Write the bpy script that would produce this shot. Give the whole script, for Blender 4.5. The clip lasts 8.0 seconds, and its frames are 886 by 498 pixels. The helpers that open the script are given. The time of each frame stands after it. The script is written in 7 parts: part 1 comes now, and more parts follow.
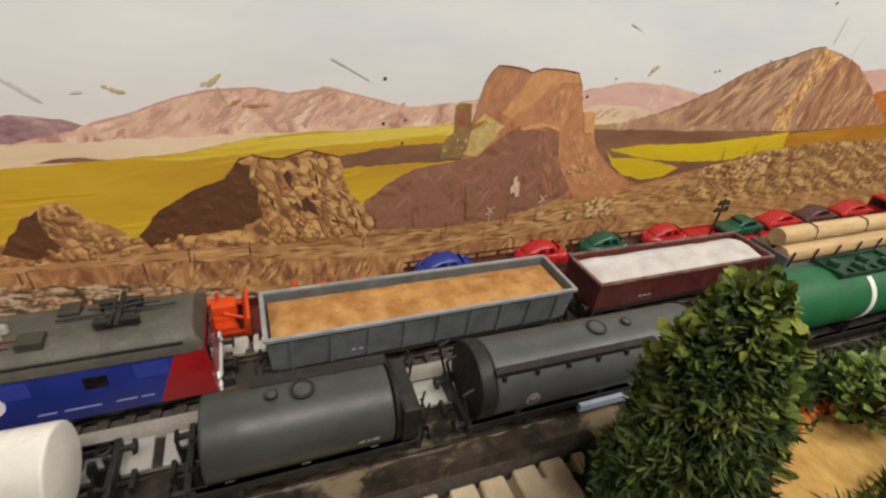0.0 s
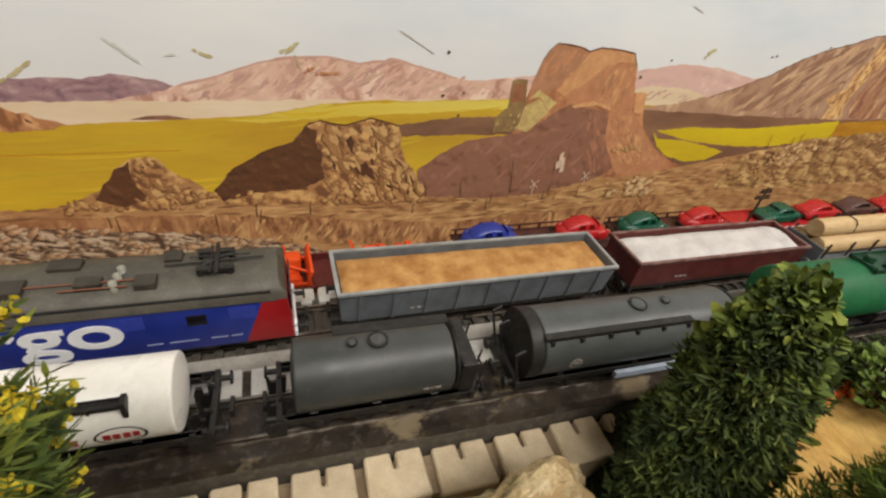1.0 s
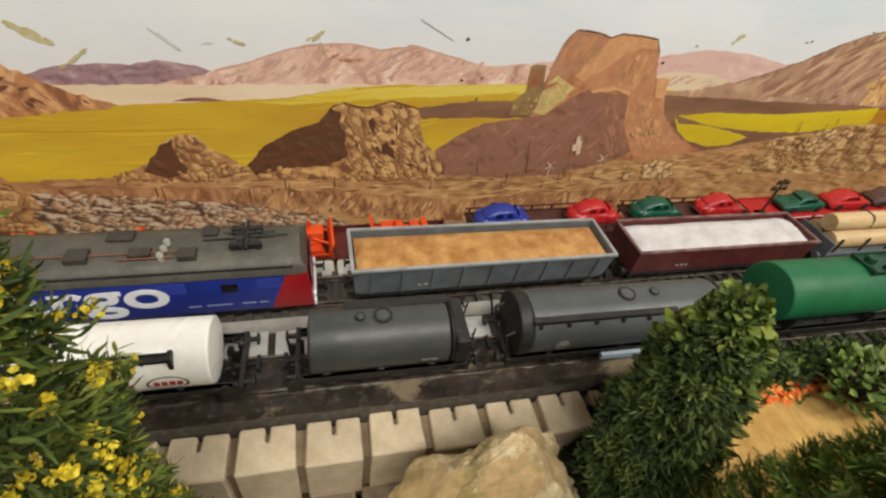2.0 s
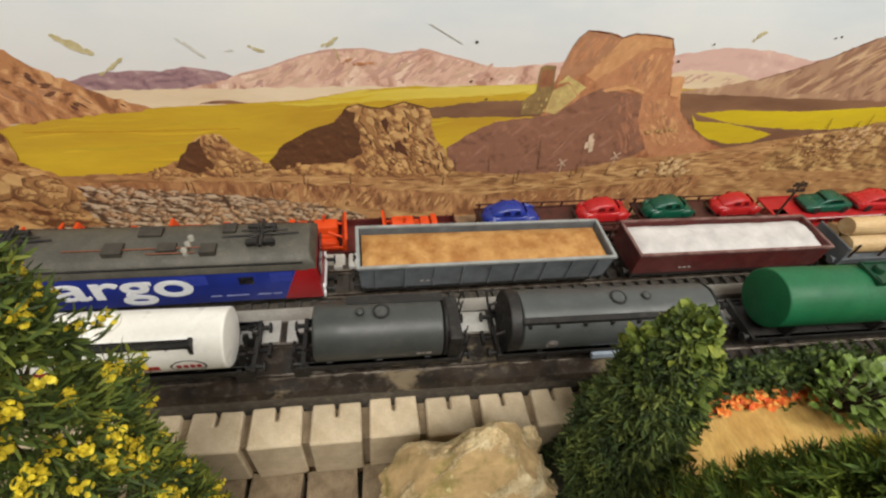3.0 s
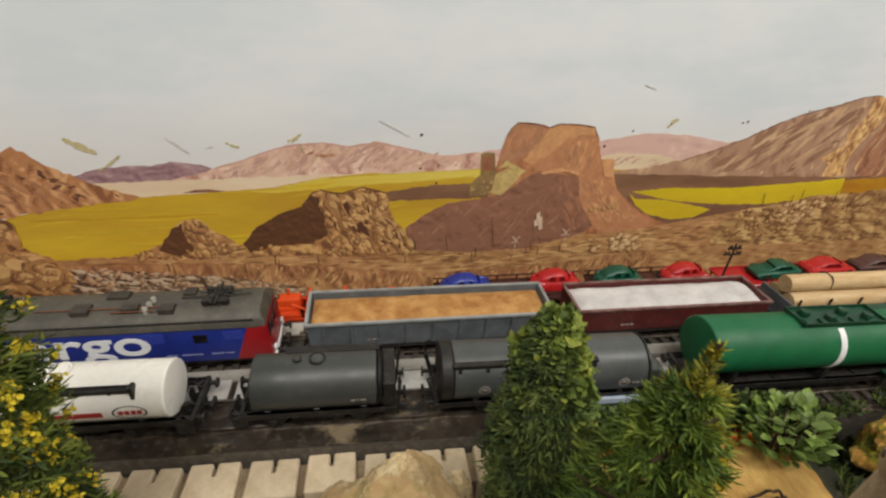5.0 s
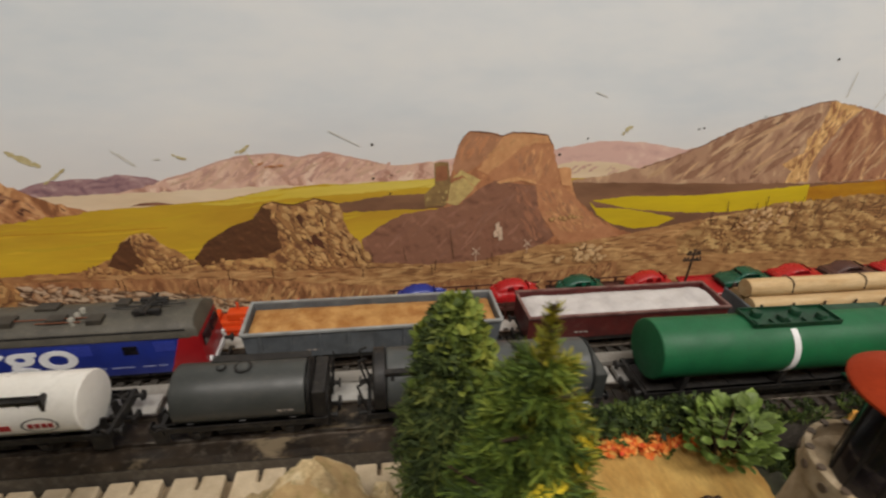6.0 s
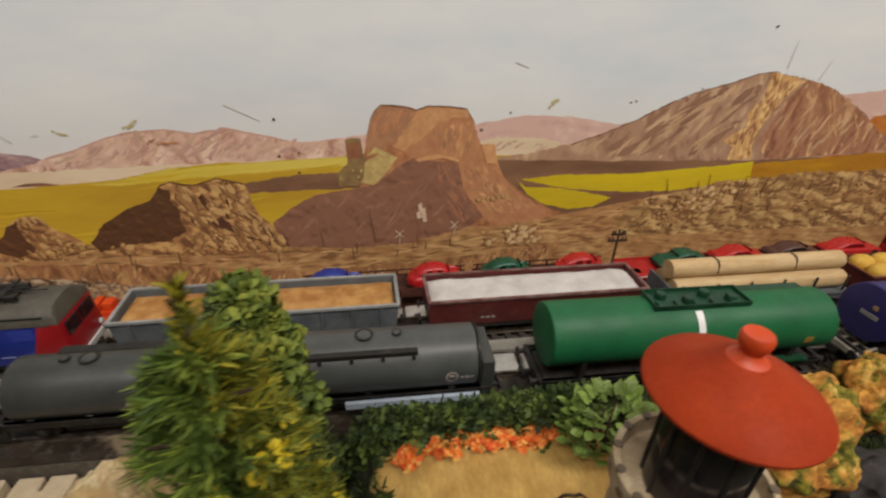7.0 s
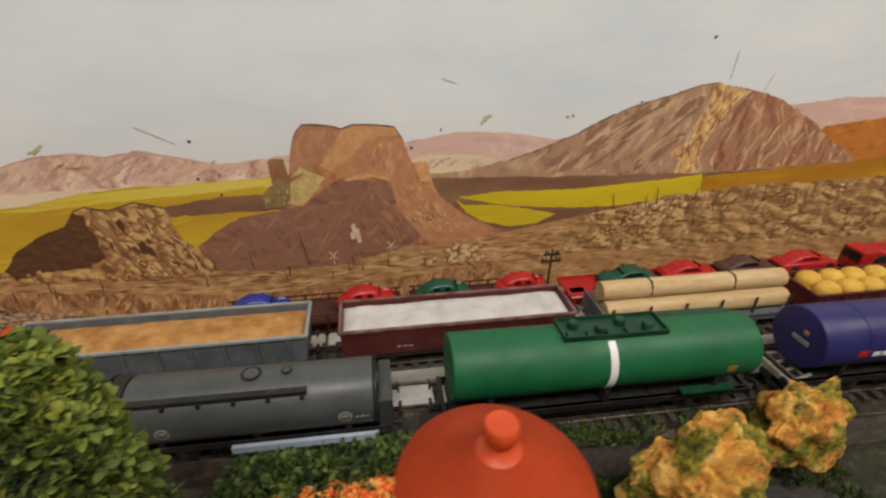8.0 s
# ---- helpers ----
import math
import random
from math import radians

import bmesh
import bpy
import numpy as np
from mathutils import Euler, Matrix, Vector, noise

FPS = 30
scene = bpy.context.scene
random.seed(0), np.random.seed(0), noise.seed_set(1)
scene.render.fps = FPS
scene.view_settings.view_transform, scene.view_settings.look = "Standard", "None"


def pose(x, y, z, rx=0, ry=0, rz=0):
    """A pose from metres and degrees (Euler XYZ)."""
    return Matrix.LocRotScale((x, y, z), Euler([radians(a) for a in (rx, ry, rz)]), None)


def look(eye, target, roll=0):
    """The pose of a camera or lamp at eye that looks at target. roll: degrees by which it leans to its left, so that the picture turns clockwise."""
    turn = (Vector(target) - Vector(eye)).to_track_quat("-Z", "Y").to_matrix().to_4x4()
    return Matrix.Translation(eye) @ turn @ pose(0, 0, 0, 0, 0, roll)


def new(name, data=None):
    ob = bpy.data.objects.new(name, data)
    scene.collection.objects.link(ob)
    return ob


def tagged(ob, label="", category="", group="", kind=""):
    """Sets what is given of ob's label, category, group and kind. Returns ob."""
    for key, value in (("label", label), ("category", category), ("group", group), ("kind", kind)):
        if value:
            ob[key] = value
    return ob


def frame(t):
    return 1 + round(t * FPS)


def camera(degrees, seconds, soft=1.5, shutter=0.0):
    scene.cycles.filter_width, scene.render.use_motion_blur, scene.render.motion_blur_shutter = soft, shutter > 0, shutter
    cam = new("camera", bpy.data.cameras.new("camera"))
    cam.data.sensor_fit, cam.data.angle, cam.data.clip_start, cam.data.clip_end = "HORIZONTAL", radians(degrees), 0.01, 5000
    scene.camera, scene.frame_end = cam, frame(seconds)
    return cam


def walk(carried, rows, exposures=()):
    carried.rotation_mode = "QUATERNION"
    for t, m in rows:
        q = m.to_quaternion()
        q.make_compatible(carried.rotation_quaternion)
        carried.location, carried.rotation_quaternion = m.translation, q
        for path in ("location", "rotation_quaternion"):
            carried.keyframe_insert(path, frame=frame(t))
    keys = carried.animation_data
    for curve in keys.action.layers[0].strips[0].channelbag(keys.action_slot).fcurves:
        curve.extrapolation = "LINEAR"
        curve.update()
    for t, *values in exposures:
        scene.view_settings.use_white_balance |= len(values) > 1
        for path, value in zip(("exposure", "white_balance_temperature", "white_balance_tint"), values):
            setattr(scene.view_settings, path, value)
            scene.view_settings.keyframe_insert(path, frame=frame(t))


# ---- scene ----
cam = camera(87.22, 8.0, soft=2.3, shutter=0.5)
PATH = [
    (0, (0.08106, 0.06965, 0.15444), (0.27170, 0.44925, -0.10931), 7.44),
    (0.5, (0.07008, 0.06599, 0.15858), (0.25248, 0.43752, -0.12195), 9.17),
    (1, (0.06019, 0.06563, 0.16385), (0.22860, 0.42911, -0.13536), 10.16),
    (1.5, (0.06103, 0.06154, 0.17384), (0.21367, 0.41486, -0.14532), 10.74),
    (3, (0.08041, 0.05181, 0.20278), (0.17527, 0.38819, -0.15478), 8.15),
    (3.5, (0.08225, 0.05034, 0.20674), (0.17065, 0.39446, -0.14507), 7.36),
    (4, (0.09781, 0.04080, 0.21371), (0.18170, 0.40530, -0.11811), 5.97),
    (4.5, (0.10695, 0.02276, 0.20476), (0.19172, 0.41820, -0.08925), 4.69),
    (6, (0.14490, 0.00393, 0.18316), (0.22977, 0.43727, -0.05138), 2.50),
    (6.5, (0.17528, 0.00308, 0.17690), (0.26206, 0.43251, -0.06406), 2.33),
    (7, (0.20010, 0.00752, 0.17327), (0.28830, 0.43415, -0.07210), 2.32),
    (7.5, (0.22297, 0.01120, 0.17525), (0.31208, 0.43949, -0.06688), 2.18),
    (8, (0.24652, 0.01370, 0.17798), (0.33498, 0.44348, -0.06174), 1.44),
]
EXPOSURE = [(0.0, -0.02, 6500, 11), (1.5, 0.05, 6350, 9), (3.5, 0.13, 6250, 8), (4.5, 0.0, 6250, 8), (6.0, -0.4, 6460, 12), (8.0, -0.34, 6480, 11)]
walk(cam, [(t, look(eye, target, roll)) for t, eye, target, roll in PATH], EXPOSURE)
from mathutils import geometry

MM = 0.001

# ---- room light: a warm ceiling tube over the layout, a second one further along ----
world = bpy.data.worlds.new("room_world")
world.use_nodes = True
world.node_tree.nodes["Background"].inputs[0].default_value = (1.0, 0.93, 0.84, 1)
world.node_tree.nodes["Background"].inputs[1].default_value = 0.02
scene.world = world


def tube_lamp(x, y, z, watts, sx, sy):
    data = bpy.data.lights.new("ceiling_tube", "AREA")
    data.shape, data.size, data.size_y, data.energy, data.color = "RECTANGLE", sx, sy, watts, (1.0, 0.94, 0.86)
    ob = new("ceiling_tube", data)
    ob.matrix_world = look((x, y, z), (x, 0.25, 0))
    return ob


tube_lamp(-0.05, -0.5, 1.15, 14.6, 0.8, 0.25)
tube_lamp(1.12, -0.46, 1.18, 17.2, 1.2, 0.25)
scene.view_settings.exposure = 0.0


# ---- materials ----
def lin(r, g, b):
    f = lambda v: (v / 255 / 12.92) if v <= 10 else ((v / 255 + 0.055) / 1.055) ** 2.4
    return (f(r), f(g), f(b), 1)


def nodes_of(name):
    m = bpy.data.materials.new(name)
    m.use_nodes = True
    return m, m.node_tree, m.node_tree.nodes["Principled BSDF"]


def coords(nt, stretch=(1, 1, 1), turn=0.0):
    tc = nt.nodes.new("ShaderNodeTexCoord")
    mp = nt.nodes.new("ShaderNodeMapping")
    mp.inputs["Scale"].default_value = stretch
    mp.inputs["Rotation"].default_value = (0, turn, 0)
    nt.links.new(tc.outputs["Object"], mp.inputs["Vector"])
    return mp.outputs["Vector"]


def noise_tex(nt, vec, size_mm, detail=4, rough=0.6):
    n = nt.nodes.new("ShaderNodeTexNoise")
    n.inputs["Scale"].default_value = 1.0 / (size_mm * MM)
    n.inputs["Detail"].default_value = detail
    n.inputs["Roughness"].default_value = rough
    nt.links.new(vec, n.inputs["Vector"])
    return n.outputs["Fac"]


def ramp(nt, fac, stops):
    r = nt.nodes.new("ShaderNodeValToRGB")
    e = r.color_ramp.elements
    while len(e) < len(stops):
        e.new(0.5)
    for el, (pos, col) in zip(e, stops):
        el.position, el.color = pos, col
    nt.links.new(fac, r.inputs["Fac"])
    return r.outputs["Color"]


def mixed(nt, kind, fac, a, b):
    n = nt.nodes.new("ShaderNodeMix")
    n.data_type, n.blend_type = "RGBA", kind
    for sock, val in ((n.inputs["Factor"], fac), (n.inputs["A"], a), (n.inputs["B"], b)):
        if hasattr(val, "is_linked"):
            nt.links.new(val, sock)
        else:
            sock.default_value = val
    return n.outputs["Result"]


def bumped(nt, bsdf, height, strength, mm=0.3):
    b = nt.nodes.new("ShaderNodeBump")
    b.inputs["Strength"].default_value = strength
    b.inputs["Distance"].default_value = mm * MM
    nt.links.new(height, b.inputs["Height"])
    nt.links.new(b.outputs["Normal"], bsdf.inputs["Normal"])


def island_tone(nt, col, spread):
    """Small change of brightness from piece to piece."""
    g = nt.nodes.new("ShaderNodeNewGeometry")
    o = nt.nodes.new("ShaderNodeObjectInfo")
    add = nt.nodes.new("ShaderNodeMath")
    add.operation = "ADD"
    nt.links.new(g.outputs["Random Per Island"], add.inputs[0])
    nt.links.new(o.outputs["Random"], add.inputs[1])
    fr = nt.nodes.new("ShaderNodeMath")
    fr.operation = "FRACT"
    nt.links.new(add.outputs[0], fr.inputs[0])
    lo, hi = 1 - spread, 1 + spread * 0.6
    tone = ramp(nt, fr.outputs[0], [(0, (lo, lo, lo, 1)), (1, (hi, hi, hi, 1))])
    return mixed(nt, "MULTIPLY", 1.0, col, tone)


def paint(name, a, b=None, size=9, fine=1.2, rough=0.5, metal=0.0, bump=0.15, spread=0.0, dust=0.0, stretch=(1, 1, 1), turn=0.0, spec=0.5, grain=None):
    """Two tones in soft patches, a fine grain on top, slight relief; dust: pale specks and film."""
    m, nt, p = nodes_of(name)
    v = coords(nt, stretch, turn)
    big = noise_tex(nt, v, size)
    small = noise_tex(nt, v, fine, 6, 0.7)
    grain = (0.05 if rough < 0.56 else 0.18) if grain is None else grain
    b = b or tuple(c * 0.8 for c in a[:3]) + (1,)
    col = ramp(nt, big, [(0.36, a), (0.64, b)])
    col = mixed(nt, "MULTIPLY", 1.0, col, ramp(nt, small, [(0.3, (1 - grain, 1 - grain, 1 - grain, 1)), (0.7, (1 + grain * 0.7, 1 + grain * 0.7, 1 + grain * 0.7, 1))]))
    if dust:
        film = noise_tex(nt, v, 4, 8, 0.75)
        mask = ramp(nt, film, [(0.52, (0, 0, 0, 1)), (0.75, (dust, dust, dust, 1))])
        col = mixed(nt, "MIX", mask, col, lin(170, 158, 140))
    if spread:
        col = island_tone(nt, col, spread)
    nt.links.new(col, p.inputs["Base Color"])
    rr = ramp(nt, noise_tex(nt, v, size * 0.6), [(0.3, (rough * 0.8,) * 3 + (1,)), (0.7, (min(1, rough * 1.2),) * 3 + (1,))])
    nt.links.new(rr, p.inputs["Roughness"])
    p.inputs["Metallic"].default_value = metal
    p.inputs["Specular IOR Level"].default_value = spec
    if bump:
        bumped(nt, p, small, bump)
    return m


def relief_print(name, light, mid, dark, size, stretch=(1, 1, 1), turn=0.0, gain=2.6, stones=False, lit=(0.7, 0.5), wash=None, bias=0.0):
    """A painted surface with brushed light and dark flanks: the difference of one pattern with itself a little further towards the painted light."""
    m, nt, p = nodes_of(name)
    v = coords(nt, stretch, turn)

    def height(vec):
        n = nt.nodes.new("ShaderNodeTexNoise")
        n.inputs["Scale"].default_value = 1 / (size * MM * (0.8 if stones else 1.0))
        n.inputs["Detail"].default_value = 5
        n.inputs["Roughness"].default_value = 0.6
        n.inputs["Distortion"].default_value = 0.4
        nt.links.new(vec, n.inputs["Vector"])
        if not stones:
            return n.outputs["Fac"]
        c = nt.nodes.new("ShaderNodeTexVoronoi")
        c.feature = "SMOOTH_F1"
        c.inputs["Scale"].default_value = 1 / (size * MM)
        c.inputs["Smoothness"].default_value = 0.25
        w_ = nt.nodes.new("ShaderNodeVectorMath")
        w_.operation = "MULTIPLY_ADD"
        w_.inputs[1].default_value = (size * MM * 0.9,) * 3
        nt.links.new(n.outputs["Color"], w_.inputs[0])
        nt.links.new(vec, w_.inputs[2])
        nt.links.new(w_.outputs[0], c.inputs["Vector"])
        k = nt.nodes.new("ShaderNodeMath")
        k.operation = "MULTIPLY_ADD"
        k.inputs[1].default_value = -0.75
        nt.links.new(c.outputs["Distance"], k.inputs[0])
        nt.links.new(n.outputs["Fac"], k.inputs[2])
        return k.outputs[0]

    h0 = height(v)
    sh = nt.nodes.new("ShaderNodeVectorMath")
    sh.operation = "ADD"
    sh.inputs[1].default_value = (lit[0] * size * MM * 0.3, 0, lit[1] * size * MM * 0.3)
    nt.links.new(v, sh.inputs[0])
    h1 = height(sh.outputs[0])
    d = nt.nodes.new("ShaderNodeMath")
    d.operation = "SUBTRACT"
    nt.links.new(h0, d.inputs[0])
    nt.links.new(h1, d.inputs[1])
    g = nt.nodes.new("ShaderNodeMath")
    g.operation = "MULTIPLY_ADD"
    g.inputs[1].default_value, g.inputs[2].default_value = gain, 0.5 + bias
    nt.links.new(d.outputs[0], g.inputs[0])
    col = ramp(nt, g.outputs[0], [(0.2, dark), (0.42, mid), (0.58, mid), (0.82, light)])
    if wash:
        col = mixed(nt, "MIX", ramp(nt, noise_tex(nt, coords(nt), size * 2.6, 3), [(0.42, (0, 0, 0, 1)), (0.66, (0.6, 0.6, 0.6, 1))]), col, wash)
    nt.links.new(col, p.inputs["Base Color"])
    p.inputs["Roughness"].default_value = 0.45
    return m


# ---- building helpers, all sizes in millimetres ----
def thing(name, label, category, at=(0, 0, 0), turn=0.0, group="", kind=""):
    ob = new(name)
    ob.empty_display_size = 0.005
    ob.matrix_basis = pose(at[0] * MM, at[1] * MM, at[2] * MM, 0, 0, turn)
    return tagged(ob, label, category, group, kind)


def part(name, bm, material, parent=None, label="", smooth=False):
    bmesh.ops.scale(bm, vec=(MM,) * 3, verts=bm.verts)
    me = bpy.data.meshes.new(name)
    bm.to_mesh(me)
    bm.free()
    if smooth:
        me.polygons.foreach_set("use_smooth", [True] * len(me.polygons))
        me.set_sharp_from_angle(angle=radians(38))
    me.materials.append(material)
    ob = new(name, me)
    ob.parent = parent
    return tagged(ob, label)


def again(name, source, parent, m=None):
    """One more piece on the mesh of another."""
    ob = new(name, source.data)
    ob.parent = parent
    if m:
        ob.matrix_basis = m
    return ob


def at_mm(x, y, z, rx=0, ry=0, rz=0):
    return pose(x * MM, y * MM, z * MM, rx, ry, rz)


def box(bm, x0, x1, y0, y1, z0, z1, bevel=0.0):
    r = bmesh.ops.create_cube(bm, size=1)
    vs = r["verts"]
    bmesh.ops.scale(bm, vec=(x1 - x0, y1 - y0, z1 - z0), verts=vs)
    bmesh.ops.translate(bm, vec=((x0 + x1) / 2, (y0 + y1) / 2, (z0 + z1) / 2), verts=vs)
    if bevel:
        es = list({e for v in vs for e in v.link_edges})
        bmesh.ops.bevel(bm, geom=es, offset=bevel, segments=2, affect="EDGES", profile=0.6)
    return bm


def B(*a, bevel=0.0):
    return box(bmesh.new(), *a, bevel=bevel)


def rod(bm, p, q, r, r2=None, seg=8):
    p, q = Vector(p), Vector(q)
    d = q - p
    m = Matrix.Translation((p + q) / 2) @ d.to_track_quat("Z", "Y").to_matrix().to_4x4()
    bmesh.ops.create_cone(bm, cap_ends=True, segments=seg, radius1=r, radius2=r if r2 is None else r2, depth=d.length, matrix=m)
    return bm


def R(*a, **k):
    return rod(bmesh.new(), *a, **k)


def ball(bm, c, r, sub=2, scale=(1, 1, 1)):
    vs = bmesh.ops.create_icosphere(bm, subdivisions=sub, radius=r)["verts"]
    bmesh.ops.scale(bm, vec=scale, verts=vs)
    bmesh.ops.translate(bm, vec=c, verts=vs)
    return vs


def turned(profile, seg=32, axis="Z"):
    """A solid of revolution from (radius, height) pairs."""
    bm = bmesh.new()
    rings = []
    for r, h in profile:
        if r < 1e-6:
            rings.append([bm.verts.new((0, 0, h))])
        else:
            rings.append([bm.verts.new((r * math.cos(2 * math.pi * k / seg), r * math.sin(2 * math.pi * k / seg), h)) for k in range(seg)])
    for a, b in zip(rings, rings[1:]):
        for k in range(seg):
            k2 = (k + 1) % seg
            if len(a) == 1 and len(b) > 1:
                bm.faces.new((a[0], b[k2], b[k]))
            elif len(b) == 1 and len(a) > 1:
                bm.faces.new((a[k], a[k2], b[0]))
            elif len(a) > 1:
                bm.faces.new((a[k], a[k2], b[k2], b[k]))
    bmesh.ops.recalc_face_normals(bm, faces=bm.faces)
    if axis == "X":
        bmesh.ops.rotate(bm, matrix=Matrix.Rotation(math.pi / 2, 3, "Y"), verts=bm.verts)
    return bm


def extruded(outline, a, b, axis="X"):
    """A closed outline of (u, w) drawn out from a to b along an axis; X: u = y, w = z. Y: u = x, w = z."""
    bm = bmesh.new()
    put = (lambda u, w, s: (s, u, w)) if axis == "X" else (lambda u, w, s: (u, s, w))
    one = [bm.verts.new(put(u, w, a)) for u, w in outline]
    two = [bm.verts.new(put(u, w, b)) for u, w in outline]
    bm.faces.new(one)
    bm.faces.new(two[::-1])
    n = len(one)
    for k in range(n):
        bm.faces.new((one[k], one[(k + 1) % n], two[(k + 1) % n], two[k]))
    bmesh.ops.recalc_face_normals(bm, faces=bm.faces)
    return bm


def soft_edges(bm, width, seg=2, angle=35):
    es = [e for e in bm.edges if len(e.link_faces) == 2 and e.calc_face_angle(0) > radians(angle)]
    bmesh.ops.bevel(bm, geom=es, offset=width, segments=seg, affect="EDGES", profile=0.6, clamp_overlap=True)
    return bm


def lettering(text, size, material, parent, m, name="lettering", bold=0.0, squeeze=1.0):
    cu = bpy.data.curves.new(name, "FONT")
    cu.body, cu.size, cu.extrude, cu.offset = text, size * MM, 0.00015, bold * MM
    tmp = bpy.data.objects.new(name, cu)
    me = bpy.data.meshes.new_from_object(tmp)
    bpy.data.objects.remove(tmp)
    me.materials.append(material)
    ob = new(name, me)
    ob.parent = parent
    ob.matrix_basis = m @ Matrix.Diagonal((squeeze, 1, 1, 1))
    return ob


# plain colours of the models
M_RAIL = paint("worn_rail_steel", lin(135, 126, 115), lin(86, 76, 67), 6, rough=0.35, metal=0.9, bump=0.1)
M_SLEEPER = paint("grey_brown_plastic_sleeper", lin(68, 63, 56), lin(45, 41, 37), 5, rough=0.7, spread=0.2, dust=0.2)
M_DECK = paint("grimy_dark_track_bed", lin(56, 45, 34), lin(34, 28, 22), 12, 1.0, rough=0.5, bump=0.5, dust=0.25)
M_BALLAST = paint("grey_ballast", lin(101, 94, 83), lin(63, 56, 49), 4, 0.8, rough=0.9, bump=0.8, dust=0.3)
M_CONCRETE = paint("pale_cast_concrete", lin(217, 199, 169), lin(194, 174, 142), 11, 0.9, rough=0.85, bump=0.35, spread=0.1, dust=0.2, grain=0.12)
M_WHITEBLOCK = paint("white_foam_block", lin(209, 207, 202), lin(193, 189, 180), 8, 1.0, rough=0.8, bump=0.2, spread=0.05)
M_CURB = paint("grey_card_edging", lin(169, 164, 155), lin(149, 144, 135), 14, 1.2, rough=0.8, bump=0.15)
M_BLACK = paint("black_plastic", lin(29, 26, 23), lin(18, 16, 15), 5, rough=0.6, bump=0.1, dust=0.1)
M_STEEL = paint("dull_wheel_steel", lin(81, 76, 70), lin(45, 41, 38), 3, rough=0.45, metal=0.6)
M_GREY1 = paint("dark_grey_tank_paint", lin(60, 62, 60), lin(50, 53, 51), 22, 1.0, rough=0.46, bump=0.04, dust=0.08)
M_GREY2 = paint("mid_grey_tank_paint", lin(73, 76, 75), lin(63, 66, 65), 22, 1.0, rough=0.44, bump=0.04, dust=0.07)
M_WHITE = paint("glossy_white_tank_paint", lin(247, 244, 236), lin(240, 236, 226), 25, 1.5, rough=0.3, bump=0.03)
M_GREEN = paint("green_tank_paint", lin(15, 97, 56), lin(13, 85, 49), 25, 1.2, rough=0.56, bump=0.05)
M_GREEN_D = paint("dark_green_plastic", lin(16, 65, 40), lin(13, 52, 32), 8, rough=0.5)
M_NAVY = paint("navy_blue_tank_paint", lin(41, 40, 99), lin(34, 32, 86), 25, 1.2, rough=0.46, bump=0.04)
M_MAROON = paint("oxide_red_plastic", lin(88, 31, 27), lin(70, 23, 22), 12, 1.0, rough=0.5, bump=0.08, dust=0.1)
M_HOPGREY = paint("blue_grey_plastic", lin(95, 100, 104), lin(77, 81, 84), 12, 1.0, rough=0.55, bump=0.08, dust=0.15)
M_PALEGREY = paint("weathered_pale_grey_plastic", lin(158, 155, 142), lin(131, 128, 117), 10, 1.0, rough=0.6, bump=0.1, dust=0.15)
M_ROOF = paint("olive_grey_roof", lin(83, 79, 69), lin(68, 65, 58), 14, 1.0, rough=0.6, bump=0.08, dust=0.1)
M_RED = paint("loco_red", lin(158, 27, 32), lin(140, 22, 27), 16, 1.0, rough=0.35, bump=0.03)
M_BLUE = paint("loco_blue", lin(34, 50, 133), lin(27, 40, 115), 16, 1.0, rough=0.35, bump=0.03)
M_LETTER = paint("white_print", lin(232, 232, 232), lin(220, 220, 220), 10, rough=0.5, bump=0)
M_DULLPRINT = paint("worn_grey_print", lin(151, 142, 135), None, 4, rough=0.6, bump=0)
M_REDPRINT = paint("red_print", lin(171, 32, 36), None, 10, rough=0.5, bump=0)
M_GLASS = paint("dark_window_plastic", lin(40, 36, 40), lin(24, 22, 26), 5, rough=0.12, bump=0)
M_ORANGE = paint("bright_orange_plastic", lin(212, 76, 25), lin(200, 63, 18), 8, 1.0, rough=0.45, bump=0.05)
M_CARBLUE_W = paint("dark_blue_window_plastic", lin(22, 31, 86), None, 8, rough=0.15, bump=0)
M_CARBLUE = paint("blue_car_plastic", lin(40, 56, 142), None, 8, rough=0.3, bump=0)
M_CARRED_W = paint("dark_red_window_plastic", lin(119, 20, 23), None, 8, rough=0.15, bump=0)
M_CARRED = paint("red_car_plastic", lin(180, 34, 36), None, 8, rough=0.3, bump=0)
M_CARGREEN_W = paint("dark_green_window_plastic", lin(9, 47, 36), None, 8, rough=0.15, bump=0)
M_CARGREEN = paint("green_car_plastic", lin(18, 79, 59), None, 8, rough=0.3, bump=0)
M_CARBROWN_W = paint("dark_brown_window_plastic", lin(47, 32, 31), None, 8, rough=0.15, bump=0)
M_CARBROWN = paint("brown_car_plastic", lin(83, 56, 50), None, 8, rough=0.35, bump=0)
M_LOG = paint("pale_peeled_log", lin(203, 176, 133), lin(184, 151, 104), 5, 0.7, rough=0.7, bump=0.25, stretch=(0.15, 1, 1), spread=0.08)
M_BALE = paint("yellow_foam_ball", lin(216, 176, 76), lin(203, 158, 56), 5, 0.8, rough=0.8, bump=0.5, spread=0.05)
M_LOAD_O = paint("orange_sand_load", lin(185, 140, 81), lin(151, 101, 47), 9, 0.9, rough=0.95, bump=0.9, grain=0.12)
M_LOAD_W = paint("white_gravel_load", lin(200, 195, 191), lin(180, 175, 172), 14, 1.4, rough=0.95, bump=0.5, grain=0.07)
M_LOAD_Y = paint("yellow_sulphur_load", lin(185, 167, 83), lin(162, 142, 54), 7, 0.8, rough=0.95, bump=0.8)
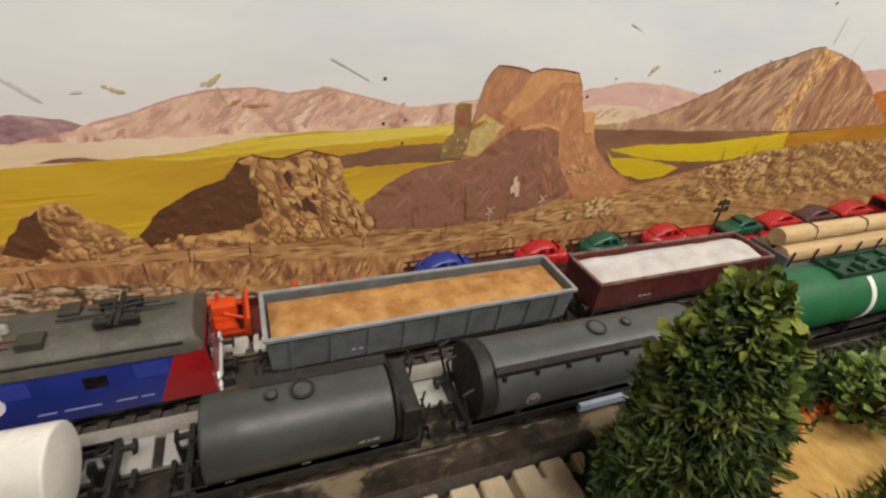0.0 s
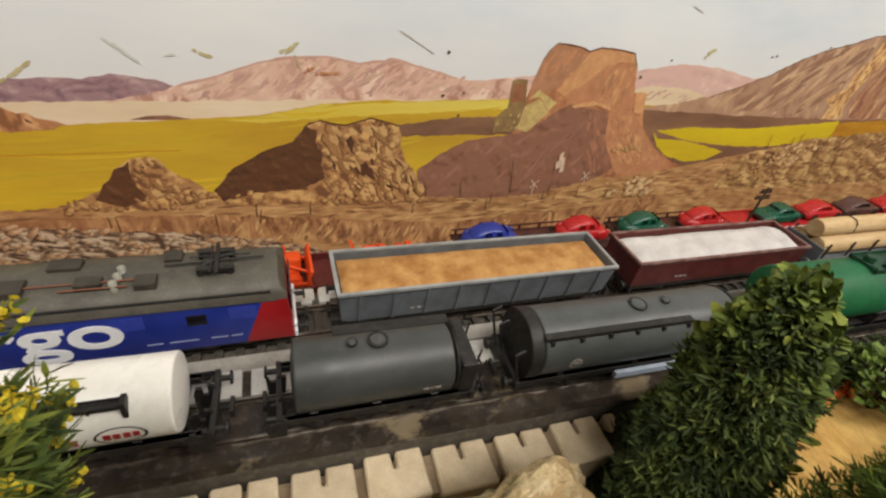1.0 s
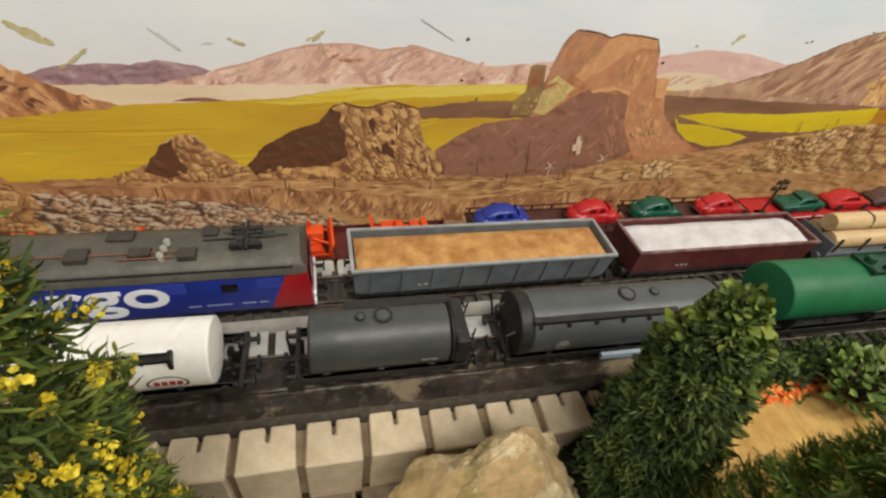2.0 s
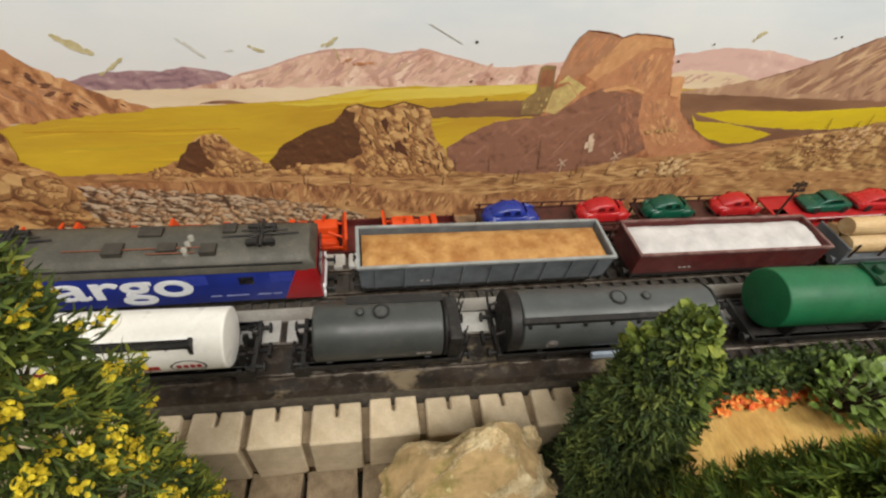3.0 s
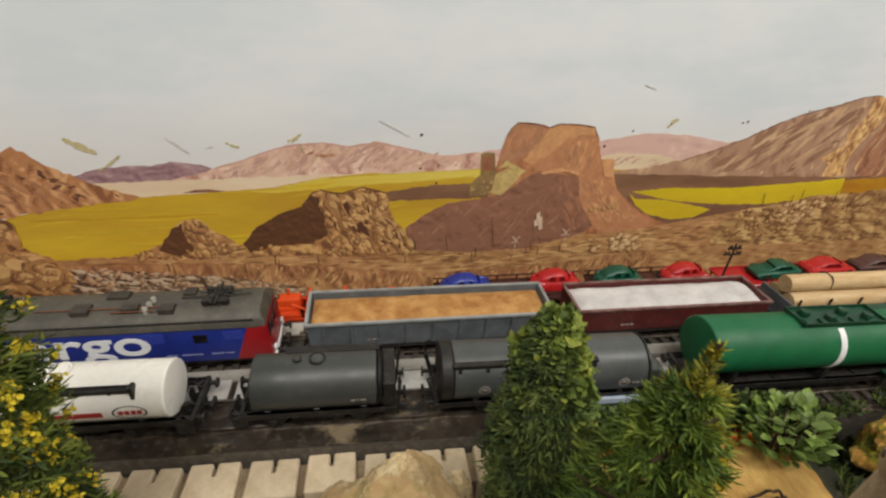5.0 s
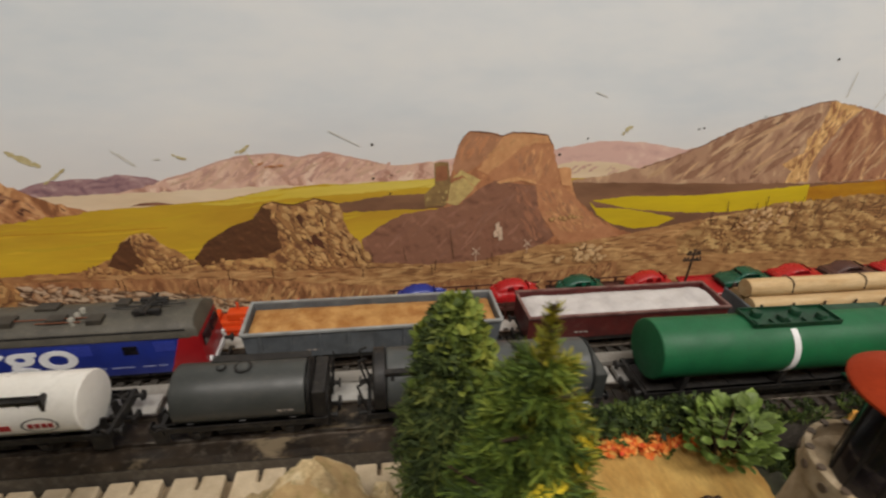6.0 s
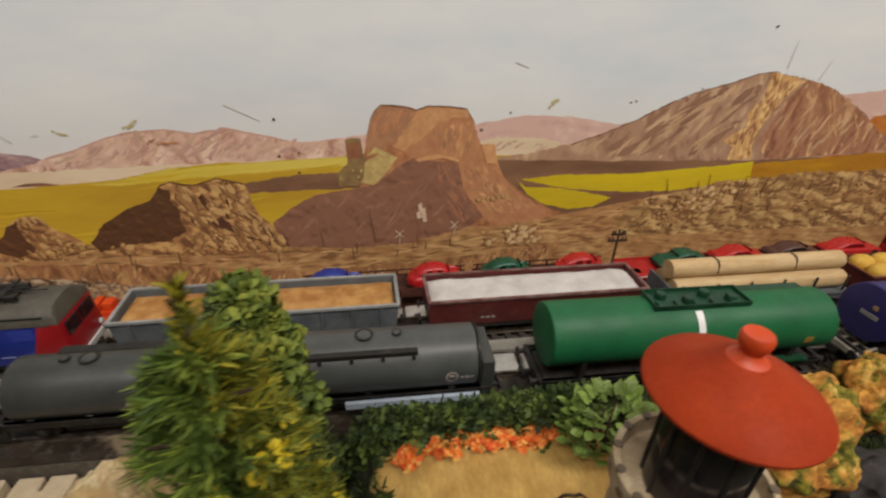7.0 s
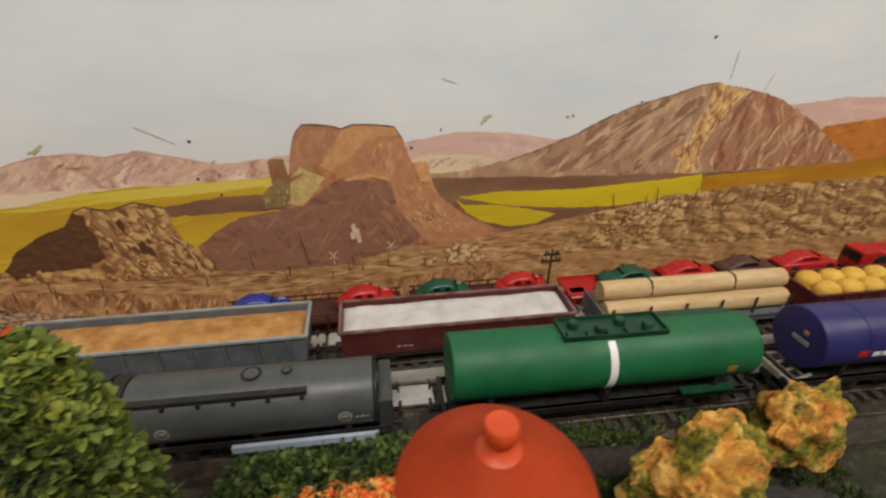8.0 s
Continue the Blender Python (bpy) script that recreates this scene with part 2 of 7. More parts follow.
M_DUSTRIM = paint("dusty_maroon_rim", lin(131, 101, 94), lin(90, 52, 47), 8, 0.9, rough=0.7, bump=0.1)
M_LOAD_B = paint("light_brown_load", lin(164, 121, 83), lin(144, 101, 65), 7, 0.8, rough=0.95, bump=0.8)
M_TIMBER = paint("dark_brown_timber", lin(67, 47, 34), lin(45, 32, 25), 5, rough=0.7)

# ---- room shell, layout table and terrain levels ----
M_WALL = paint("room_plaster", lin(214, 206, 190), lin(204, 195, 178), 400, 6, rough=0.9, bump=0.1)
M_FLOOR = paint("room_floor", lin(130, 112, 92), lin(108, 92, 76), 300, 8, rough=0.6)
M_CEIL = paint("room_ceiling", lin(228, 224, 214), None, 500, 8, rough=0.9, bump=0.05)
M_BOARD = paint("plywood_board", lin(167, 135, 94), lin(144, 112, 74), 40, 3, rough=0.7, stretch=(0.1, 1, 1))
for nm, a, mat_, lab in (
    ("floor", (-2200, 3000, -2400, 700, -1000, -950), M_FLOOR, "brown room floor"),
    ("ceiling", (-2200, 3000, -2400, 700, 1400, 1450), M_CEIL, "white room ceiling"),
    ("wall_north", (-2200, 3000, 620, 700, -950, 1400), M_WALL, "plain plaster wall behind the layout"),
    ("wall_south", (-2200, 3000, -2400, -2320, -950, 1400), M_WALL, "plain plaster wall"),
    ("wall_west", (-2280, -2200, -2400, 700, -950, 1400), M_WALL, "plain plaster wall"),
    ("wall_east", (3000, 3080, -2400, 700, -950, 1400), M_WALL, "plain plaster wall"),
):
    tagged(part(nm, B(*a), mat_), lab, nm.split("_")[0], kind="structure")

XW, XE = -420, 1330
table = thing("layout_table", "plywood model railway table on timber legs", "table", kind="structure")
part("tabletop", B(XW, XE, -160, 330, -90, -64), M_BOARD, table)
for lx in (XW + 30, XE - 70):
    for ly in (-150, 270):
        part("leg", B(lx, lx + 40, ly, ly + 40, -950, -90), M_BOARD, table)

LOW = -27            # level of the rear track
SLOPE_T, SLOPE_M = -0.043, -0.022


def tank_y(x):
    return 175.5 + SLOPE_T * x


def main_y(x):
    return 219.6 + SLOPE_M * x


TURN_T, TURN_M = math.degrees(math.atan(SLOPE_T)), math.degrees(math.atan(SLOPE_M))


def rough_sheet(x0, x1, y0, y1, nx, ny, height):
    bm = bmesh.new()
    rows = [[bm.verts.new((x0 + (x1 - x0) * i / nx, y0 + (y1 - y0) * j / ny, height(x0 + (x1 - x0) * i / nx, y0 + (y1 - y0) * j / ny))) for i in range(nx + 1)] for j in range(ny + 1)]
    for a, b in zip(rows, rows[1:]):
        for i in range(nx):
            bm.faces.new((a[i], a[i + 1], b[i + 1], b[i]))
    return bm


def nz(x, y, s, k=0.0):
    return noise.noise(Vector((x / s, y / s, k)))


def front_edge(x):
    """Back edge of the block wall, where the track bed begins."""
    return 158.8 - 0.05 * x


def slab(corners, z0, z1):
    bm = bmesh.new()
    lo = [bm.verts.new((x, y, z0)) for x, y in corners]
    hi = [bm.verts.new((x, y, z1)) for x, y in corners]
    bm.faces.new(lo[::-1])
    bm.faces.new(hi)
    n = len(lo)
    for k in range(n):
        bm.faces.new((lo[k], lo[(k + 1) % n], hi[(k + 1) % n], hi[k]))
    bmesh.ops.recalc_face_normals(bm, faces=bm.faces)
    return bm


# dried pale mud lies in patches on the grimy deck
nt = M_DECK.node_tree
p = nt.nodes["Principled BSDF"]
old = p.inputs["Base Color"].links[0].from_socket
mud = ramp(nt, noise_tex(nt, coords(nt, (0.6, 1, 1)), 22, 5, 0.65), [(0.56, (0, 0, 0, 1)), (0.62, (0.7, 0.7, 0.7, 1))])
nt.links.new(mixed(nt, "MIX", mud, old, lin(142, 126, 100)), p.inputs["Base Color"])

# raised bed with the two front tracks: a solid slab with a grimy top
bed = part("track_bed", slab([(XW, front_edge(XW)), (XE, front_edge(XE)), (XE, 241), (XW, 241)], -64, -1.5), M_BALLAST)
tagged(bed, "raised grey bed under the two front tracks", "track bed", kind="structure")
top = rough_sheet(XW, XE, 0, 1, 420, 26, lambda x, y: 0.0)
for v_ in top.verts:
    f, x = v_.co.y, v_.co.x
    y0 = front_edge(x) - 0.5
    v_.co.y = y0 + (202 - 0.03 * x - y0) * f
    lift = 3.0 if x < 250 else max(0.4, 3.0 - (x - 250) * 0.05)
    v_.co.z = lift + 0.7 * nz(x, v_.co.y, 6) + 0.4 * nz(x, v_.co.y, 2, 3) - (3.0 if f == 0 else 0)
part("bed_surface", top, M_DECK, bed, "dark oily ground beside the rails", smooth=True)
rear = part("rear_ground", rough_sheet(XW, XE, 240, 304, 300, 20, lambda x, y: LOW - 2 + 1.2 * nz(x, y, 9)), paint("rear_ground_scatter", lin(150, 122, 90), lin(112, 88, 64), 9, 1.2, rough=0.95, bump=0.8, dust=0.3), None, smooth=True)
tagged(rear, "brown scattered ground under the rear track", "ground", kind="structure")
rear_base = part("rear_base", B(XW, XE, 241, 330, -64, LOW - 4), M_BOARD)
tagged(rear_base, "plywood base under the rear track", "base", kind="structure")


# ---- printed desert backdrop, a flat board with its picture in thin layers ----
BACK_Y = 304.0
m, nt, p = nodes_of("printed_sky")
v = coords(nt, (0.35, 1, 1))
sky_col = ramp(nt, noise_tex(nt, v, 55, 4), [(0.35, lin(222, 230, 235)), (0.5, lin(232, 237, 239)), (0.7, lin(241, 243, 241))])
tcn = nt.nodes.new("ShaderNodeTexCoord")
sep = nt.nodes.new("ShaderNodeSeparateXYZ")
nt.links.new(tcn.outputs["Object"], sep.inputs[0])
mr = nt.nodes.new("ShaderNodeMapRange")
mr.inputs["From Min"].default_value, mr.inputs["From Max"].default_value = 0.075, 0.125
nt.links.new(sep.outputs["Z"], mr.inputs["Value"])
sky_col = mixed(nt, "MIX", ramp(nt, mr.outputs[0], [(0, (0.7, 0.7, 0.7, 1)), (1, (0, 0, 0, 1))]), sky_col, lin(231, 226, 220))
nt.links.new(sky_col, p.inputs["Base Color"])
p.inputs["Roughness"].default_value = 0.42
P_SKY = m

P_PURPLE = relief_print("printed_purple_hills", lin(191, 162, 158), lin(164, 130, 132), lin(136, 105, 113), 8, (0.5, 1, 0.9), 0.5, 2.6)
P_PINK = relief_print("printed_pink_mountains", lin(242, 214, 191), lin(223, 183, 162), lin(187, 141, 122), 17, (0.8, 1, 0.75), -0.75, 3.0, wash=lin(227, 191, 168))
P_MAUVE = relief_print("printed_mauve_range", lin(233, 202, 185), lin(223, 185, 172), lin(212, 172, 162), 16, (0.5, 1, 1), 0.2, 2.0)
P_PLAIN = paint("printed_pale_plain", lin(237, 216, 185), lin(225, 200, 164), 25, 2, rough=0.45, bump=0, stretch=(0.2, 1, 1), grain=0.04)
P_YELLOW = paint("printed_yellow_field", lin(216, 183, 50), lin(195, 155, 48), 34, 3, rough=0.45, bump=0, stretch=(0.2, 1, 1), grain=0.06)
P_YELLOW_B = paint("printed_bright_yellow_field", lin(220, 195, 36), lin(204, 176, 38), 25, 3, rough=0.45, bump=0, stretch=(0.2, 1, 1), grain=0.05)
P_OCHRE = paint("printed_ochre_field", lin(200, 149, 36), lin(178, 122, 34), 18, 2, rough=0.45, bump=0, stretch=(0.25, 1, 1), grain=0.08)
P_BROWNBAND = paint("printed_dark_plain", lin(147, 109, 82), lin(124, 90, 68), 12, 2, rough=0.45, bump=0, stretch=(0.2, 1, 1), grain=0.06)
P_BUTTE = relief_print("printed_butte", lin(216, 158, 109), lin(187, 128, 88), lin(155, 103, 71), 15, (1.1, 1, 0.6), 0.3, 2.6, wash=lin(178, 122, 84))
P_BUTTE_D = relief_print("printed_butte_shade", lin(163, 118, 94), lin(147, 104, 82), lin(128, 89, 70), 13, (1, 1, 1), 0.6, 2.0)
P_RUIN = paint("printed_ruin_light", lin(214, 191, 122), lin(189, 162, 105), 5, 1, rough=0.45, bump=0, grain=0.1)
P_RUIN_D = paint("printed_ruin_shade", lin(155, 128, 82), lin(132, 105, 71), 5, 1, rough=0.45, bump=0, grain=0.1)
P_MTN = relief_print("printed_grey_brown_mountain", lin(218, 185, 147), lin(185, 147, 118), lin(151, 113, 90), 17, (0.8, 1, 0.5), 1.0, 2.6, wash=lin(178, 139, 113))
P_MTN_L = relief_print("printed_lit_gully", lin(244, 204, 141), lin(218, 172, 113), lin(158, 109, 74), 7, (1.1, 1, 0.5), 0.35, 3.0)
P_MTN_R = relief_print("printed_right_flank", lin(233, 191, 139), lin(178, 128, 97), lin(141, 94, 71), 15, (1.1, 1, 0.45), -0.55, 3.2, bias=-0.03, wash=lin(172, 122, 92))
P_ORANGE = relief_print("printed_orange_hills", lin(216, 147, 67), lin(200, 124, 55), lin(172, 97, 48), 15, (0.6, 1, 1), 0.3, 2.0)
P_MTN_W = relief_print("printed_west_hill", lin(218, 168, 118), lin(187, 132, 88), lin(145, 97, 65), 12, (0.9, 1, 0.6), -0.7, 3.2)
P_ROCKS = relief_print("printed_boulders", lin(216, 174, 111), lin(178, 132, 84), lin(124, 86, 59), 10.5, (0.9, 1, 1.1), 0.35, 2.2, True)
P_ROCKS_W = relief_print("printed_west_boulders", lin(214, 168, 109), lin(176, 128, 80), lin(109, 69, 44), 17, (0.8, 1, 1.1), 0.4, 2.2, True)
P_ROCK_D = relief_print("printed_boulder_shade", lin(115, 80, 54), lin(98, 67, 45), lin(84, 55, 39), 8, (1, 1, 1), 0.5, 2.0)
P_EARTH = relief_print("printed_dry_earth", lin(216, 174, 118), lin(187, 143, 94), lin(145, 103, 67), 9, (0.3, 1, 1.1), 0.05, 2.8, wash=lin(158, 111, 71))
P_BANK = relief_print("printed_eroded_bank", lin(208, 160, 107), lin(176, 128, 86), lin(130, 88, 59), 12, (1.2, 1, 0.45), 0.6, 3.0, wash=lin(153, 105, 69))
P_RUBBLE = relief_print("printed_grey_rubble", lin(206, 183, 153), lin(145, 118, 92), lin(88, 67, 52), 5.0, (0.55, 1, 1.2), 0, 2.6, True)
P_SCRUB = relief_print("printed_rocky_scrub", lin(220, 185, 124), lin(178, 139, 90), lin(126, 92, 61), 8.5, (0.5, 1, 1.1), 0.15, 2.2, True, wash=lin(158, 120, 76))
P_STEM = paint("printed_dark_stems", lin(109, 80, 55), lin(88, 63, 44), 4, rough=0.42, bump=0)
P_SIGN = paint("printed_pale_signs", lin(225, 197, 168), None, 4, rough=0.42, bump=0)
P_SPOT = paint("flaked_ochre_spot", lin(206, 195, 153), lin(185, 168, 118), 3, 0.8, rough=0.5, bump=0.1)
P_STREAK = paint("flaked_grey_streak", lin(216, 214, 206), lin(202, 200, 189), 3, 0.8, rough=0.5, bump=0)
P_DOT = paint("dark_fly_spot", lin(63, 57, 52), None, 3, rough=0.5, bump=0)

backdrop = thing("backdrop", "printed desert landscape board with mesas and yellow fields", "backdrop", kind="structure")
part("sky_sheet", B(XW, XE, BACK_Y, BACK_Y + 4, -64, 420), P_SKY, backdrop, "pale grey printed sky, flaked in places")
layer = [0]
front = [0.0]


def next_depth(step=0.004):
    """Each printed layer lies a hair in front of the last."""
    front[0] += step
    return BACK_Y - front[0]


def rugged(pts, amp, seed, closed=True):
    """Breaks the sides of an outline into small uneven steps."""
    rnd = random.Random(seed)
    out = []
    n = len(pts)
    for k in range(n):
        (x0, z0), (x1, z1) = pts[k], pts[(k + 1) % n]
        ln = math.hypot(x1 - x0, z1 - z0)
        steps = max(1, min(14, int(ln / 3.0))) if ln < 160 else 1
        for s in range(steps):
            f = s / steps
            d = amp * (rnd.random() - 0.5) * 2 if s else 0.0
            out.append((x0 + (x1 - x0) * f - (z1 - z0) / ln * d, z0 + (z1 - z0) * f + (x1 - x0) / ln * d))
    return out


def printed(name, material, pts, amp=0.6, label=""):
    layer[0] += 1
    y = next_depth()
    pts = rugged(pts, amp, layer[0])
    flat = [Vector(q) for q in pts]
    sides = [(k, (k + 1) % len(flat)) for k in range(len(flat))]
    vs, _, fs, _, _, _ = geometry.delaunay_2d_cdt(flat, sides, [], 1, 1e-5)
    bm = bmesh.new()
    made = [bm.verts.new((q.x, y, q.y)) for q in vs]
    for f in fs:
        face = bm.faces.new([made[k] for k in f])
        face.normal_update()
        if face.normal.y > 0:
            face.normal_flip()
    return part(name, bm, material, backdrop, label)


def within(x, z, outline):
    hit = False
    for k in range(len(outline)):
        (x0, z0), (x1, z1) = outline[k - 1], outline[k]
        if (z0 > z) != (z1 > z) and x < (x1 - x0) * (z - z0) / (z1 - z0) + x0:
            hit = not hit
    return hit


def strewn(outline, count, rnd):
    xs, zs = [q[0] for q in outline], [q[1] for q in outline]
    out = []
    for k in range(count * 12):
        x, z = rnd.uniform(min(xs), max(xs)), rnd.uniform(min(zs), max(zs))
        if within(x, z, outline):
            out.append((x, z))
            if len(out) == count:
                break
    return out


def flat_patch(bm, pts, y):
    f = bm.faces.new([bm.verts.new((x, y, z)) for x, z in pts])
    f.normal_update()
    if f.normal.y > 0:
        f.normal_flip()


def stone_field(name, outline, sizes, count, seed, mats, flat=0.75, lean=None):
    """Painted stones, one over the other: a dark rim, a body and a lit side each."""
    rnd = random.Random(seed)
    tones = [bmesh.new() for _ in mats]
    for x, z in sorted(strewn(outline, count, rnd), key=lambda q: -q[1]):
        s = sizes[0] + (sizes[1] - sizes[0]) * rnd.random() ** 1.8
        turn = rnd.uniform(-1.1, 1.1) if lean is None else lean + rnd.uniform(-0.45, 0.45)
        squat = flat * rnd.uniform(0.75, 1.3)
        n = rnd.choice((5, 6, 6, 7, 8))
        shape = [(2 * math.pi * k / n + rnd.uniform(-0.25, 0.25), rnd.uniform(0.78, 1.08)) for k in range(n)]
        for bm, q, ox, oz in zip(tones, (1.0, 0.9, 0.6), (0.0, 0.04, 0.14), (0.0, 0.05, 0.13)):
            q *= rnd.uniform(0.93, 1.07)
            pts = []
            for a, r in shape:
                u, w_ = s / 2 * q * r * math.cos(a), s / 2 * q * r * math.sin(a) * squat
                pts.append((x + ox * s + u * math.cos(turn) - w_ * math.sin(turn), z + oz * s * flat + u * math.sin(turn) + w_ * math.cos(turn)))
            flat_patch(bm, pts, next_depth(0.0003))
    for bm, m_, tone in zip(tones, mats, ("rim", "body", "light")):
        part(name + "_" + tone, bm, m_, backdrop)


def brushed(name, outline, count, length, width, angle, spread, seed, material):
    """Tapered brush strokes along one direction (degrees from level)."""
    rnd = random.Random(seed)
    bm = bmesh.new()
    for x, z in strewn(outline, count, rnd):
        ln = rnd.uniform(*length)
        wd = rnd.uniform(*width)
        a = radians(angle + rnd.uniform(-spread, spread))
        while ln > 2.5 and not (within(x + ln * 0.5 * math.cos(a), z + ln * 0.5 * math.sin(a), outline) and within(x - ln * 0.5 * math.cos(a), z - ln * 0.5 * math.sin(a), outline)):
            ln *= 0.8
        bend = rnd.uniform(-0.12, 0.12) * ln
        pts = []
        for f, g in ((-0.5, 0.0), (-0.2, 0.42), (0.15, 0.5), (0.5, 0.05), (0.2, -0.4), (-0.15, -0.5)):
            u, w_ = f * ln, g * wd * rnd.uniform(0.6, 1.3) + bend * (1 - 4 * f * f) * 0.5
            pts.append((x + u * math.cos(a) - w_ * math.sin(a), z + u * math.sin(a) + w_ * math.cos(a)))
        flat_patch(bm, pts, next_depth(0.0003))
    part(name, bm, material, backdrop)


def ridge_line(material, pts, w):
    printed("ridge_line", material, [(x, z + w * (0.4 + 0.3 * (k % 2))) for k, (x, z) in enumerate(pts)] + [(x, z - w * (0.3 + 0.4 * (k % 3 == 0))) for k, (x, z) in list(enumerate(pts))[::-1]], 0.25)


def tint(name, a, b, size=5):
    return paint(name, lin(*a), lin(*b), size, 1.0, rough=0.45, bump=0, spread=0.14, grain=0.07)


T_TAN = (tint("stone_rim_brown", (136, 97, 65), (118, 82, 55)), tint("stone_tan", (176, 132, 84), (155, 113, 71)), tint("stone_lit_tan", (214, 174, 116), (197, 155, 101)))
T_SOFT = (tint("soft_rim_brown", (128, 90, 61), (113, 78, 52)), tint("soft_tan", (172, 128, 82), (155, 111, 71)), tint("soft_lit_tan", (202, 162, 105), (187, 145, 92)))
T_GREY = (tint("rubble_rim", (130, 92, 65), (113, 80, 57)), tint("rubble_grey", (181, 141, 103), (160, 122, 88)), tint("rubble_lit", (210, 176, 139), (195, 160, 122)))
T_PALE = (tint("pile_rim_brown", (112, 78, 52), (98, 66, 44)), tint("pile_tan", (198, 158, 110), (178, 138, 92)), tint("pile_lit", (226, 192, 144), (210, 174, 126)))
T_CLEFT = tint("dark_cleft", (97, 63, 46), (84, 55, 42))
T_LINE = tint("brown_ink", (122, 82, 61), (105, 69, 52))
T_ROSE = tint("rose_shadow", (212, 170, 153), (200, 158, 143), 9)
T_ROSE_L = tint("pale_rose", (225, 189, 162), (216, 178, 153), 9)
T_RIDGE_L = tint("lit_ridge", (223, 168, 118), (208, 151, 103), 8)
T_RED = tint("red_brown_flank", (204, 146, 104), (187, 129, 91), 8)
T_MID = tint("mid_brown_flank", (187, 136, 102), (170, 122, 89), 8)
T_CREAM = tint("cream_edge", (216, 166, 116), (200, 147, 99), 4)
T_MTN_L = tint("mountain_light", (214, 176, 139), (200, 162, 124), 6)
T_MTN_D = tint("mountain_dark", (162, 122, 97), (147, 109, 86), 6)
T_EARTH_L = tint("earth_light", (214, 172, 118), (200, 158, 105), 6)
T_EARTH_D = tint("earth_dark", (153, 111, 74), (139, 99, 65), 6)

W, E_ = -410, 1170
printed("mauve_range", P_MAUVE, [(150, 70), (160, 84), (208, 90), (250, 92), (283, 96), (314, 101), (347, 100), (382, 94), (403, 98), (437, 114), (455, 118), (480, 114), (545, 112), (575, 115), (606, 119), (660, 118), (760, 110), (E_, 116), (E_, 66), (300, 66)], 0.5)
printed("pale_plain", P_PLAIN, [(W, 74), (-60, 70), (30, 73), (120, 76), (350, 76), (352, 60), (W, 50)], 0.3)
printed("pale_foothills", P_PLAIN, [(283, 70), (284, 84), (296, 87), (312, 86), (330, 85), (348, 80), (366, 76), (380, 70), (330, 69)], 0.6)
brushed("foothill_stroke", [(286, 78), (300, 85), (330, 83), (350, 78), (330, 76)], 20, (3, 9), (0.7, 1.8), 30, 20, 44, T_ROSE)
printed("purple_hills", P_PURPLE, [(W, 84), (-120, 80), (-58, 74), (-40, 79), (-26, 80.5), (-12, 80), (-1, 83), (16, 81), (27, 77), (14, 72), (-20, 70), (-60, 69), (W, 66)], 0.5)
printed("pink_mountains", P_PINK, [(-6, 70), (12, 74), (25, 79), (40, 83), (58, 90), (72, 93.5), (92, 95), (107, 92), (126, 95.5), (143, 91), (160, 87), (173, 86), (195, 88), (215, 84), (215, 75), (120, 74), (40, 72)], 0.7, "pink and beige printed mountain range")
PINK = [(26, 76), (43, 82), (67, 91), (92, 94), (111, 92), (127, 94), (146, 89), (184, 87), (186, 78), (130, 76), (90, 76), (45, 73), (8, 71)]
brushed("rose_stroke", PINK, 80, (6, 18), (0.8, 2.6), 38, 18, 41, T_ROSE)
brushed("pale_stroke", PINK, 70, (6, 18), (0.8, 2.4), 40, 20, 42, T_ROSE_L)
ridge_line(T_ROSE, [(25, 78.6), (40, 82.6), (58, 89.6), (72, 93), (92, 94.6), (107, 91.6), (126, 95), (143, 90.6), (160, 86.6)], 1.1)
printed("yellow_field", P_YELLOW, [(W, 42), (-110, 44), (-77, 54), (-33, 59), (18, 62), (58, 64.5), (88, 71), (140, 73.5), (194, 76), (300, 74), (352, 72), (352, 40), (200, 8), (36, 8), (W, 2)], 0.35, "yellow printed field")
YEL = [(-100, 44), (-70, 55), (18, 61), (88, 70), (190, 75), (206, 66), (150, 52), (130, 40), (60, 22), (-60, 20)]
printed("far_field_light", paint("printed_pale_yellow_field", lin(227, 206, 97), lin(216, 191, 69), 30, 3, rough=0.45, bump=0, stretch=(0.2, 1, 1), grain=0.04), [(40, 62), (60, 64.4), (88, 70.8), (140, 73.2), (194, 75.6), (206, 75), (206, 70.5), (180, 69), (140, 66.5), (96, 64), (60, 60.5)], 0.5)
brushed("field_dark_stroke", YEL, 22, (30, 90), (0.8, 2.2), 3, 3, 45, tint("field_shade", (214, 181, 50), (208, 172, 48), 14))
brushed("field_light_stroke", YEL, 18, (30, 90), (0.8, 2.4), 4, 3, 46, tint("field_light", (218, 187, 55), (210, 176, 50), 14))
printed("field_line", P_OCHRE, [(-90, 44.5), (-40, 44.6), (20, 46), (20, 46.6), (-40, 45.2), (-90, 45.1)], 0.1)
printed("low_mound", P_BUTTE_D, [(2, 62), (10, 64), (18, 64.3), (28, 62.6), (16, 62)], 0.2)
printed("dark_plain", P_BROWNBAND, [(100, 54), (132, 60), (155, 63.5), (178, 65), (206, 66), (206, 54), (160, 53.5), (130, 53)], 0.5)
printed("east_plain", P_BROWNBAND, [(285, 68), (300, 71.5), (351, 70), (507, 66), (560, 66), (700, 70), (E_, 72), (E_, 30), (330, 20), (285, 30)], 0.5)
printed("orange_hills", P_ORANGE, [(586, 84), (598, 98), (620, 100), (650, 103), (720, 106), (860, 98), (E_, 104), (E_, 60), (560, 60)], 0.5)
printed("ochre_field", P_OCHRE, [(500, 62), (580, 66), (669, 72), (E_, 78), (E_, 44), (677, 50), (537, 46), (495, 47)], 0.5)
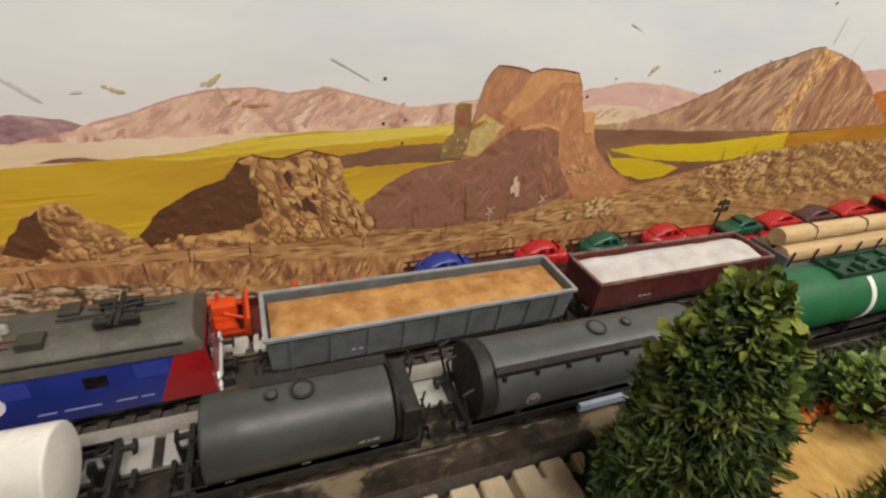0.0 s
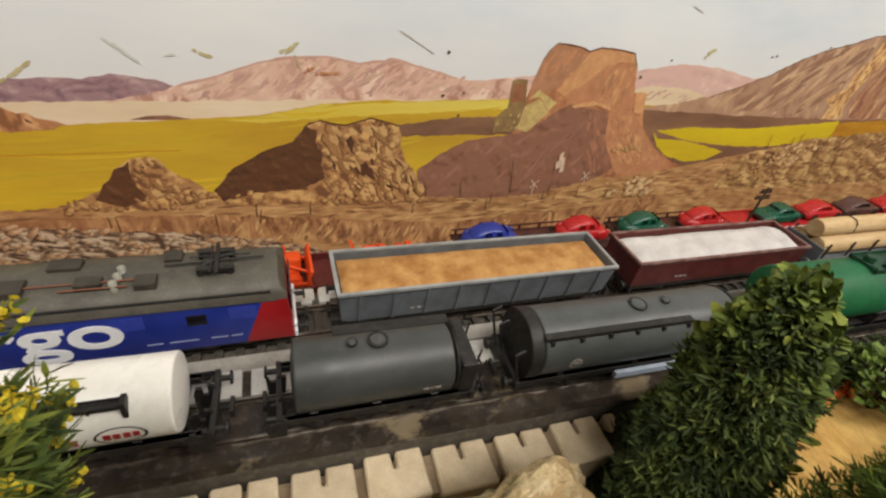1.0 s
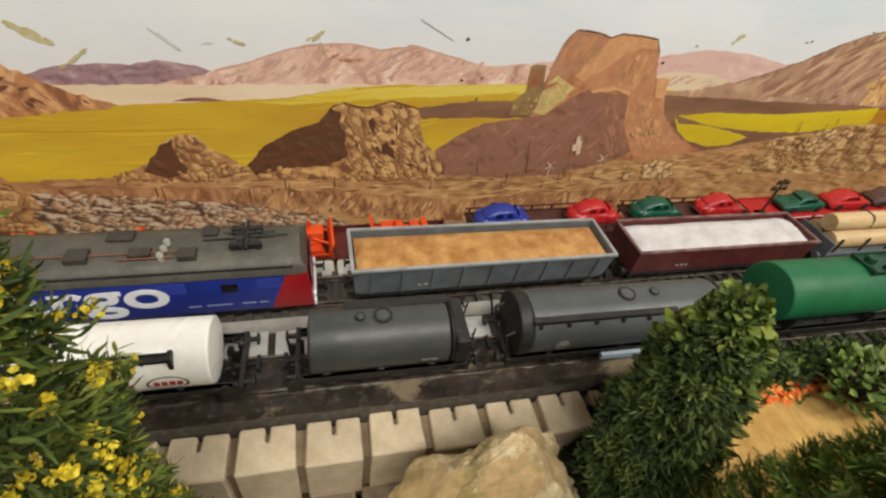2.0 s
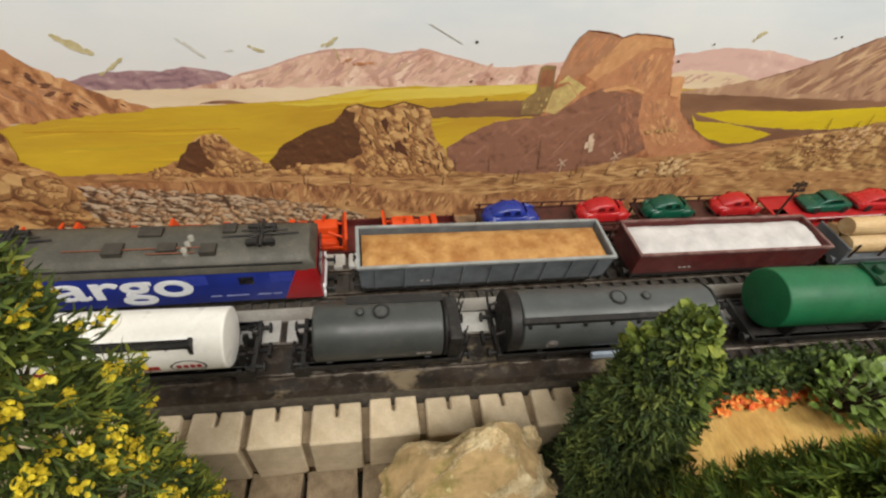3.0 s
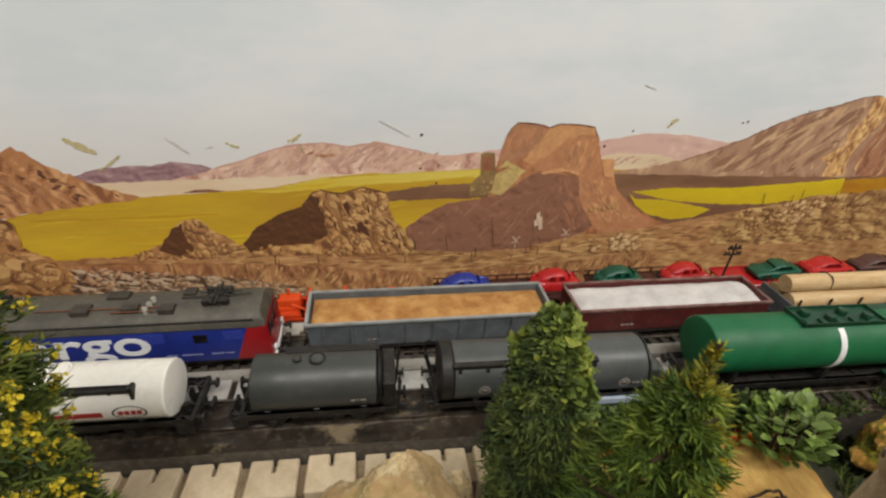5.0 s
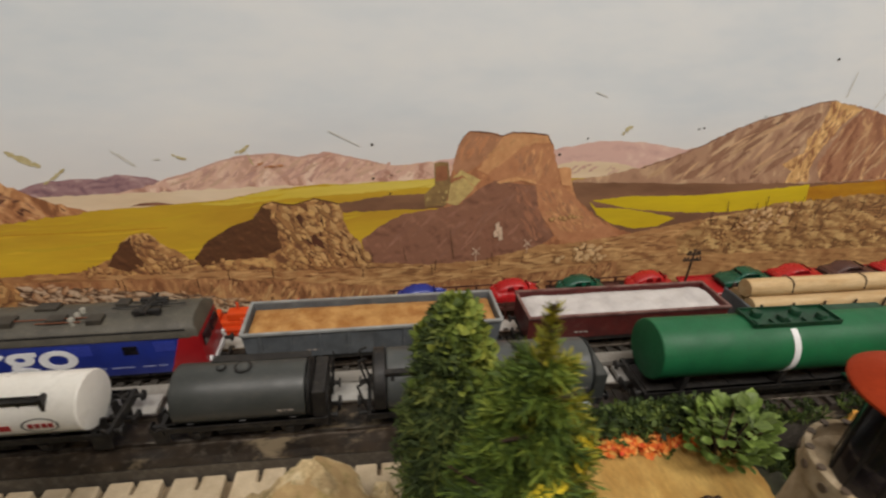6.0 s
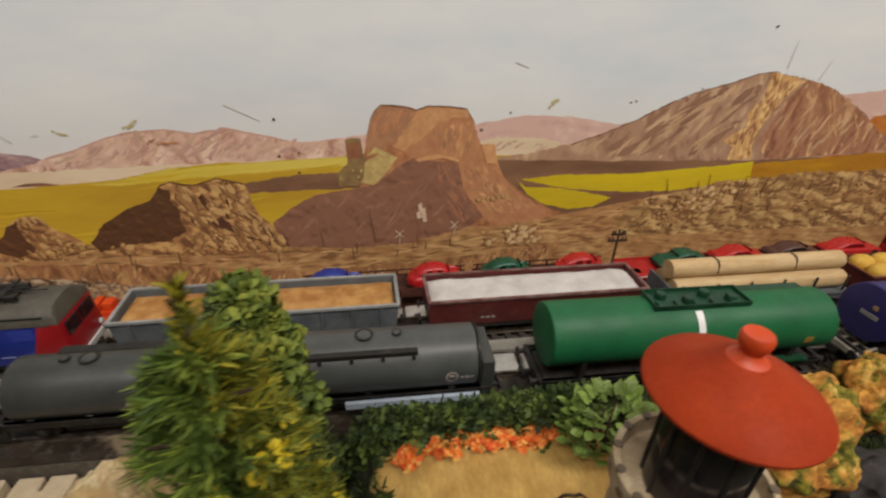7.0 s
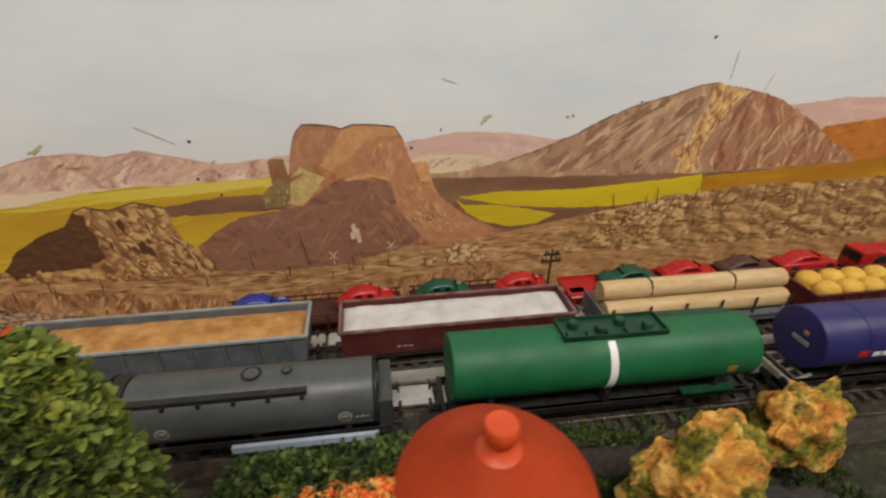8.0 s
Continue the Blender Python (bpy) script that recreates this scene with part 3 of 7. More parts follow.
printed("bright_field", P_YELLOW_B, [(316, 56), (345, 58.5), (400, 57.5), (468, 61), (504, 64), (507, 47), (481, 46), (440, 42.5), (401, 43), (360, 46.5), (345, 49)], 0.35, "bright yellow printed field")
printed("bright_field", P_YELLOW_B, [(312, 57), (320, 50), (346, 48.5), (372, 43), (390, 39), (376, 32), (356, 31), (336, 36), (322, 44)], 0.4)
printed("east_mountain", P_MTN, [(292, 71), (320, 75.5), (350, 81), (372, 88), (396, 97.5), (415, 107), (434, 115), (450, 119), (465, 123), (480, 128), (495, 130), (507, 127), (522, 125), (544, 120), (560, 114), (584, 102), (606, 88), (628, 77), (640, 69), (560, 66), (507, 65), (351, 69)], 0.9, "grey-brown printed mountain")
MTN = [(310, 73), (350, 80), (372, 86), (396, 96), (415, 105), (434, 113), (465, 121), (488, 127), (486, 104), (472, 82), (478, 68), (350, 70)]
brushed("mountain_dark_stroke", MTN, 30, (16, 44), (2.4, 7.0), 40, 12, 51, T_MTN_D)
brushed("mountain_light_stroke", MTN, 28, (12, 34), (1.4, 4.6), 40, 12, 52, T_MTN_L)
ridge_line(T_LINE, [(350, 80.6), (372, 87.6), (396, 97), (415, 106.6), (434, 114.6), (450, 118.6), (465, 122.6), (480, 127.6), (495, 129.6)], 0.7)
printed("lit_gully", P_MTN_L, [(492, 129), (507, 127), (524, 124), (512, 114), (506, 104), (500, 92), (497, 78), (500, 66), (478, 66), (482, 76), (470, 82), (486, 90), (484, 102), (492, 112)], 1.3)
printed("east_flank", P_MTN_R, [(524, 124), (544, 120), (560, 113), (584, 101), (606, 88), (626, 76), (634, 70), (560, 67), (512, 66), (503, 80), (508, 98), (514, 112)], 1.0)
FLANK = [(526, 122), (544, 118), (560, 111), (584, 99), (606, 86), (624, 75), (560, 69), (514, 68), (506, 82), (512, 104)]
brushed("flank_dark_stroke", FLANK, 24, (10, 26), (2.2, 6.0), 68, 14, 53, T_MID)
brushed("flank_light_stroke", FLANK, 22, (10, 26), (1.0, 3.2), 64, 16, 54, T_MTN_L)
brushed("flank_light_stroke", [(544, 118), (560, 112), (600, 88), (596, 74), (566, 74)], 12, (14, 26), (1.0, 2.2), -58, 8, 55, T_CREAM)
brushed("gully_stroke", [(494, 126), (518, 122), (504, 98), (496, 76), (484, 74), (488, 96)], 18, (8, 16), (1.0, 2.4), 64, 14, 56, T_MID)
printed("west_hill", P_MTN_W, [(W, 108), (-200, 104), (-128, 96), (-104, 93), (-92, 88), (-82, 93), (-75, 87), (-66, 80), (-47, 69), (-30, 62), (-22, 59), (-62, 54), (-110, 46), (W, 40)], 1.0, "orange-brown printed hillside")
WHILL = [(-200, 100), (-128, 93), (-92, 85), (-66, 77), (-47, 67), (-30, 60), (-62, 56), (-110, 49), (-200, 48)]
brushed("hill_light_stroke", WHILL, 60, (6, 18), (1.0, 3.0), -30, 18, 57, T_RIDGE_L)
brushed("hill_dark_stroke", WHILL, 60, (6, 16), (1.0, 3.2), -34, 18, 58, T_MID)
brushed("hill_rock_stroke", WHILL, 50, (3, 8), (1.2, 3.0), -20, 40, 59, T_LINE)
sky_level = front[0]
printed("butte", P_BUTTE, [(144, 31), (173, 50), (203, 54), (206, 70), (208, 83), (211.4, 99.6), (214, 104), (218, 108.4), (233, 107.4), (240.8, 105), (248.2, 107.8), (262, 107), (274, 105.5), (277.5, 99), (280, 90), (284, 82), (293.9, 82), (297, 70), (303, 58), (320, 44), (337, 34), (368, 22), (350, 10), (232, 4), (150, 8)], 0.7, "orange-brown printed mesa")
printed("butte_face", T_MID, [(208.3, 82.8), (211.4, 99.6), (217.9, 107.5), (234, 106.6), (240.8, 104.2), (236.9, 94.8), (225, 84), (218, 80), (209.9, 80)], 0.6)
printed("butte_flank", T_RED, [(255.8, 97.7), (265.6, 99.2), (278, 99.4), (284, 82), (288, 71.6), (270.9, 69.6), (256.7, 75.9), (240.4, 72.6), (232.6, 78.4), (246.5, 88.8)], 0.7)
printed("butte_ridge", T_RIDGE_L, [(240.8, 104.4), (248.2, 107), (273.4, 105), (277.6, 99.6), (265.6, 100), (255.8, 97.7), (246.5, 88.8), (232.6, 78.4), (225.4, 82), (234.3, 92.2)], 0.7)
brushed("butte_ridge_stroke", [(240, 103), (272, 104), (276, 100), (256, 97), (234, 80), (226, 83)], 22, (4, 12), (0.7, 2.0), 42, 16, 61, T_CREAM)
brushed("butte_face_stroke", [(211, 84), (214, 102), (220, 106), (238, 103), (232, 92), (222, 84)], 16, (5, 12), (0.8, 2.0), 60, 20, 62, T_RED)
brushed("butte_light_stroke", [(258, 96), (276, 98), (286, 74), (270, 72), (258, 78)], 20, (6, 18), (0.8, 2.4), 86, 10, 63, T_RIDGE_L)
brushed("butte_dark_stroke", [(212, 100), (219, 107), (233, 105), (240, 103), (232, 94), (214, 92)], 12, (5, 11), (0.8, 2.2), 58, 14, 92, T_RED)
brushed("butte_dark_stroke", [(244, 86), (258, 95), (270, 96), (284, 74), (258, 78)], 24, (5, 14), (0.8, 2.4), 76, 16, 64, T_MID)
printed("butte_shade", P_BUTTE_D, [(144, 31), (158, 42), (173, 50), (190, 52), (203, 54), (213.3, 56), (225.4, 66), (238.4, 73.6), (250.9, 71.6), (269.1, 69.6), (275, 49.6), (282, 38), (290.3, 27.9), (279.8, 19), (262, 10), (189, 4), (150, 8)], 0.5, "dark shaded foot of the printed mesa")
brushed("shade_stroke", [(150, 28), (176, 46), (240, 68), (266, 66), (270, 44), (276, 24), (190, 8)], 26, (10, 26), (1.0, 3.0), 48, 12, 65, tint("shade_tone", (168, 124, 101), (149, 106, 86), 9))
brushed("shade_edge_stroke", [(250, 70), (268, 68), (274, 50), (286, 32), (276, 22), (262, 40), (256, 56)], 34, (6, 16), (1.0, 2.8), -62, 14, 93, tint("shade_edge", (176, 124, 94), (160, 110, 84), 9))
printed("cream_edge", T_CREAM, [(239.6, 72.6), (254.8, 76.2), (269.1, 72.7), (270, 70.2), (257.5, 73.4), (242.7, 71)], 0.25)
printed("butte_foot", T_RED, [(270, 69.6), (287.2, 70.8), (300.7, 60), (313.3, 47.7), (327.6, 38), (347, 23.5), (327.5, 15.4), (294.6, 23.9), (288.2, 31.6), (273.6, 51.3)], 0.6, "lit foot of the printed mesa")
brushed("foot_stroke", [(273, 66), (288, 68), (310, 48), (330, 34), (296, 28), (278, 50)], 30, (4, 14), (0.8, 2.4), -56, 22, 66, T_RIDGE_L)
brushed("foot_dark_stroke", [(273, 66), (288, 68), (310, 48), (330, 34), (296, 28), (278, 50)], 24, (4, 12), (0.8, 2.2), -60, 24, 67, T_MID)
printed("butte_notch", T_RIDGE_L, [(285.2, 81.5), (289, 82.6), (293.9, 81.9), (296, 74), (297.8, 68.2), (289.4, 69.2)], 0.4)
brushed("foot_stroke", [(276, 48), (298, 56), (316, 43), (330, 33), (300, 34), (284, 38)], 40, (3, 9), (0.6, 1.6), -38, 30, 68, T_CREAM)
stone_field("foot_stone", [(282, 44), (314, 43), (314, 39.5), (283, 41)], (3, 5.5), 12, 69, T_TAN)
ridge_line(T_LINE, [(211.4, 99.2), (214, 104), (218, 108.2), (226, 107.8), (233, 107.2), (240.8, 104.8), (248.2, 107.6), (262, 106.8), (273.4, 105.4), (277.4, 99)], 0.8)
printed("ruin_gable", P_RUIN, [(207.9, 75.9), (213.8, 82), (228.6, 74.2), (224, 69.3), (215.2, 77.9)], 0.3)
printed("ruined_tower", P_RUIN_D, [(196.1, 66), (195.2, 86.8), (198, 87.8), (204.8, 87.4), (206, 78), (208, 68)], 0.3)
printed("tower_front", tint("tower_brown", (158, 105, 74), (141, 92, 65)), [(196.6, 74), (196.4, 84.6), (203.8, 85), (205, 75)], 0.3)
printed("ruin_wall", P_RUIN_D, [(189.5, 55), (188.6, 64), (195.2, 70.7), (207.2, 70.4), (204.6, 56)], 0.4)
printed("ruin_wall", P_RUIN, [(205.4, 57.5), (207, 71.8), (215.5, 76.6), (224.1, 68.5), (216.8, 60), (212.8, 55.7)], 0.4)
brushed("ruin_stroke", [(190, 57), (190, 63), (205, 69), (222, 68), (212, 58)], 14, (2, 5), (0.5, 1.3), 80, 30, 70, P_RUIN)
printed("dry_earth", P_EARTH, [(W, 14), (-76, 15.5), (-41, 16.5), (36, 18), (90, 14.5), (150, 13), (190, 8.5), (232, 9.5), (284, 21), (300, 20), (340, 25), (407, 35.5), (442, 41), (484, 44), (560, 51.5), (679, 54.5), (E_, 56), (E_, -60), (W, -60)], 0.8, "dry brown printed foreground")
printed("rocky_scrub", P_SCRUB, [(396, 20), (420, 36), (442, 41), (469, 46), (484, 49), (520, 51), (566, 54), (620, 53), (679, 55), (E_, 57), (E_, -4), (711, -2), (520, 4), (403, 4)], 1.5, "stony printed scrubland")
earth_level = front[0]
EARTH = [(-76, 14), (36, 16), (150, 11), (232, 7), (300, 17), (400, 30), (400, -6), (200, -26), (60, -12), (-60, 6)]
brushed("earth_light_stroke", EARTH, 150, (6, 24), (0.7, 2.2), 4, 9, 71, T_EARTH_L)
brushed("earth_dark_stroke", EARTH, 130, (5, 20), (0.6, 2.0), 2, 10, 72, T_EARTH_D)
front[0] = earth_level
SCRUB = [(400, 20), (420, 34), (442, 39), (484, 46), (566, 51), (680, 52), (760, 52), (760, 0), (520, 5), (403, 5)]
brushed("scrub_dark_stroke", SCRUB, 190, (4, 14), (1.0, 3.2), 14, 26, 73, tint("scrub_dark", (141, 105, 69), (122, 88, 59)))
stone_field("scrub_stone", SCRUB, (2.0, 5.0), 250, 74, T_SOFT, 0.62)
stone_field("scrub_stone", [(404, 12), (420, 30), (470, 40), (470, 10)], (3, 7), 34, 75, T_TAN, 0.7)
front[0] = earth_level + 0.1
stone_field("pile_stone", [(288, 6), (296, 14), (318, 18), (336, 16), (344, 4), (312, 4)], (6, 12), 22, 76, T_PALE)
stone_field("pile_stone", [(446, 28), (462, 44), (480, 46), (494, 43), (500, 30), (470, 24)], (5, 10), 28, 77, T_PALE)
front[0] = earth_level + 0.09
printed("large_rock", P_ROCKS, [(32, 22), (42, 35), (59, 45), (73.9, 50.7), (81.4, 60.8), (87.9, 62.8), (93, 61), (101, 60), (114.6, 64.2), (122.8, 62), (130, 59.8), (135, 41), (143, 26), (152, 12), (90, 10), (36, 14)], 0.9, "printed pile of ochre boulders")
ROCK = [(84, 56), (93, 59), (101, 58), (115, 62), (128, 58), (134, 42), (141, 27), (149, 14), (96, 14), (90, 28), (90, 42)]
stone_field("rock_stone", ROCK, (6, 19), 60, 78, T_TAN, 0.5, -1.0)
printed("rock_cleft", T_CLEFT, [(100, 33), (107, 34.5), (113, 38), (117, 33), (119, 25), (113, 29), (107, 31)], 1.4)
printed("rock_cleft", T_CLEFT, [(104, 54), (106, 50), (105, 44), (103, 46), (101, 51)], 0.9)
stone_field("rock_stone", [(92, 40), (120, 42), (132, 34), (140, 20), (100, 16)], (4, 11), 26, 79, T_TAN, 0.55, -0.8)
brushed("rock_facet", ROCK, 20, (6, 15), (1.6, 3.8), -54, 16, 90, T_TAN[2])
brushed("rock_facet_shade", ROCK, 16, (5, 13), (0.9, 2.4), -58, 18, 91, T_SOFT[0])
brushed("rock_crack", ROCK, 16, (4, 10), (0.7, 1.8), -62, 24, 88, T_CLEFT)
printed("large_rock_shade", P_ROCK_D, [(32, 23), (42, 34.6), (59, 44.6), (73.9, 50), (80, 59.6), (86, 57), (85, 50), (88.6, 44), (88, 36), (90, 28), (79, 22), (51, 20), (36, 16)], 0.8)
ridge_line(T_CLEFT, [(42, 35), (59, 45), (73.9, 50.5), (81.4, 60.4), (87.9, 62.4), (93, 60.8), (101, 59.8), (114.6, 63.8), (122.8, 61.8), (130, 59.4)], 0.8)
front[0] = earth_level + 0.09
printed("small_rock", P_ROCKS, [(-44, 15), (-30, 20), (-19, 25), (-10, 37), (-3, 42), (8, 43), (13, 36), (24, 28), (34, 17), (0, 12)], 0.9)
stone_field("rock_stone", [(-40, 16), (-18, 24), (-4, 40), (8, 41), (13, 34), (30, 18), (0, 14)], (4.5, 11), 36, 80, T_TAN, 0.5, -1.0)
brushed("rock_crack", [(-16, 20), (-4, 38), (8, 40), (20, 28), (28, 18)], 14, (3, 9), (0.7, 1.8), -60, 24, 89, T_SOFT[0])
printed("small_rock_shade", P_ROCK_D, [(-22, 20), (-10, 37), (-3, 41), (-3, 30), (1, 20), (-10, 15)], 0.9)
front[0] = earth_level + 0.22
stone_field("foot_stone", [(-46, 18), (34, 22), (90, 20), (152, 14), (150, 9), (60, 12), (-44, 12)], (2.5, 6), 60, 81, T_SOFT)
printed("eroded_bank", P_BANK, [(-78, 11), (0, 9), (56, 5), (110, -2), (168, -9), (260, -6), (350, 2), (350, -30), (168, -28), (60, -14), (10, -3), (-76, 4)], 1.0, "eroded printed earth bank")
BANK = [(-70, 9), (0, 7), (56, 3), (110, -4), (168, -11), (260, -8), (350, 0), (350, -28), (168, -27), (60, -13), (10, -2)]
brushed("bank_dark_stroke", BANK, 90, (4, 12), (1.0, 2.8), 66, 16, 82, T_EARTH_D)
brushed("bank_light_stroke", BANK, 80, (4, 12), (0.8, 2.4), 62, 18, 83, T_EARTH_L)
printed("grey_rubble", P_RUBBLE, [(-96, 10), (-60, 6), (-10, 0), (20, -4), (60, -13), (90, -24), (96, -40), (-140, -40)], 1.2, "grey printed rubble field")
stone_field("rubble_stone", [(-70, 6), (-52, 8), (-10, 0), (20, -4), (60, -13), (90, -24), (94, -38), (-72, -38)], (4, 10), 200, 84, T_GREY, 0.5)
printed("west_boulders", P_ROCKS_W, [(W, 52), (-140, 52), (-106, 50), (-99, 42), (-101, 27), (-86, 17), (-78, 4), (-84, -9), (-74, -24), (W, -26)], 1.2)
stone_field("west_stone", [(-190, 46), (-108, 46), (-102, 38), (-103, 26), (-90, 14), (-84, 4), (-100, -4), (-190, -4)], (13, 30), 26, 85, T_TAN, 0.72)
stone_field("west_stone", [(-100, 20), (-88, 12), (-82, 2), (-78, -20), (-140, -22), (-120, -6)], (5, 11), 34, 86, T_SOFT, 0.62)
brushed("west_stroke", [(-180, 44), (-110, 44), (-86, 10), (-120, -18), (-180, -18)], 50, (5, 14), (0.8, 2.0), -24, 20, 87, T_EARTH_D)
front[0] += 0.03
pr = random.Random(5)


def stroke(name, material, x0, z0, x1, z1, w):
    dx, dz = x1 - x0, z1 - z0
    ln = math.hypot(dx, dz)
    ox, oz = -dz / ln * w / 2, dx / ln * w / 2
    printed(name, material, [(x0 - ox, z0 - oz), (x1 - ox * 0.6, z1 - oz * 0.6), (x1 + ox * 0.6, z1 + oz * 0.6), (x0 + ox, z0 + oz)], 0.0)


stroke("painted_pole", P_STEM, 212, 12, 208, 37, 0.7)
stroke("painted_pole", P_STEM, 176, 12, 174, 24, 0.6)
stroke("painted_pole", P_STEM, 152, 13, 150, 24, 0.6)
for cx, cz in ((229, 18), (269, 23)):
    stroke("painted_crossing", P_SIGN, cx - 3, cz - 3, cx + 3, cz + 3, 0.9)
    stroke("painted_crossing", P_SIGN, cx - 3, cz + 3, cx + 3, cz - 3, 0.9)
    stroke("painted_crossing", P_SIGN, cx, cz, cx, cz - 9, 0.7)
for dx, dz in ((0, 0), (2, -4), (-1, -6), (3, -9)):
    printed("painted_cactus", P_SIGN, [(242 + dx, 40 + dz), (245 + dx, 42 + dz), (246 + dx, 36 + dz), (243 + dx, 35 + dz)], 0.5)
for k in range(16):
    x = pr.uniform(-20, 330)
    z = pr.uniform(2, 8) + (4 if x > 240 else 0)
    stroke("painted_cactus", P_STEM, x, z - 3, x + pr.uniform(-1, 1), z + pr.uniform(3, 7), 0.7)
for k in range(26):
    x = pr.uniform(420, 700)
    z = pr.uniform(22, 48)
    stroke("painted_stem", P_STEM, x, z - 4, x + pr.uniform(-3, 3), z + pr.uniform(4, 10), 0.8)


def flake(x, z, ln, w, turn, material):
    """A torn spot: one larger scrap and a few crumbs along its length."""
    scraps = [(0.0, 1.0)] if ln < 3.5 else [(0.0, 0.72), (-0.42, 0.34), (0.4, 0.42), (0.2, 0.3)]
    for off, size in scraps:
        cx, cz = x + off * ln * math.cos(turn), z + off * ln * math.sin(turn) + (pr.uniform(-0.3, 0.3) * w if off else 0)
        pts = []
        for k in range(11):
            a = 2 * math.pi * k / 11
            rr = pr.uniform(0.55, 1.25)
            u, s = ln / 2 * size * math.cos(a) * rr, w / 2 * (0.4 + 0.6 * size) * math.sin(a) * rr
            pts.append((cx + u * math.cos(turn) - s * math.sin(turn), cz + u * math.sin(turn) + s * math.cos(turn)))
        printed("flaked_spot", material, pts, 0.2)


front[0] = sky_level
flake(-47, 93, 15, 5, -0.5, P_SPOT)
flake(-34, 82, 14, 2.5, 0.6, P_SPOT)
flake(6, 93, 13, 2.6, -0.7, P_STREAK)
flake(24, 92, 4, 1.5, 0.1, P_STREAK)
flake(37, 93, 7, 2.8, -0.35, P_SPOT)
flake(74, 97, 9, 3, 0.5, P_SPOT)
flake(78, 91, 7, 1.6, -1.2, P_SPOT)
for fx, fz, fl_ in ((83, 88, 5), (89, 86.5, 6), (95, 87, 4)):
    flake(fx, fz, fl_, 2.2, pr.uniform(-0.5, 0.7), P_BUTTE)
flake(332, 109, 7, 4, 0.6, P_SPOT)
stroke("flaked_streak", P_STREAK, 127, 109, 146, 99, 0.8)
stroke("flaked_streak", P_STREAK, 503, 132, 504, 150, 1.0)
stroke("flaked_streak", P_STREAK, 533, 124, 538, 138, 0.8)
stroke("flaked_streak", P_STREAK, 303, 134, 312, 131, 0.8)
for x, z, r in ((154, 100, 1.1), (154, 77, 0.9), (165, 66, 0.9), (166, 79, 0.7), (303, 103, 0.8), (388, 109, 0.9), (392, 110, 0.9), (483, 158, 1.2), (284, 92, 1.0), (440, 118, 1.0), (452, 113, 1.0)):
    flake(x, z, r * 2, r * 1.7, 0.3, P_DOT)


# ---- tracks ----
def track(name, label, x0, x1, y_of, turn, z, pitch=8.2, sleeper_m=M_SLEEPER):
    t = thing(name, label, "railway track", (x0, y_of(x0), z), turn, kind="structure")
    ln = (x1 - x0) / math.cos(radians(turn))
    one = None
    for k in range(int(ln / pitch)):
        m_ = at_mm(k * pitch + 2, 0, 0)
        if one is None:
            one = part("sleeper", B(-1.6, 1.6, -14.5, 14.5, 0.4, 2.4), sleeper_m, t)
            one.matrix_basis = m_
        else:
            again("sleeper", one, t, m_)
    for s in (-8.25, 8.25):
        prof = [(s - 1.3, 2.4), (s + 1.3, 2.4), (s + 1.3, 2.9), (s + 0.35, 3.2), (s + 0.35, 4.2), (s + 0.55, 4.3), (s + 0.55, 5.0), (s - 0.55, 5.0), (s - 0.55, 4.3), (s - 0.35, 4.2), (s - 0.35, 3.2), (s - 1.3, 2.9)]
        part("rail", extruded(prof, 0, ln), M_RAIL, t, "worn nickel-silver rail")
    return t


track("tank_track", "model track with dark sleepers, oily, under the tank wagons", -260, 760, tank_y, TURN_T, 0, sleeper_m=paint("oily_sleeper", lin(58, 50, 44), lin(38, 33, 29), 5, rough=0.6, spread=0.2, dust=0.2))
track("main_track", "model track with grey sleepers in the middle", -320, 1290, main_y, TURN_M, 0)
track("rear_track", "low model track with grey sleepers before the backdrop", -320, 1000, lambda x: 266.0, 0, LOW)

# white foam blocks that edge the bed on both sides of the main track, and a grey card strip
edge = thing("block_edging", "row of white foam blocks along the track", "edging", kind="structure")
white_one = part("block", B(-11.5, 11.5, -5.5, 5.5, -9, 1.6, bevel=1.6), M_WHITEBLOCK, edge, smooth=True)
white_one.matrix_basis = at_mm(-280, main_y(-280) + 19.1, 0)
for k in range(1, 62):
    x = -280 + k * 24.6
    again("block", white_one, edge, at_mm(x, main_y(x) + 19.1, 0, 0, 0, TURN_M + pr.uniform(-1.5, 1.5)))
edge2 = thing("inner_block_edging", "white foam blocks between the two front tracks", "edging", kind="structure")
inner_one = part("block", B(-11.4, 11.4, -6.3, 6.3, -1, 4.4, bevel=0.5), M_WHITEBLOCK, edge2, smooth=True)
inner_one.matrix_basis = at_mm(-280, tank_y(-280) + 16, 0)
for k in range(1, 46):
    x = -280 + k * 26
    again("block", inner_one, edge2, at_mm(x, tank_y(x) + 16, 0, 0, 0, TURN_T + pr.uniform(-1, 1)))
curb = part("card_strip", B(0, 1600, -4.0, 4.0, -1, 4.0, bevel=0.4), M_CURB)
curb.matrix_basis = at_mm(-320, 209.2, 0, 0, 0, -1.5)
tagged(curb, "grey card strip beside the main track", "edging", kind="structure")

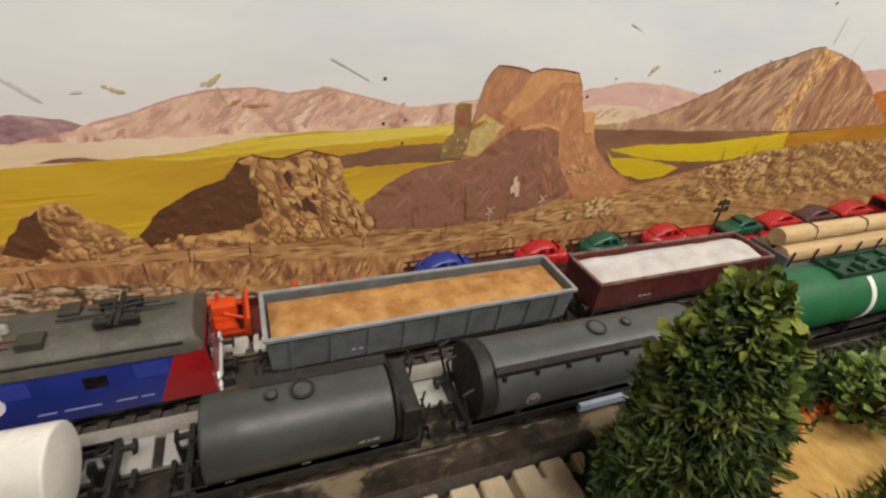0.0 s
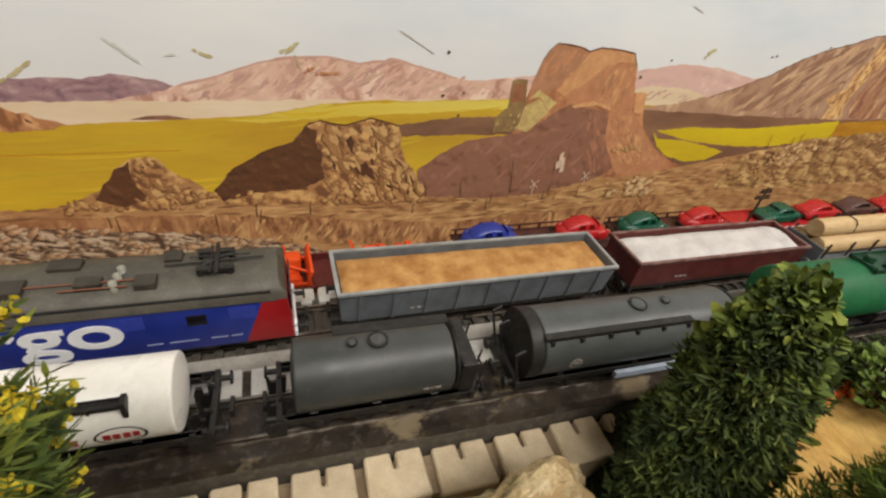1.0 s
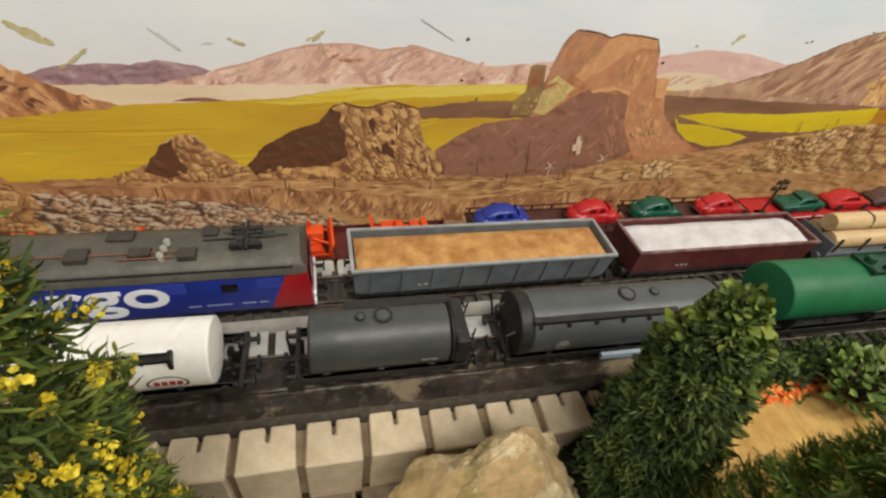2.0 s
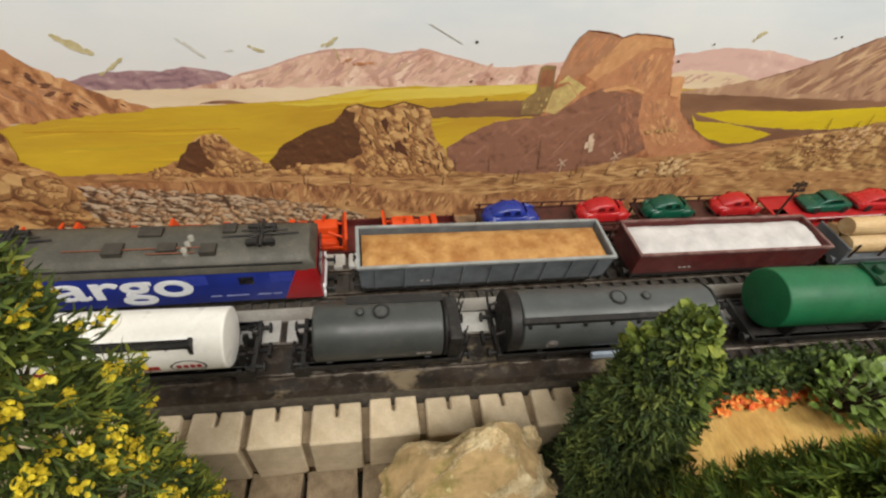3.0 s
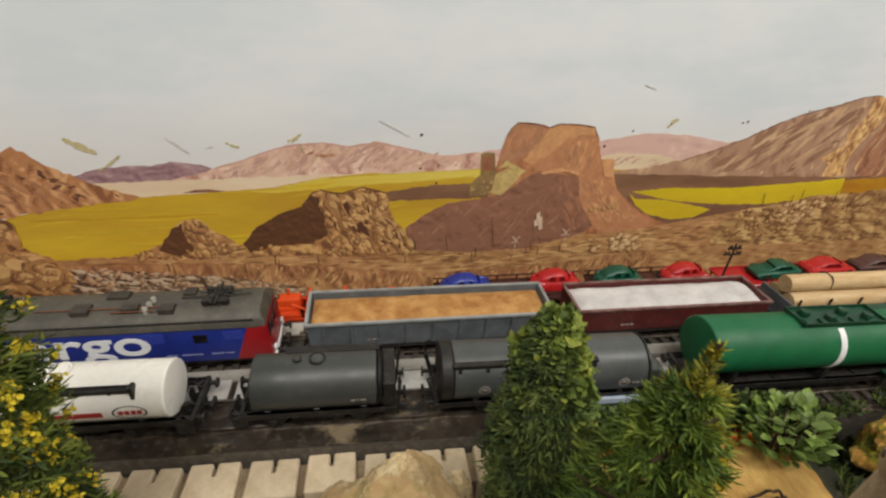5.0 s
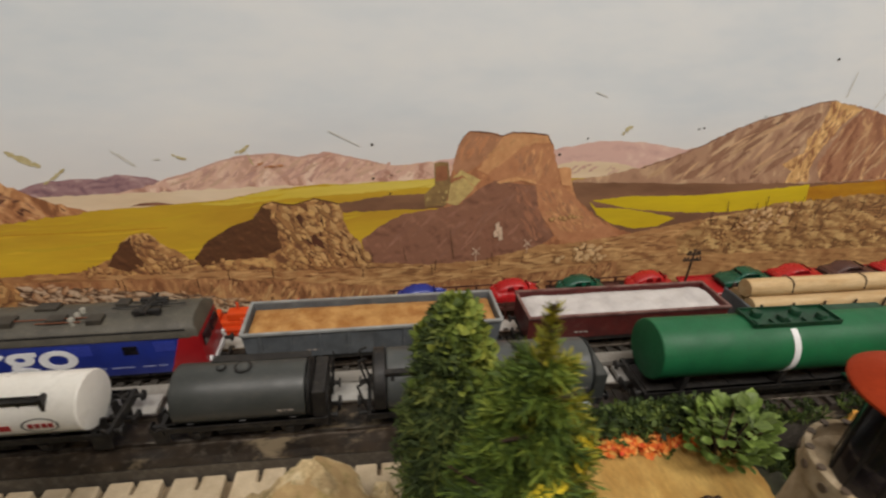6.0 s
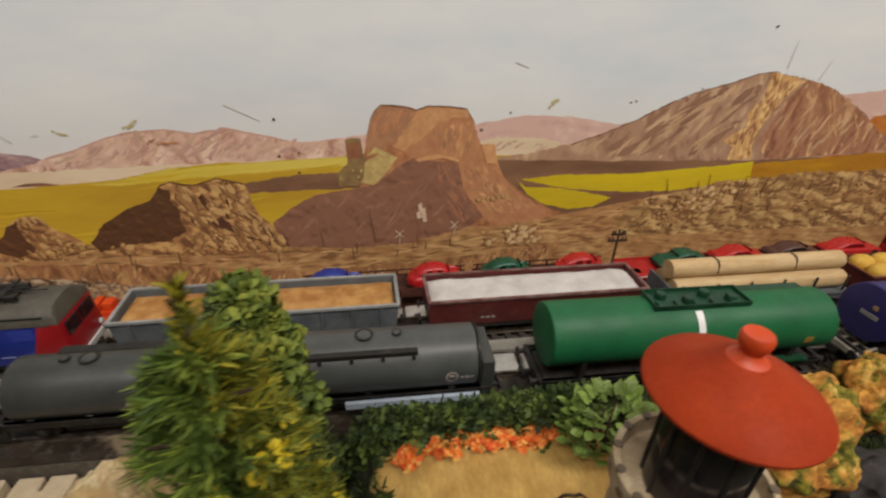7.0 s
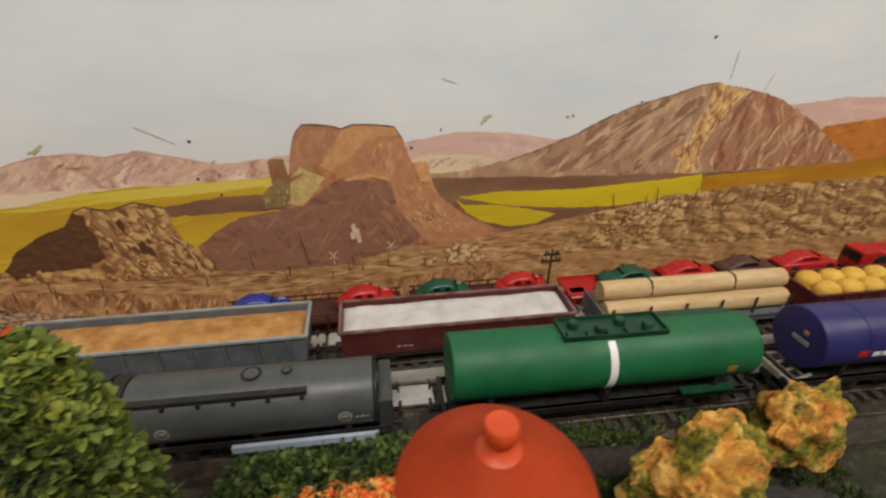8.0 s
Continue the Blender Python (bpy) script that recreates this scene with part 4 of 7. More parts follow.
# concrete block wall below the front track
wall = thing("block_wall", "retaining wall of pale cast blocks with slots", "wall", kind="structure")
blk = extruded([(-11.5, 0), (11.5, 0), (10.9, 18.6), (1.0, 18.6), (0.8, 12.0), (-0.8, 12.0), (-1.0, 18.6), (-10.9, 18.6)], -34, 0, axis="X")
bmesh.ops.rotate(blk, matrix=Matrix(((0, 1, 0), (0, 0, 1), (1, 0, 0))), verts=blk.verts)
bmesh.ops.recalc_face_normals(blk, faces=blk.faces)
bmesh.ops.bevel(blk, geom=[e for e in blk.edges if e.calc_face_angle(0) > 0.6], offset=0.7, segments=1, affect="EDGES")
blk_one = part("block", blk, M_CONCRETE, wall)
wall_y = lambda x: front_edge(x) - 19.2
blk_one.matrix_basis = at_mm(-246.2, wall_y(-246.2), -7)
for k in range(1, 19):
    x = -246.2 + k * 26.2
    again("block", blk_one, wall, at_mm(x, wall_y(x) + pr.uniform(-0.8, 0.8), -7 + pr.uniform(-0.6, 0.6), 0, 0, -3.4 + pr.uniform(-1.5, 1.5)))
M_MORTAR = paint("sandy_mortar", lin(155, 137, 110), lin(122, 104, 81), 8, 0.9, rough=0.95, bump=0.6, grain=0.2)
mortar = slab([(-280, wall_y(-280) + 2.6), (215, wall_y(215) + 2.6), (215, wall_y(215) + 17.5), (-280, wall_y(-280) + 17.5)], -41, -11.5)
part("mortar", mortar, M_MORTAR, wall, "sandy mortar between the blocks")
step_one = part("step_block", B(-12, 12, -9, 9, -18, 0, bevel=1.0), M_MORTAR, wall)
step_one.matrix_basis = at_mm(-250, wall_y(-250) - 8, -41)
for k in range(1, 18):
    x = -250 + k * 26.2
    again("step_block", step_one, wall, at_mm(x, wall_y(x) - 8 + pr.uniform(-1, 1), -41 + pr.uniform(-1, 1), 0, 0, -3.4 + pr.uniform(-4, 4)))


M_ROOFBOX = paint("dark_brown_grey_box", lin(59, 54, 45), lin(45, 40, 34), 8, rough=0.6)


# ---- rolling stock; origin of each wagon: mid length, rail top ----
def on_track(name, label, x, y_of, turn, z, category="wagon", group=""):
    return thing(name, label, category, (x, y_of(x), z + 5.0), turn, group)


def wheelset(parent, x, r=5.2):
    prof = [(0.9, -8.6), (r, -8.6), (r + 0.9, -7.4), (r + 0.9, -6.9), (r * 0.55, -6.6), (0.9, -6.4)]
    bm = turned([(0, -8.7)] + prof + [(0.8, 6.4)] + [(a, -b) for a, b in prof[::-1]][1:] + [(0, 8.7)], 20)
    bmesh.ops.rotate(bm, matrix=Matrix.Rotation(math.pi / 2, 3, "X"), verts=bm.verts)
    bmesh.ops.translate(bm, vec=(x, 0, r), verts=bm.verts)
    return part("wheelset", bm, M_STEEL, parent, smooth=True)


def buffers(parent, half, z=11.5, mat_=None, lo=None):
    right = half
    for s in (-1, 1):
        half = right if s > 0 or lo is None else -lo
        for y in (-10, 10):
            bm = R((s * half, y, z), (s * (half + 4.2), y, z), 1.1)
            rod(bm, (s * (half + 4.2), y, z), (s * (half + 5.0), y, z), 2.6, 2.3, 14)
            part("buffer", bm, mat_ or M_BLACK, parent, smooth=True)
        bm = B(s * half - 0.5, s * half + 0.5, -1.6, 1.6, z - 2, z)
        box(bm, min(s * half, s * (half + 5.5)), max(s * half, s * (half + 5.5)), -0.8, 0.8, z - 4, z - 2.6)
        box(bm, s * (half + 5) - 0.7, s * (half + 5) + 0.7, -3.2, 3.2, z - 5, z - 1.6)
        part("coupler", bm, M_BLACK, parent)


def chassis(parent, half, axles, z0=9.0, mat_=None, left=None):
    mat_ = mat_ or M_BLACK
    bm = bmesh.new()
    lo = -half if left is None else left
    for y in (-11.5, 11.5):
        box(bm, lo, half, y - 0.8, y + 0.8, z0, z0 + 3.6)
        box(bm, lo, half, y - 1.4, y + 1.4, z0 + 3.1, z0 + 3.6)
    for e in (lo, half):
        box(bm, e - 0.9, e + 0.9, -13.2, 13.2, z0 - 0.4, z0 + 3.8)
    for k in range(-1, 2):
        box(bm, k * half / 3 - 0.7, k * half / 3 + 0.7, -11, 11, z0 + 0.5, z0 + 3)
    part("underframe", bm, mat_, parent)
    for x in axles:
        wheelset(parent, x)
        for y in (-10.4, 10.4):
            bm = bmesh.new()
            for d in (-3.4, 3.4):
                rod(bm, (x + d, y, z0 + 0.4), (x + d * 0.35, y, 3.4), 0.6, seg=6)
            box(bm, x - 1.6, x + 1.6, y - 1.1, y + 1.1, 3.4, 7.2, bevel=0.3)
            box(bm, x - 6, x + 6, y - 0.6, y + 0.6, 7.4, 8.4)
            part("axle_guard", bm, mat_, parent)
    buffers(parent, half, z0 + 2.2, mat_, lo)


def tank_barrel(r, x0, x1, zc, rim=0.9, dish=1.6):
    ln = x1 - x0
    end = [(0, 0), (r * 0.5, 0.15 * dish), (r * 0.82, 0.55 * dish)]
    for k in range(5):
        a = k / 4 * math.pi / 2
        end.append((r - rim + rim * math.sin(a), dish * 0.6 + rim * (1 - math.cos(a))))
    prof = end + [(r, ln * f) for f in (0.25, 0.5, 0.75)] + [(a, ln - b) for a, b in end[::-1]]
    bm = turned(prof, 48, "X")
    bmesh.ops.translate(bm, vec=(x0, 0, zc), verts=bm.verts)
    return bm


def hoop(r, x0, x1, zc, a0=0, a1=360, thick=0.35, n=40):
    """A strap that hugs the barrel between two angles (0 = up, 90 = towards the viewer)."""
    bm = bmesh.new()
    full = abs(a1 - a0) >= 360
    rings = []
    for k in range(n + (0 if full else 1)):
        a = radians(a0 + (a1 - a0) * k / n)
        y, z = -math.sin(a), math.cos(a)
        rings.append([bm.verts.new((x, y * q, zc + z * q)) for x, q in ((x0, r - 0.2), (x0, r + thick), (x1, r + thick), (x1, r - 0.2))])
    cnt = len(rings)
    for k in range(cnt if full else cnt - 1):
        a, b = rings[k], rings[(k + 1) % cnt]
        for j in range(4):
            bm.faces.new((a[j], a[(j + 1) % 4], b[(j + 1) % 4], b[j]))
    if not full:
        bm.faces.new(rings[0])
        bm.faces.new(rings[-1][::-1])
    bmesh.ops.recalc_face_normals(bm, faces=bm.faces)
    return bm


def hugging(r, zc, x0, x1, a0, a1, material, parent, name, label="", thick=0.12):
    return part(name, hoop(r, x0, x1, zc, a0, a1, thick, 10), material, parent, label, smooth=True)


def ring_mark(r, zc, x, a, rad, material, parent, name="round_mark", wide=1.0, squash=1.0, label=""):
    """A thin printed ring on the barrel's flank."""
    bm = bmesh.new()
    loops = []
    for k in range(28):
        t = 2 * math.pi * k / 28
        row = []
        for q in (rad - wide / 2, rad + wide / 2):
            ang = radians(a) - q * squash * math.sin(t) / r
            row.append(bm.verts.new((x + q * math.cos(t), -math.sin(ang) * (r + 0.1), zc + math.cos(ang) * (r + 0.1))))
        loops.append(row)
    for k in range(28):
        p_, q_ = loops[k], loops[(k + 1) % 28]
        bm.faces.new((p_[0], p_[1], q_[1], q_[0]))
    bmesh.ops.recalc_face_normals(bm, faces=bm.faces)
    return part(name, bm, material, parent, label)


def small_bars(r, zc, x, a, widths, h, material, parent, gap=0.7):
    for w in widths:
        hugging(r, zc, x, x + w, a, a + math.degrees(h / r), material, parent, "printed_bar")
        x += w + gap


def catwalk(parent, x0, x1, y, z, w, mat_=M_BLACK, posts=5):
    bm = B(x0, x1, y - w / 2, y + w / 2, z, z + 0.7)
    for k in range(posts):
        x = x0 + (x1 - x0) * (k + 0.5) / posts
        box(bm, x - 0.4, x + 0.4, y - w / 2 + 0.3, y + w / 2 + 3, z - 1.6, z)
    for s in (-1, 1):
        box(bm, x0, x1, y + s * w / 2 - 0.25, y + s * w / 2 + 0.25, z, z + 1.5)
    part("catwalk", bm, mat_, parent, "black roof walkway")


def hatch(parent, x, y, z, r, h, material, ring=None):
    bm = turned([(0, h), (r * 0.5, h), (r * 0.9, h * 0.8), (r, h * 0.5), (r, -3), (0, -3)], 20)
    bmesh.ops.translate(bm, vec=(x, y, z), verts=bm.verts)
    part("hatch", bm, material, parent, smooth=True)
    bm = turned([(r * 1.0, h * 0.4), (r * 1.25, h * 0.4), (r * 1.25, h * 0.75), (r * 1.0, h * 0.75), (r * 1.0, h * 0.4)], 20)
    bmesh.ops.translate(bm, vec=(x, y, z), verts=bm.verts)
    part("hatch_ring", bm, ring or M_BLACK, parent)


def saddles(parent, xs, r, zc, mat_=M_BLACK):
    for x in xs:
        bm = extruded([(-12, 12.0)] + [(math.sin(radians(a)) * (r + 0.1), zc - math.cos(radians(a)) * (r + 0.1)) for a in range(-56, 57, 14)] + [(12, 12.0)], x - 1.3, x + 1.3)
        part("saddle", bm, mat_, parent)


TZ = -5.0  # barrel heights below are above the bed; wagons sit on the rail top


def tank_wagon(name, label, x0, x1, half, r, zc, paint_, z=0.0, axles=None, group="tank wagons on the front track", left=None):
    mid = (x0 + x1) / 2
    w = on_track(name, label, mid, tank_y, TURN_T, z, "tank wagon", group)
    hl = (x1 - x0) / 2
    part("barrel", tank_barrel(r, -hl, hl, zc + TZ), paint_, w, smooth=True)
    chassis(w, half, axles or (-half * 0.55, half * 0.55), left=left)
    saddles(w, (-hl * 0.75, 0, hl * 0.75), r, zc + TZ)
    # two added black slabs close the open frame, for the shade under the barrel
    part("frame_shade_fill", B(-min(half, hl) + 1, min(half, hl) - 1, -10.6, 10.6, 9.2, 11.4), M_BLACK, w)
    part("under_shade_block", B(-hl * 0.42, hl * 0.42, -9.5, 9.5, 3.4, 9.4, bevel=0.8), M_BLACK, w)
    return w, hl, zc + TZ


# white wagon with an oval badge and a red stripe
w, hl, zc = tank_wagon("white_tank_wagon", "glossy white tank wagon with a red stripe and an oval badge", -76, 28.5, 60, 13, 25.5, M_WHITE)
catwalk(w, -38, 40, -9.4, zc + 9.4, 3.0, posts=4)
part("walk_end", B(38.6, 40.2, -11.6, -7.6, zc + 5.4, zc + 12.2, bevel=0.2), M_BLACK, w)
hatch(w, 8, 0, zc + 12.6, 3.6, 2.0, M_WHITE, M_WHITE)
hugging(13, zc, -44, 26, 88, 101, M_REDPRINT, w, "red_stripe", "red printed stripe")
ring_mark(13, zc, 37, 92, 6.6, M_BLACK, w, "oval_badge", 0.8, 0.55, "dark oval badge outline")
for k, x in enumerate((32.5, 35, 37.6, 40)):
    hugging(13.1, zc, x, x + 1.8, 87, 97, M_REDPRINT, w, "badge_bar")
for y in (-11.6, 11.6):  # open end frame with pierced brackets
    part("end_beam", B(51, 59.6, y - 1.6, y + 1.6, 9.6, 12.4, bevel=0.4), M_BLACK, w)
for y in (-12.4, -4.5, 5.5):
    bm = extruded([(52.5, 3.4), (60, 3.4), (60.6, 12.4), (58.6, 14.6), (57.4, 14.6), (57.4, 9.6), (55.6, 9.6), (55.6, 13.4), (53.6, 13.4), (52.5, 10)], y - 0.6, y + 0.6, axis="Y")
    part("end_bracket", soft_edges(bm, 0.25), M_BLACK, w, "pierced black end bracket")
part("brake_rod", rod(R((53, -12, 6.5), (59, 6, 6.5), 0.6, seg=6), (53, 6, 6.5), (59, -12, 6.5), 0.6, seg=6), M_BLACK, w)
part("brake_wheel", turned([(1.6, 0), (2.2, 0.3), (2.2, 0.7), (1.6, 1.0), (1.6, 0)], 16), M_BLACK, w).matrix_basis = at_mm(57, 9, 13.2)

# short dark grey wagon
w, hl, zc = tank_wagon("short_grey_tank_wagon", "short dark grey tank wagon with roof hatches", 61, 118.5, 36, 13.0, 25.2, M_GREY1, axles=(-20, 20), left=-33)
bm = B(-14, 29, 5.6, 10.0, zc + 11.4, zc + 12.0)
part("catwalk", bm, M_BLACK, w)
hatch(w, 1, 0, zc + 12.6, 3.0, 1.6, M_GREY1)
hatch(w, -8, 0, zc + 12.6, 1.6, 2.0, M_GREY1)
small_bars(13.0, zc, 16, 92, (2.0, 0.8, 2.4), 1.2, M_DULLPRINT, w)
for y in (-11.8, -4.0, 6.0):
    bm = extruded([(-37, 3.6), (-31, 3.6), (-30.4, 12.6), (-33, 14.2), (-34, 11), (-36, 11), (-36.6, 13.6), (-37.4, 12)], y - 0.6, y + 0.6, axis="Y")
    part("end_bracket", soft_edges(bm, 0.25), M_BLACK, w)
for y in (-9.5, 9.5):  # ladders on the brake cabin
    bm = bmesh.new()
    for d in (0.0, 5.0):
        rod(bm, (37.2, y - 2.5 + d, 7), (38.6, y - 2.5 + d, zc + 9), 0.45, seg=6)
    for z in (11, 16, 21, 26):
        rod(bm, (37.6, y - 2.5, z), (37.6, y + 2.5, z), 0.4, seg=6)
    part("ladder", bm, M_BLACK, w)
part("end_cap", tank_barrel(13.1, 27.6, 30.6, zc, 0.8, 1.0), M_BLACK, w, "black tank end", smooth=True)
part("end_cabin", B(30.4, 36.4, -11.8, 11.8, 6.5, zc + 7, bevel=0.8), M_BLACK, w, "flat black brake cabin")

# long grey wagon
w, hl, zc = tank_wagon("long_grey_tank_wagon", "long grey tank wagon with a black side walkway", 152, 249.5, 54, 14.0, 27, M_GREY2, left=-56)
bm = B(-48.5, 21.5, -10.6, -7.6, zc + 10.4, zc + 12.2)
for k in range(6):
    box(bm, -46 + k * 13, -44.6 + k * 13, -11.4, -8.6, zc + 8.4, zc + 10.6)
part("catwalk", bm, M_BLACK, w, "black side walkway")
hatch(w, -1, 0, zc + 13.5, 3.2, 1.6, M_GREY2)
hatch(w, 13, 0, zc + 13.5, 1.7, 2.0, M_GREY2)
for x in (-33.5, 36):
    ring_mark(14.0, zc, x, 92, 2.4, M_DULLPRINT, w, "round_mark", 0.9)
    hugging(14.0, zc, x - 1.2, x + 1.2, 88, 93, M_DULLPRINT, w, "printed_bar")
small_bars(14.0, zc, 40, 92, (1.2, 2.0, 1.0), 1.1, M_DULLPRINT, w)
part("end_cap", tank_barrel(14.3, -54.5, -47.4, zc, 0.8, 1.2), M_BLACK, w, "black tank end", smooth=True)
part("end_cap", tank_barrel(14.2, 47.6, 49.4, zc, 0.6, 1.0), M_GREY1, w, "dark tank end", smooth=True)
part("end_cabin", B(49.6, 55.5, -12.4, 12.4, 7.5, zc + 5, bevel=0.8), M_GREY1, w, "dark grey end platform housing")
for y in (-11.8, 4.0, 11.8):
    bm = R((-56, y, 12), (-60.5, y, zc + 7), 0.55, seg=6)
    rod(bm, (-60.5, y, zc + 7), (-57, y, zc + 9), 0.55, seg=6)
    part("handrail", bm, M_BLACK, w)
part("sill_strip", B(-10, 49, -14.6, -12.8, 7.4, 10.6), paint("pale_blue_grey_strip", lin(170, 182, 196), None, 10, rough=0.4), w, "pale metallic sill under the barrel")

# long green wagon with a white band
w, hl, zc = tank_wagon("green_tank_wagon", "long green tank wagon with a white band", 280, 423, 73, 15.0, 35.4, M_GREEN, axles=(-58, -44, 44, 58))
hugging(15.0, zc, -2.6, 0.8, 28, 150, M_LETTER, w, "white_band", "white painted band", thick=0.3)
for x in (-26, 28):
    part("seam", hoop(15.0, x, x + 0.4, zc, 0, 360, 0.05), M_GREEN, w)
bm = B(-22, 26, -6.6, 7.4, zc + 14.2, zc + 15.0)
for s in (-6.6, 6.9):
    box(bm, -22, 26, s, s + 0.5, zc + 14.8, zc + 16.6)
for s in (-22, 25.5):
    box(bm, s, s + 0.5, -6.6, 7.4, zc + 14.8, zc + 16.6)
part("catwalk", bm, M_GREEN_D, w, "dark green roof platform")
for k in range(4):
    bm = turned([(0, 3.2), (2.2, 3.0), (2.6, 2.2), (2.6, 0), (0, 0)], 14)
    bmesh.ops.translate(bm, vec=(-15 + k * 11, (-1) ** k * 2.2, zc + 15.0), verts=bm.verts)
    part("hatch", bm, M_GREEN_D, w, smooth=True)
for k in range(5):
    part("tread", B(-20 + k * 9, -17 + k * 9, -6.6, -2, zc + 15.0, zc + 16.4), M_GREEN_D, w)
part("roof_walk", B(26.5, 64, 3, 10, zc + 12.8, zc + 14.0), M_GREEN_D, w)
hugging(15.0, zc, 54, 58.5, 90, 105, paint("dull_gold_print", lin(150, 120, 50), None, 4), w, "gold_badge")
part("side_step", B(36, 62, -15, -11, zc - 15.5, zc - 14.4), M_GREEN_D, w)

# navy wagon
w, hl, zc = tank_wagon("navy_tank_wagon", "navy blue tank wagon with red and white print", 453, 611, 82, 15.4, 35.4, M_NAVY, axles=(-62, -46, 46, 62))
for x in (-55, -20, 20, 55):
    part("seam", hoop(15.4, x, x + 0.6, zc, 0, 360, 0.2), M_NAVY, w)
hugging(15.4, zc, -60, -54, 84, 98, M_REDPRINT, w, "red_badge")
small_bars(15.4, zc, -52, 88, (4, 5, 3, 5, 4, 6), 2.6, M_LETTER, w, 1.0)
part("end_plate", B(-79.4, -78.6, -7, 2, zc - 1, zc + 1.2), paint("grey_end_plate", lin(140, 136, 140), None, 5), w)
part("end_plate", B(-79.4, -78.6, -5, -2.6, zc + 4, zc + 6), paint("gold_end_plate", lin(150, 124, 80), None, 5), w)
M_PALEFRAME = paint("pale_grey_frame", lin(151, 144, 131), lin(115, 108, 97), 6, rough=0.6, dust=0.3)
bm = B(-86, -84, -12, 12, 9.5, 12.5)
for y in (-11, -3.5, 3.5, 11):
    rod(bm, (-85, y, 11), (-70, y * 0.7, 12), 0.9, seg=6)
for x in (-80, -74):
    rod(bm, (x, -11, 11.4), (x, 11, 11.4), 0.8, seg=6)
rod(bm, (-85, -12, 12), (-66, -12, 5), 0.9, seg=6)
part("pale_frame", bm, M_PALEFRAME, w, "pale lattice end frame")
catwalk(w, -20, 30, 0, zc + 16.2, 12, M_BLACK)


# ---- electric locomotive ----
def locomotive():
    x0, x1 = -92, 65
    mid = (x0 + x1) / 2
    lo = on_track("electric_locomotive", "red and blue electric locomotive with white lettering and a grey roof", mid, main_y, TURN_M, 0, "locomotive")
    h, hw, z0, z1 = 78.5, 14.2, 5.5, 28.5
    body = extruded([(-hw, z0), (hw, z0), (hw, z1), (-hw, z1)], -h, h)
    for v_ in body.verts:  # raked cab ends
        if v_.co.z > 20:
            v_.co.x *= 0.972
    part("body", soft_edges(body, 1.2), M_BLUE, lo, "blue body side", smooth=True)
    for s in (-1, 1):  # red cabs, with a slanted edge at the rear one
        a, b = (h - 33, h - 27) if s < 0 else (h - 19, h - 31)
        low, top = (-h - 0.15, -a) if s < 0 else (b + 12, h + 0.15)
        up = (-h * 0.972 - 0.15, -a) if s < 0 else (b + 20, h * 0.972 + 0.15)
        pts = [(low, z0 + 0.2), (top, z0 + 0.2), (up[1], z1), (up[0], z1)]
        cab = extruded(pts, -hw - 0.18, hw + 0.18, axis="Y")
        part("cab_panel", soft_edges(cab, 0.9), M_RED, lo, "red cab", smooth=True)
    arc = [(-hw - 0.3, z1 - 1.2)] + [(-hw * math.cos(radians(a)) * 1.0, z1 + 7.5 * math.sin(radians(a)) ** 0.8) for a in range(0, 181, 15)] + [(hw + 0.3, z1 - 1.2)]
    roof = extruded(arc, -h * 0.975, h * 0.975)
    for v_ in roof.verts:
        if v_.co.z > z1 + 3:
            v_.co.x *= 0.965
    part("roof", soft_edges(roof, 0.6, angle=50), M_ROOF, lo, "olive-grey roof", smooth=True)
    for s in (-1, 1):
        part("gutter", B(-h * 0.9, h * 0.9, s * (hw - 0.8) - 0.5, s * (hw - 0.8) + 0.5, z1 + 2.4, z1 + 3.2), M_BLACK, lo)
        part("pale_line", B(-h * 0.93, h * 0.93, s * (hw + 0.3) - 0.15, s * (hw + 0.3) + 0.15, z1 - 1.2, z1 - 0.6), M_ROOF, lo)
    top = z1 + 7.4
    for s in (-1, 1):  # folded pantographs
        x = s * 52
        for dx, dy in ((-5, -5), (-5, 5), (5, -5), (5, 5)):
            bm = turned([(0, 2.6), (1.2, 2.4), (1.7, 1.2), (1.2, 0.6), (1.7, 0), (1.7, -2), (0, -2)], 12)
            bmesh.ops.translate(bm, vec=(x + dx, dy, top - 1), verts=bm.verts)
            part("insulator", bm, M_BLACK, lo, smooth=True)
        pan = part("pantograph", B(x - 4.6, x + 4.6, -4.6, 4.6, top + 0.4, top + 1.6, bevel=0.3), M_ROOFBOX, lo, "folded dark pantograph")
        for y in (-5.2, 5.2):
            part("spring_box", B(x - 6.4, x - 1.2, y - 1.3, y + 1.3, top + 0.6, top + 3.0, bevel=0.4), M_BLACK, pan)
            part("spring_box", B(x + 1.2, x + 6.4, y - 1.3, y + 1.3, top + 0.6, top + 3.0, bevel=0.4), M_BLACK, pan)
        for p_, q_, r_ in (((-17, -1.2, 2.0), (17, -0.4, 2.6), 0.45), ((-9, 2.4, 2.2), (12, 1.6, 2.8), 0.4), ((0.5, -9, 2.9), (0.5, 9, 2.9), 0.8), ((-1.5, -8, 2.6), (-1.5, 8, 2.6), 0.6), ((-6, -4, 2), (1, 0, 3.0), 0.5), ((6, 4, 2), (1, 0, 3.0), 0.5)):
            part("pantograph_rod", R((x + p_[0], p_[1], top + p_[2]), (x + q_[0], q_[1], top + q_[2]), r_, seg=6), M_BLACK, pan)
    for a in ((-14, -6, -9, -2), (26, 33, -10, -4), (-2, 8, 2, 8), (34, 40, 3, 9), (8, 16, -8, -3)):
        part("roof_box", B(a[0], a[1], a[2], a[3], top - 1.6, top + 1.4, bevel=0.4), M_ROOFBOX, lo)
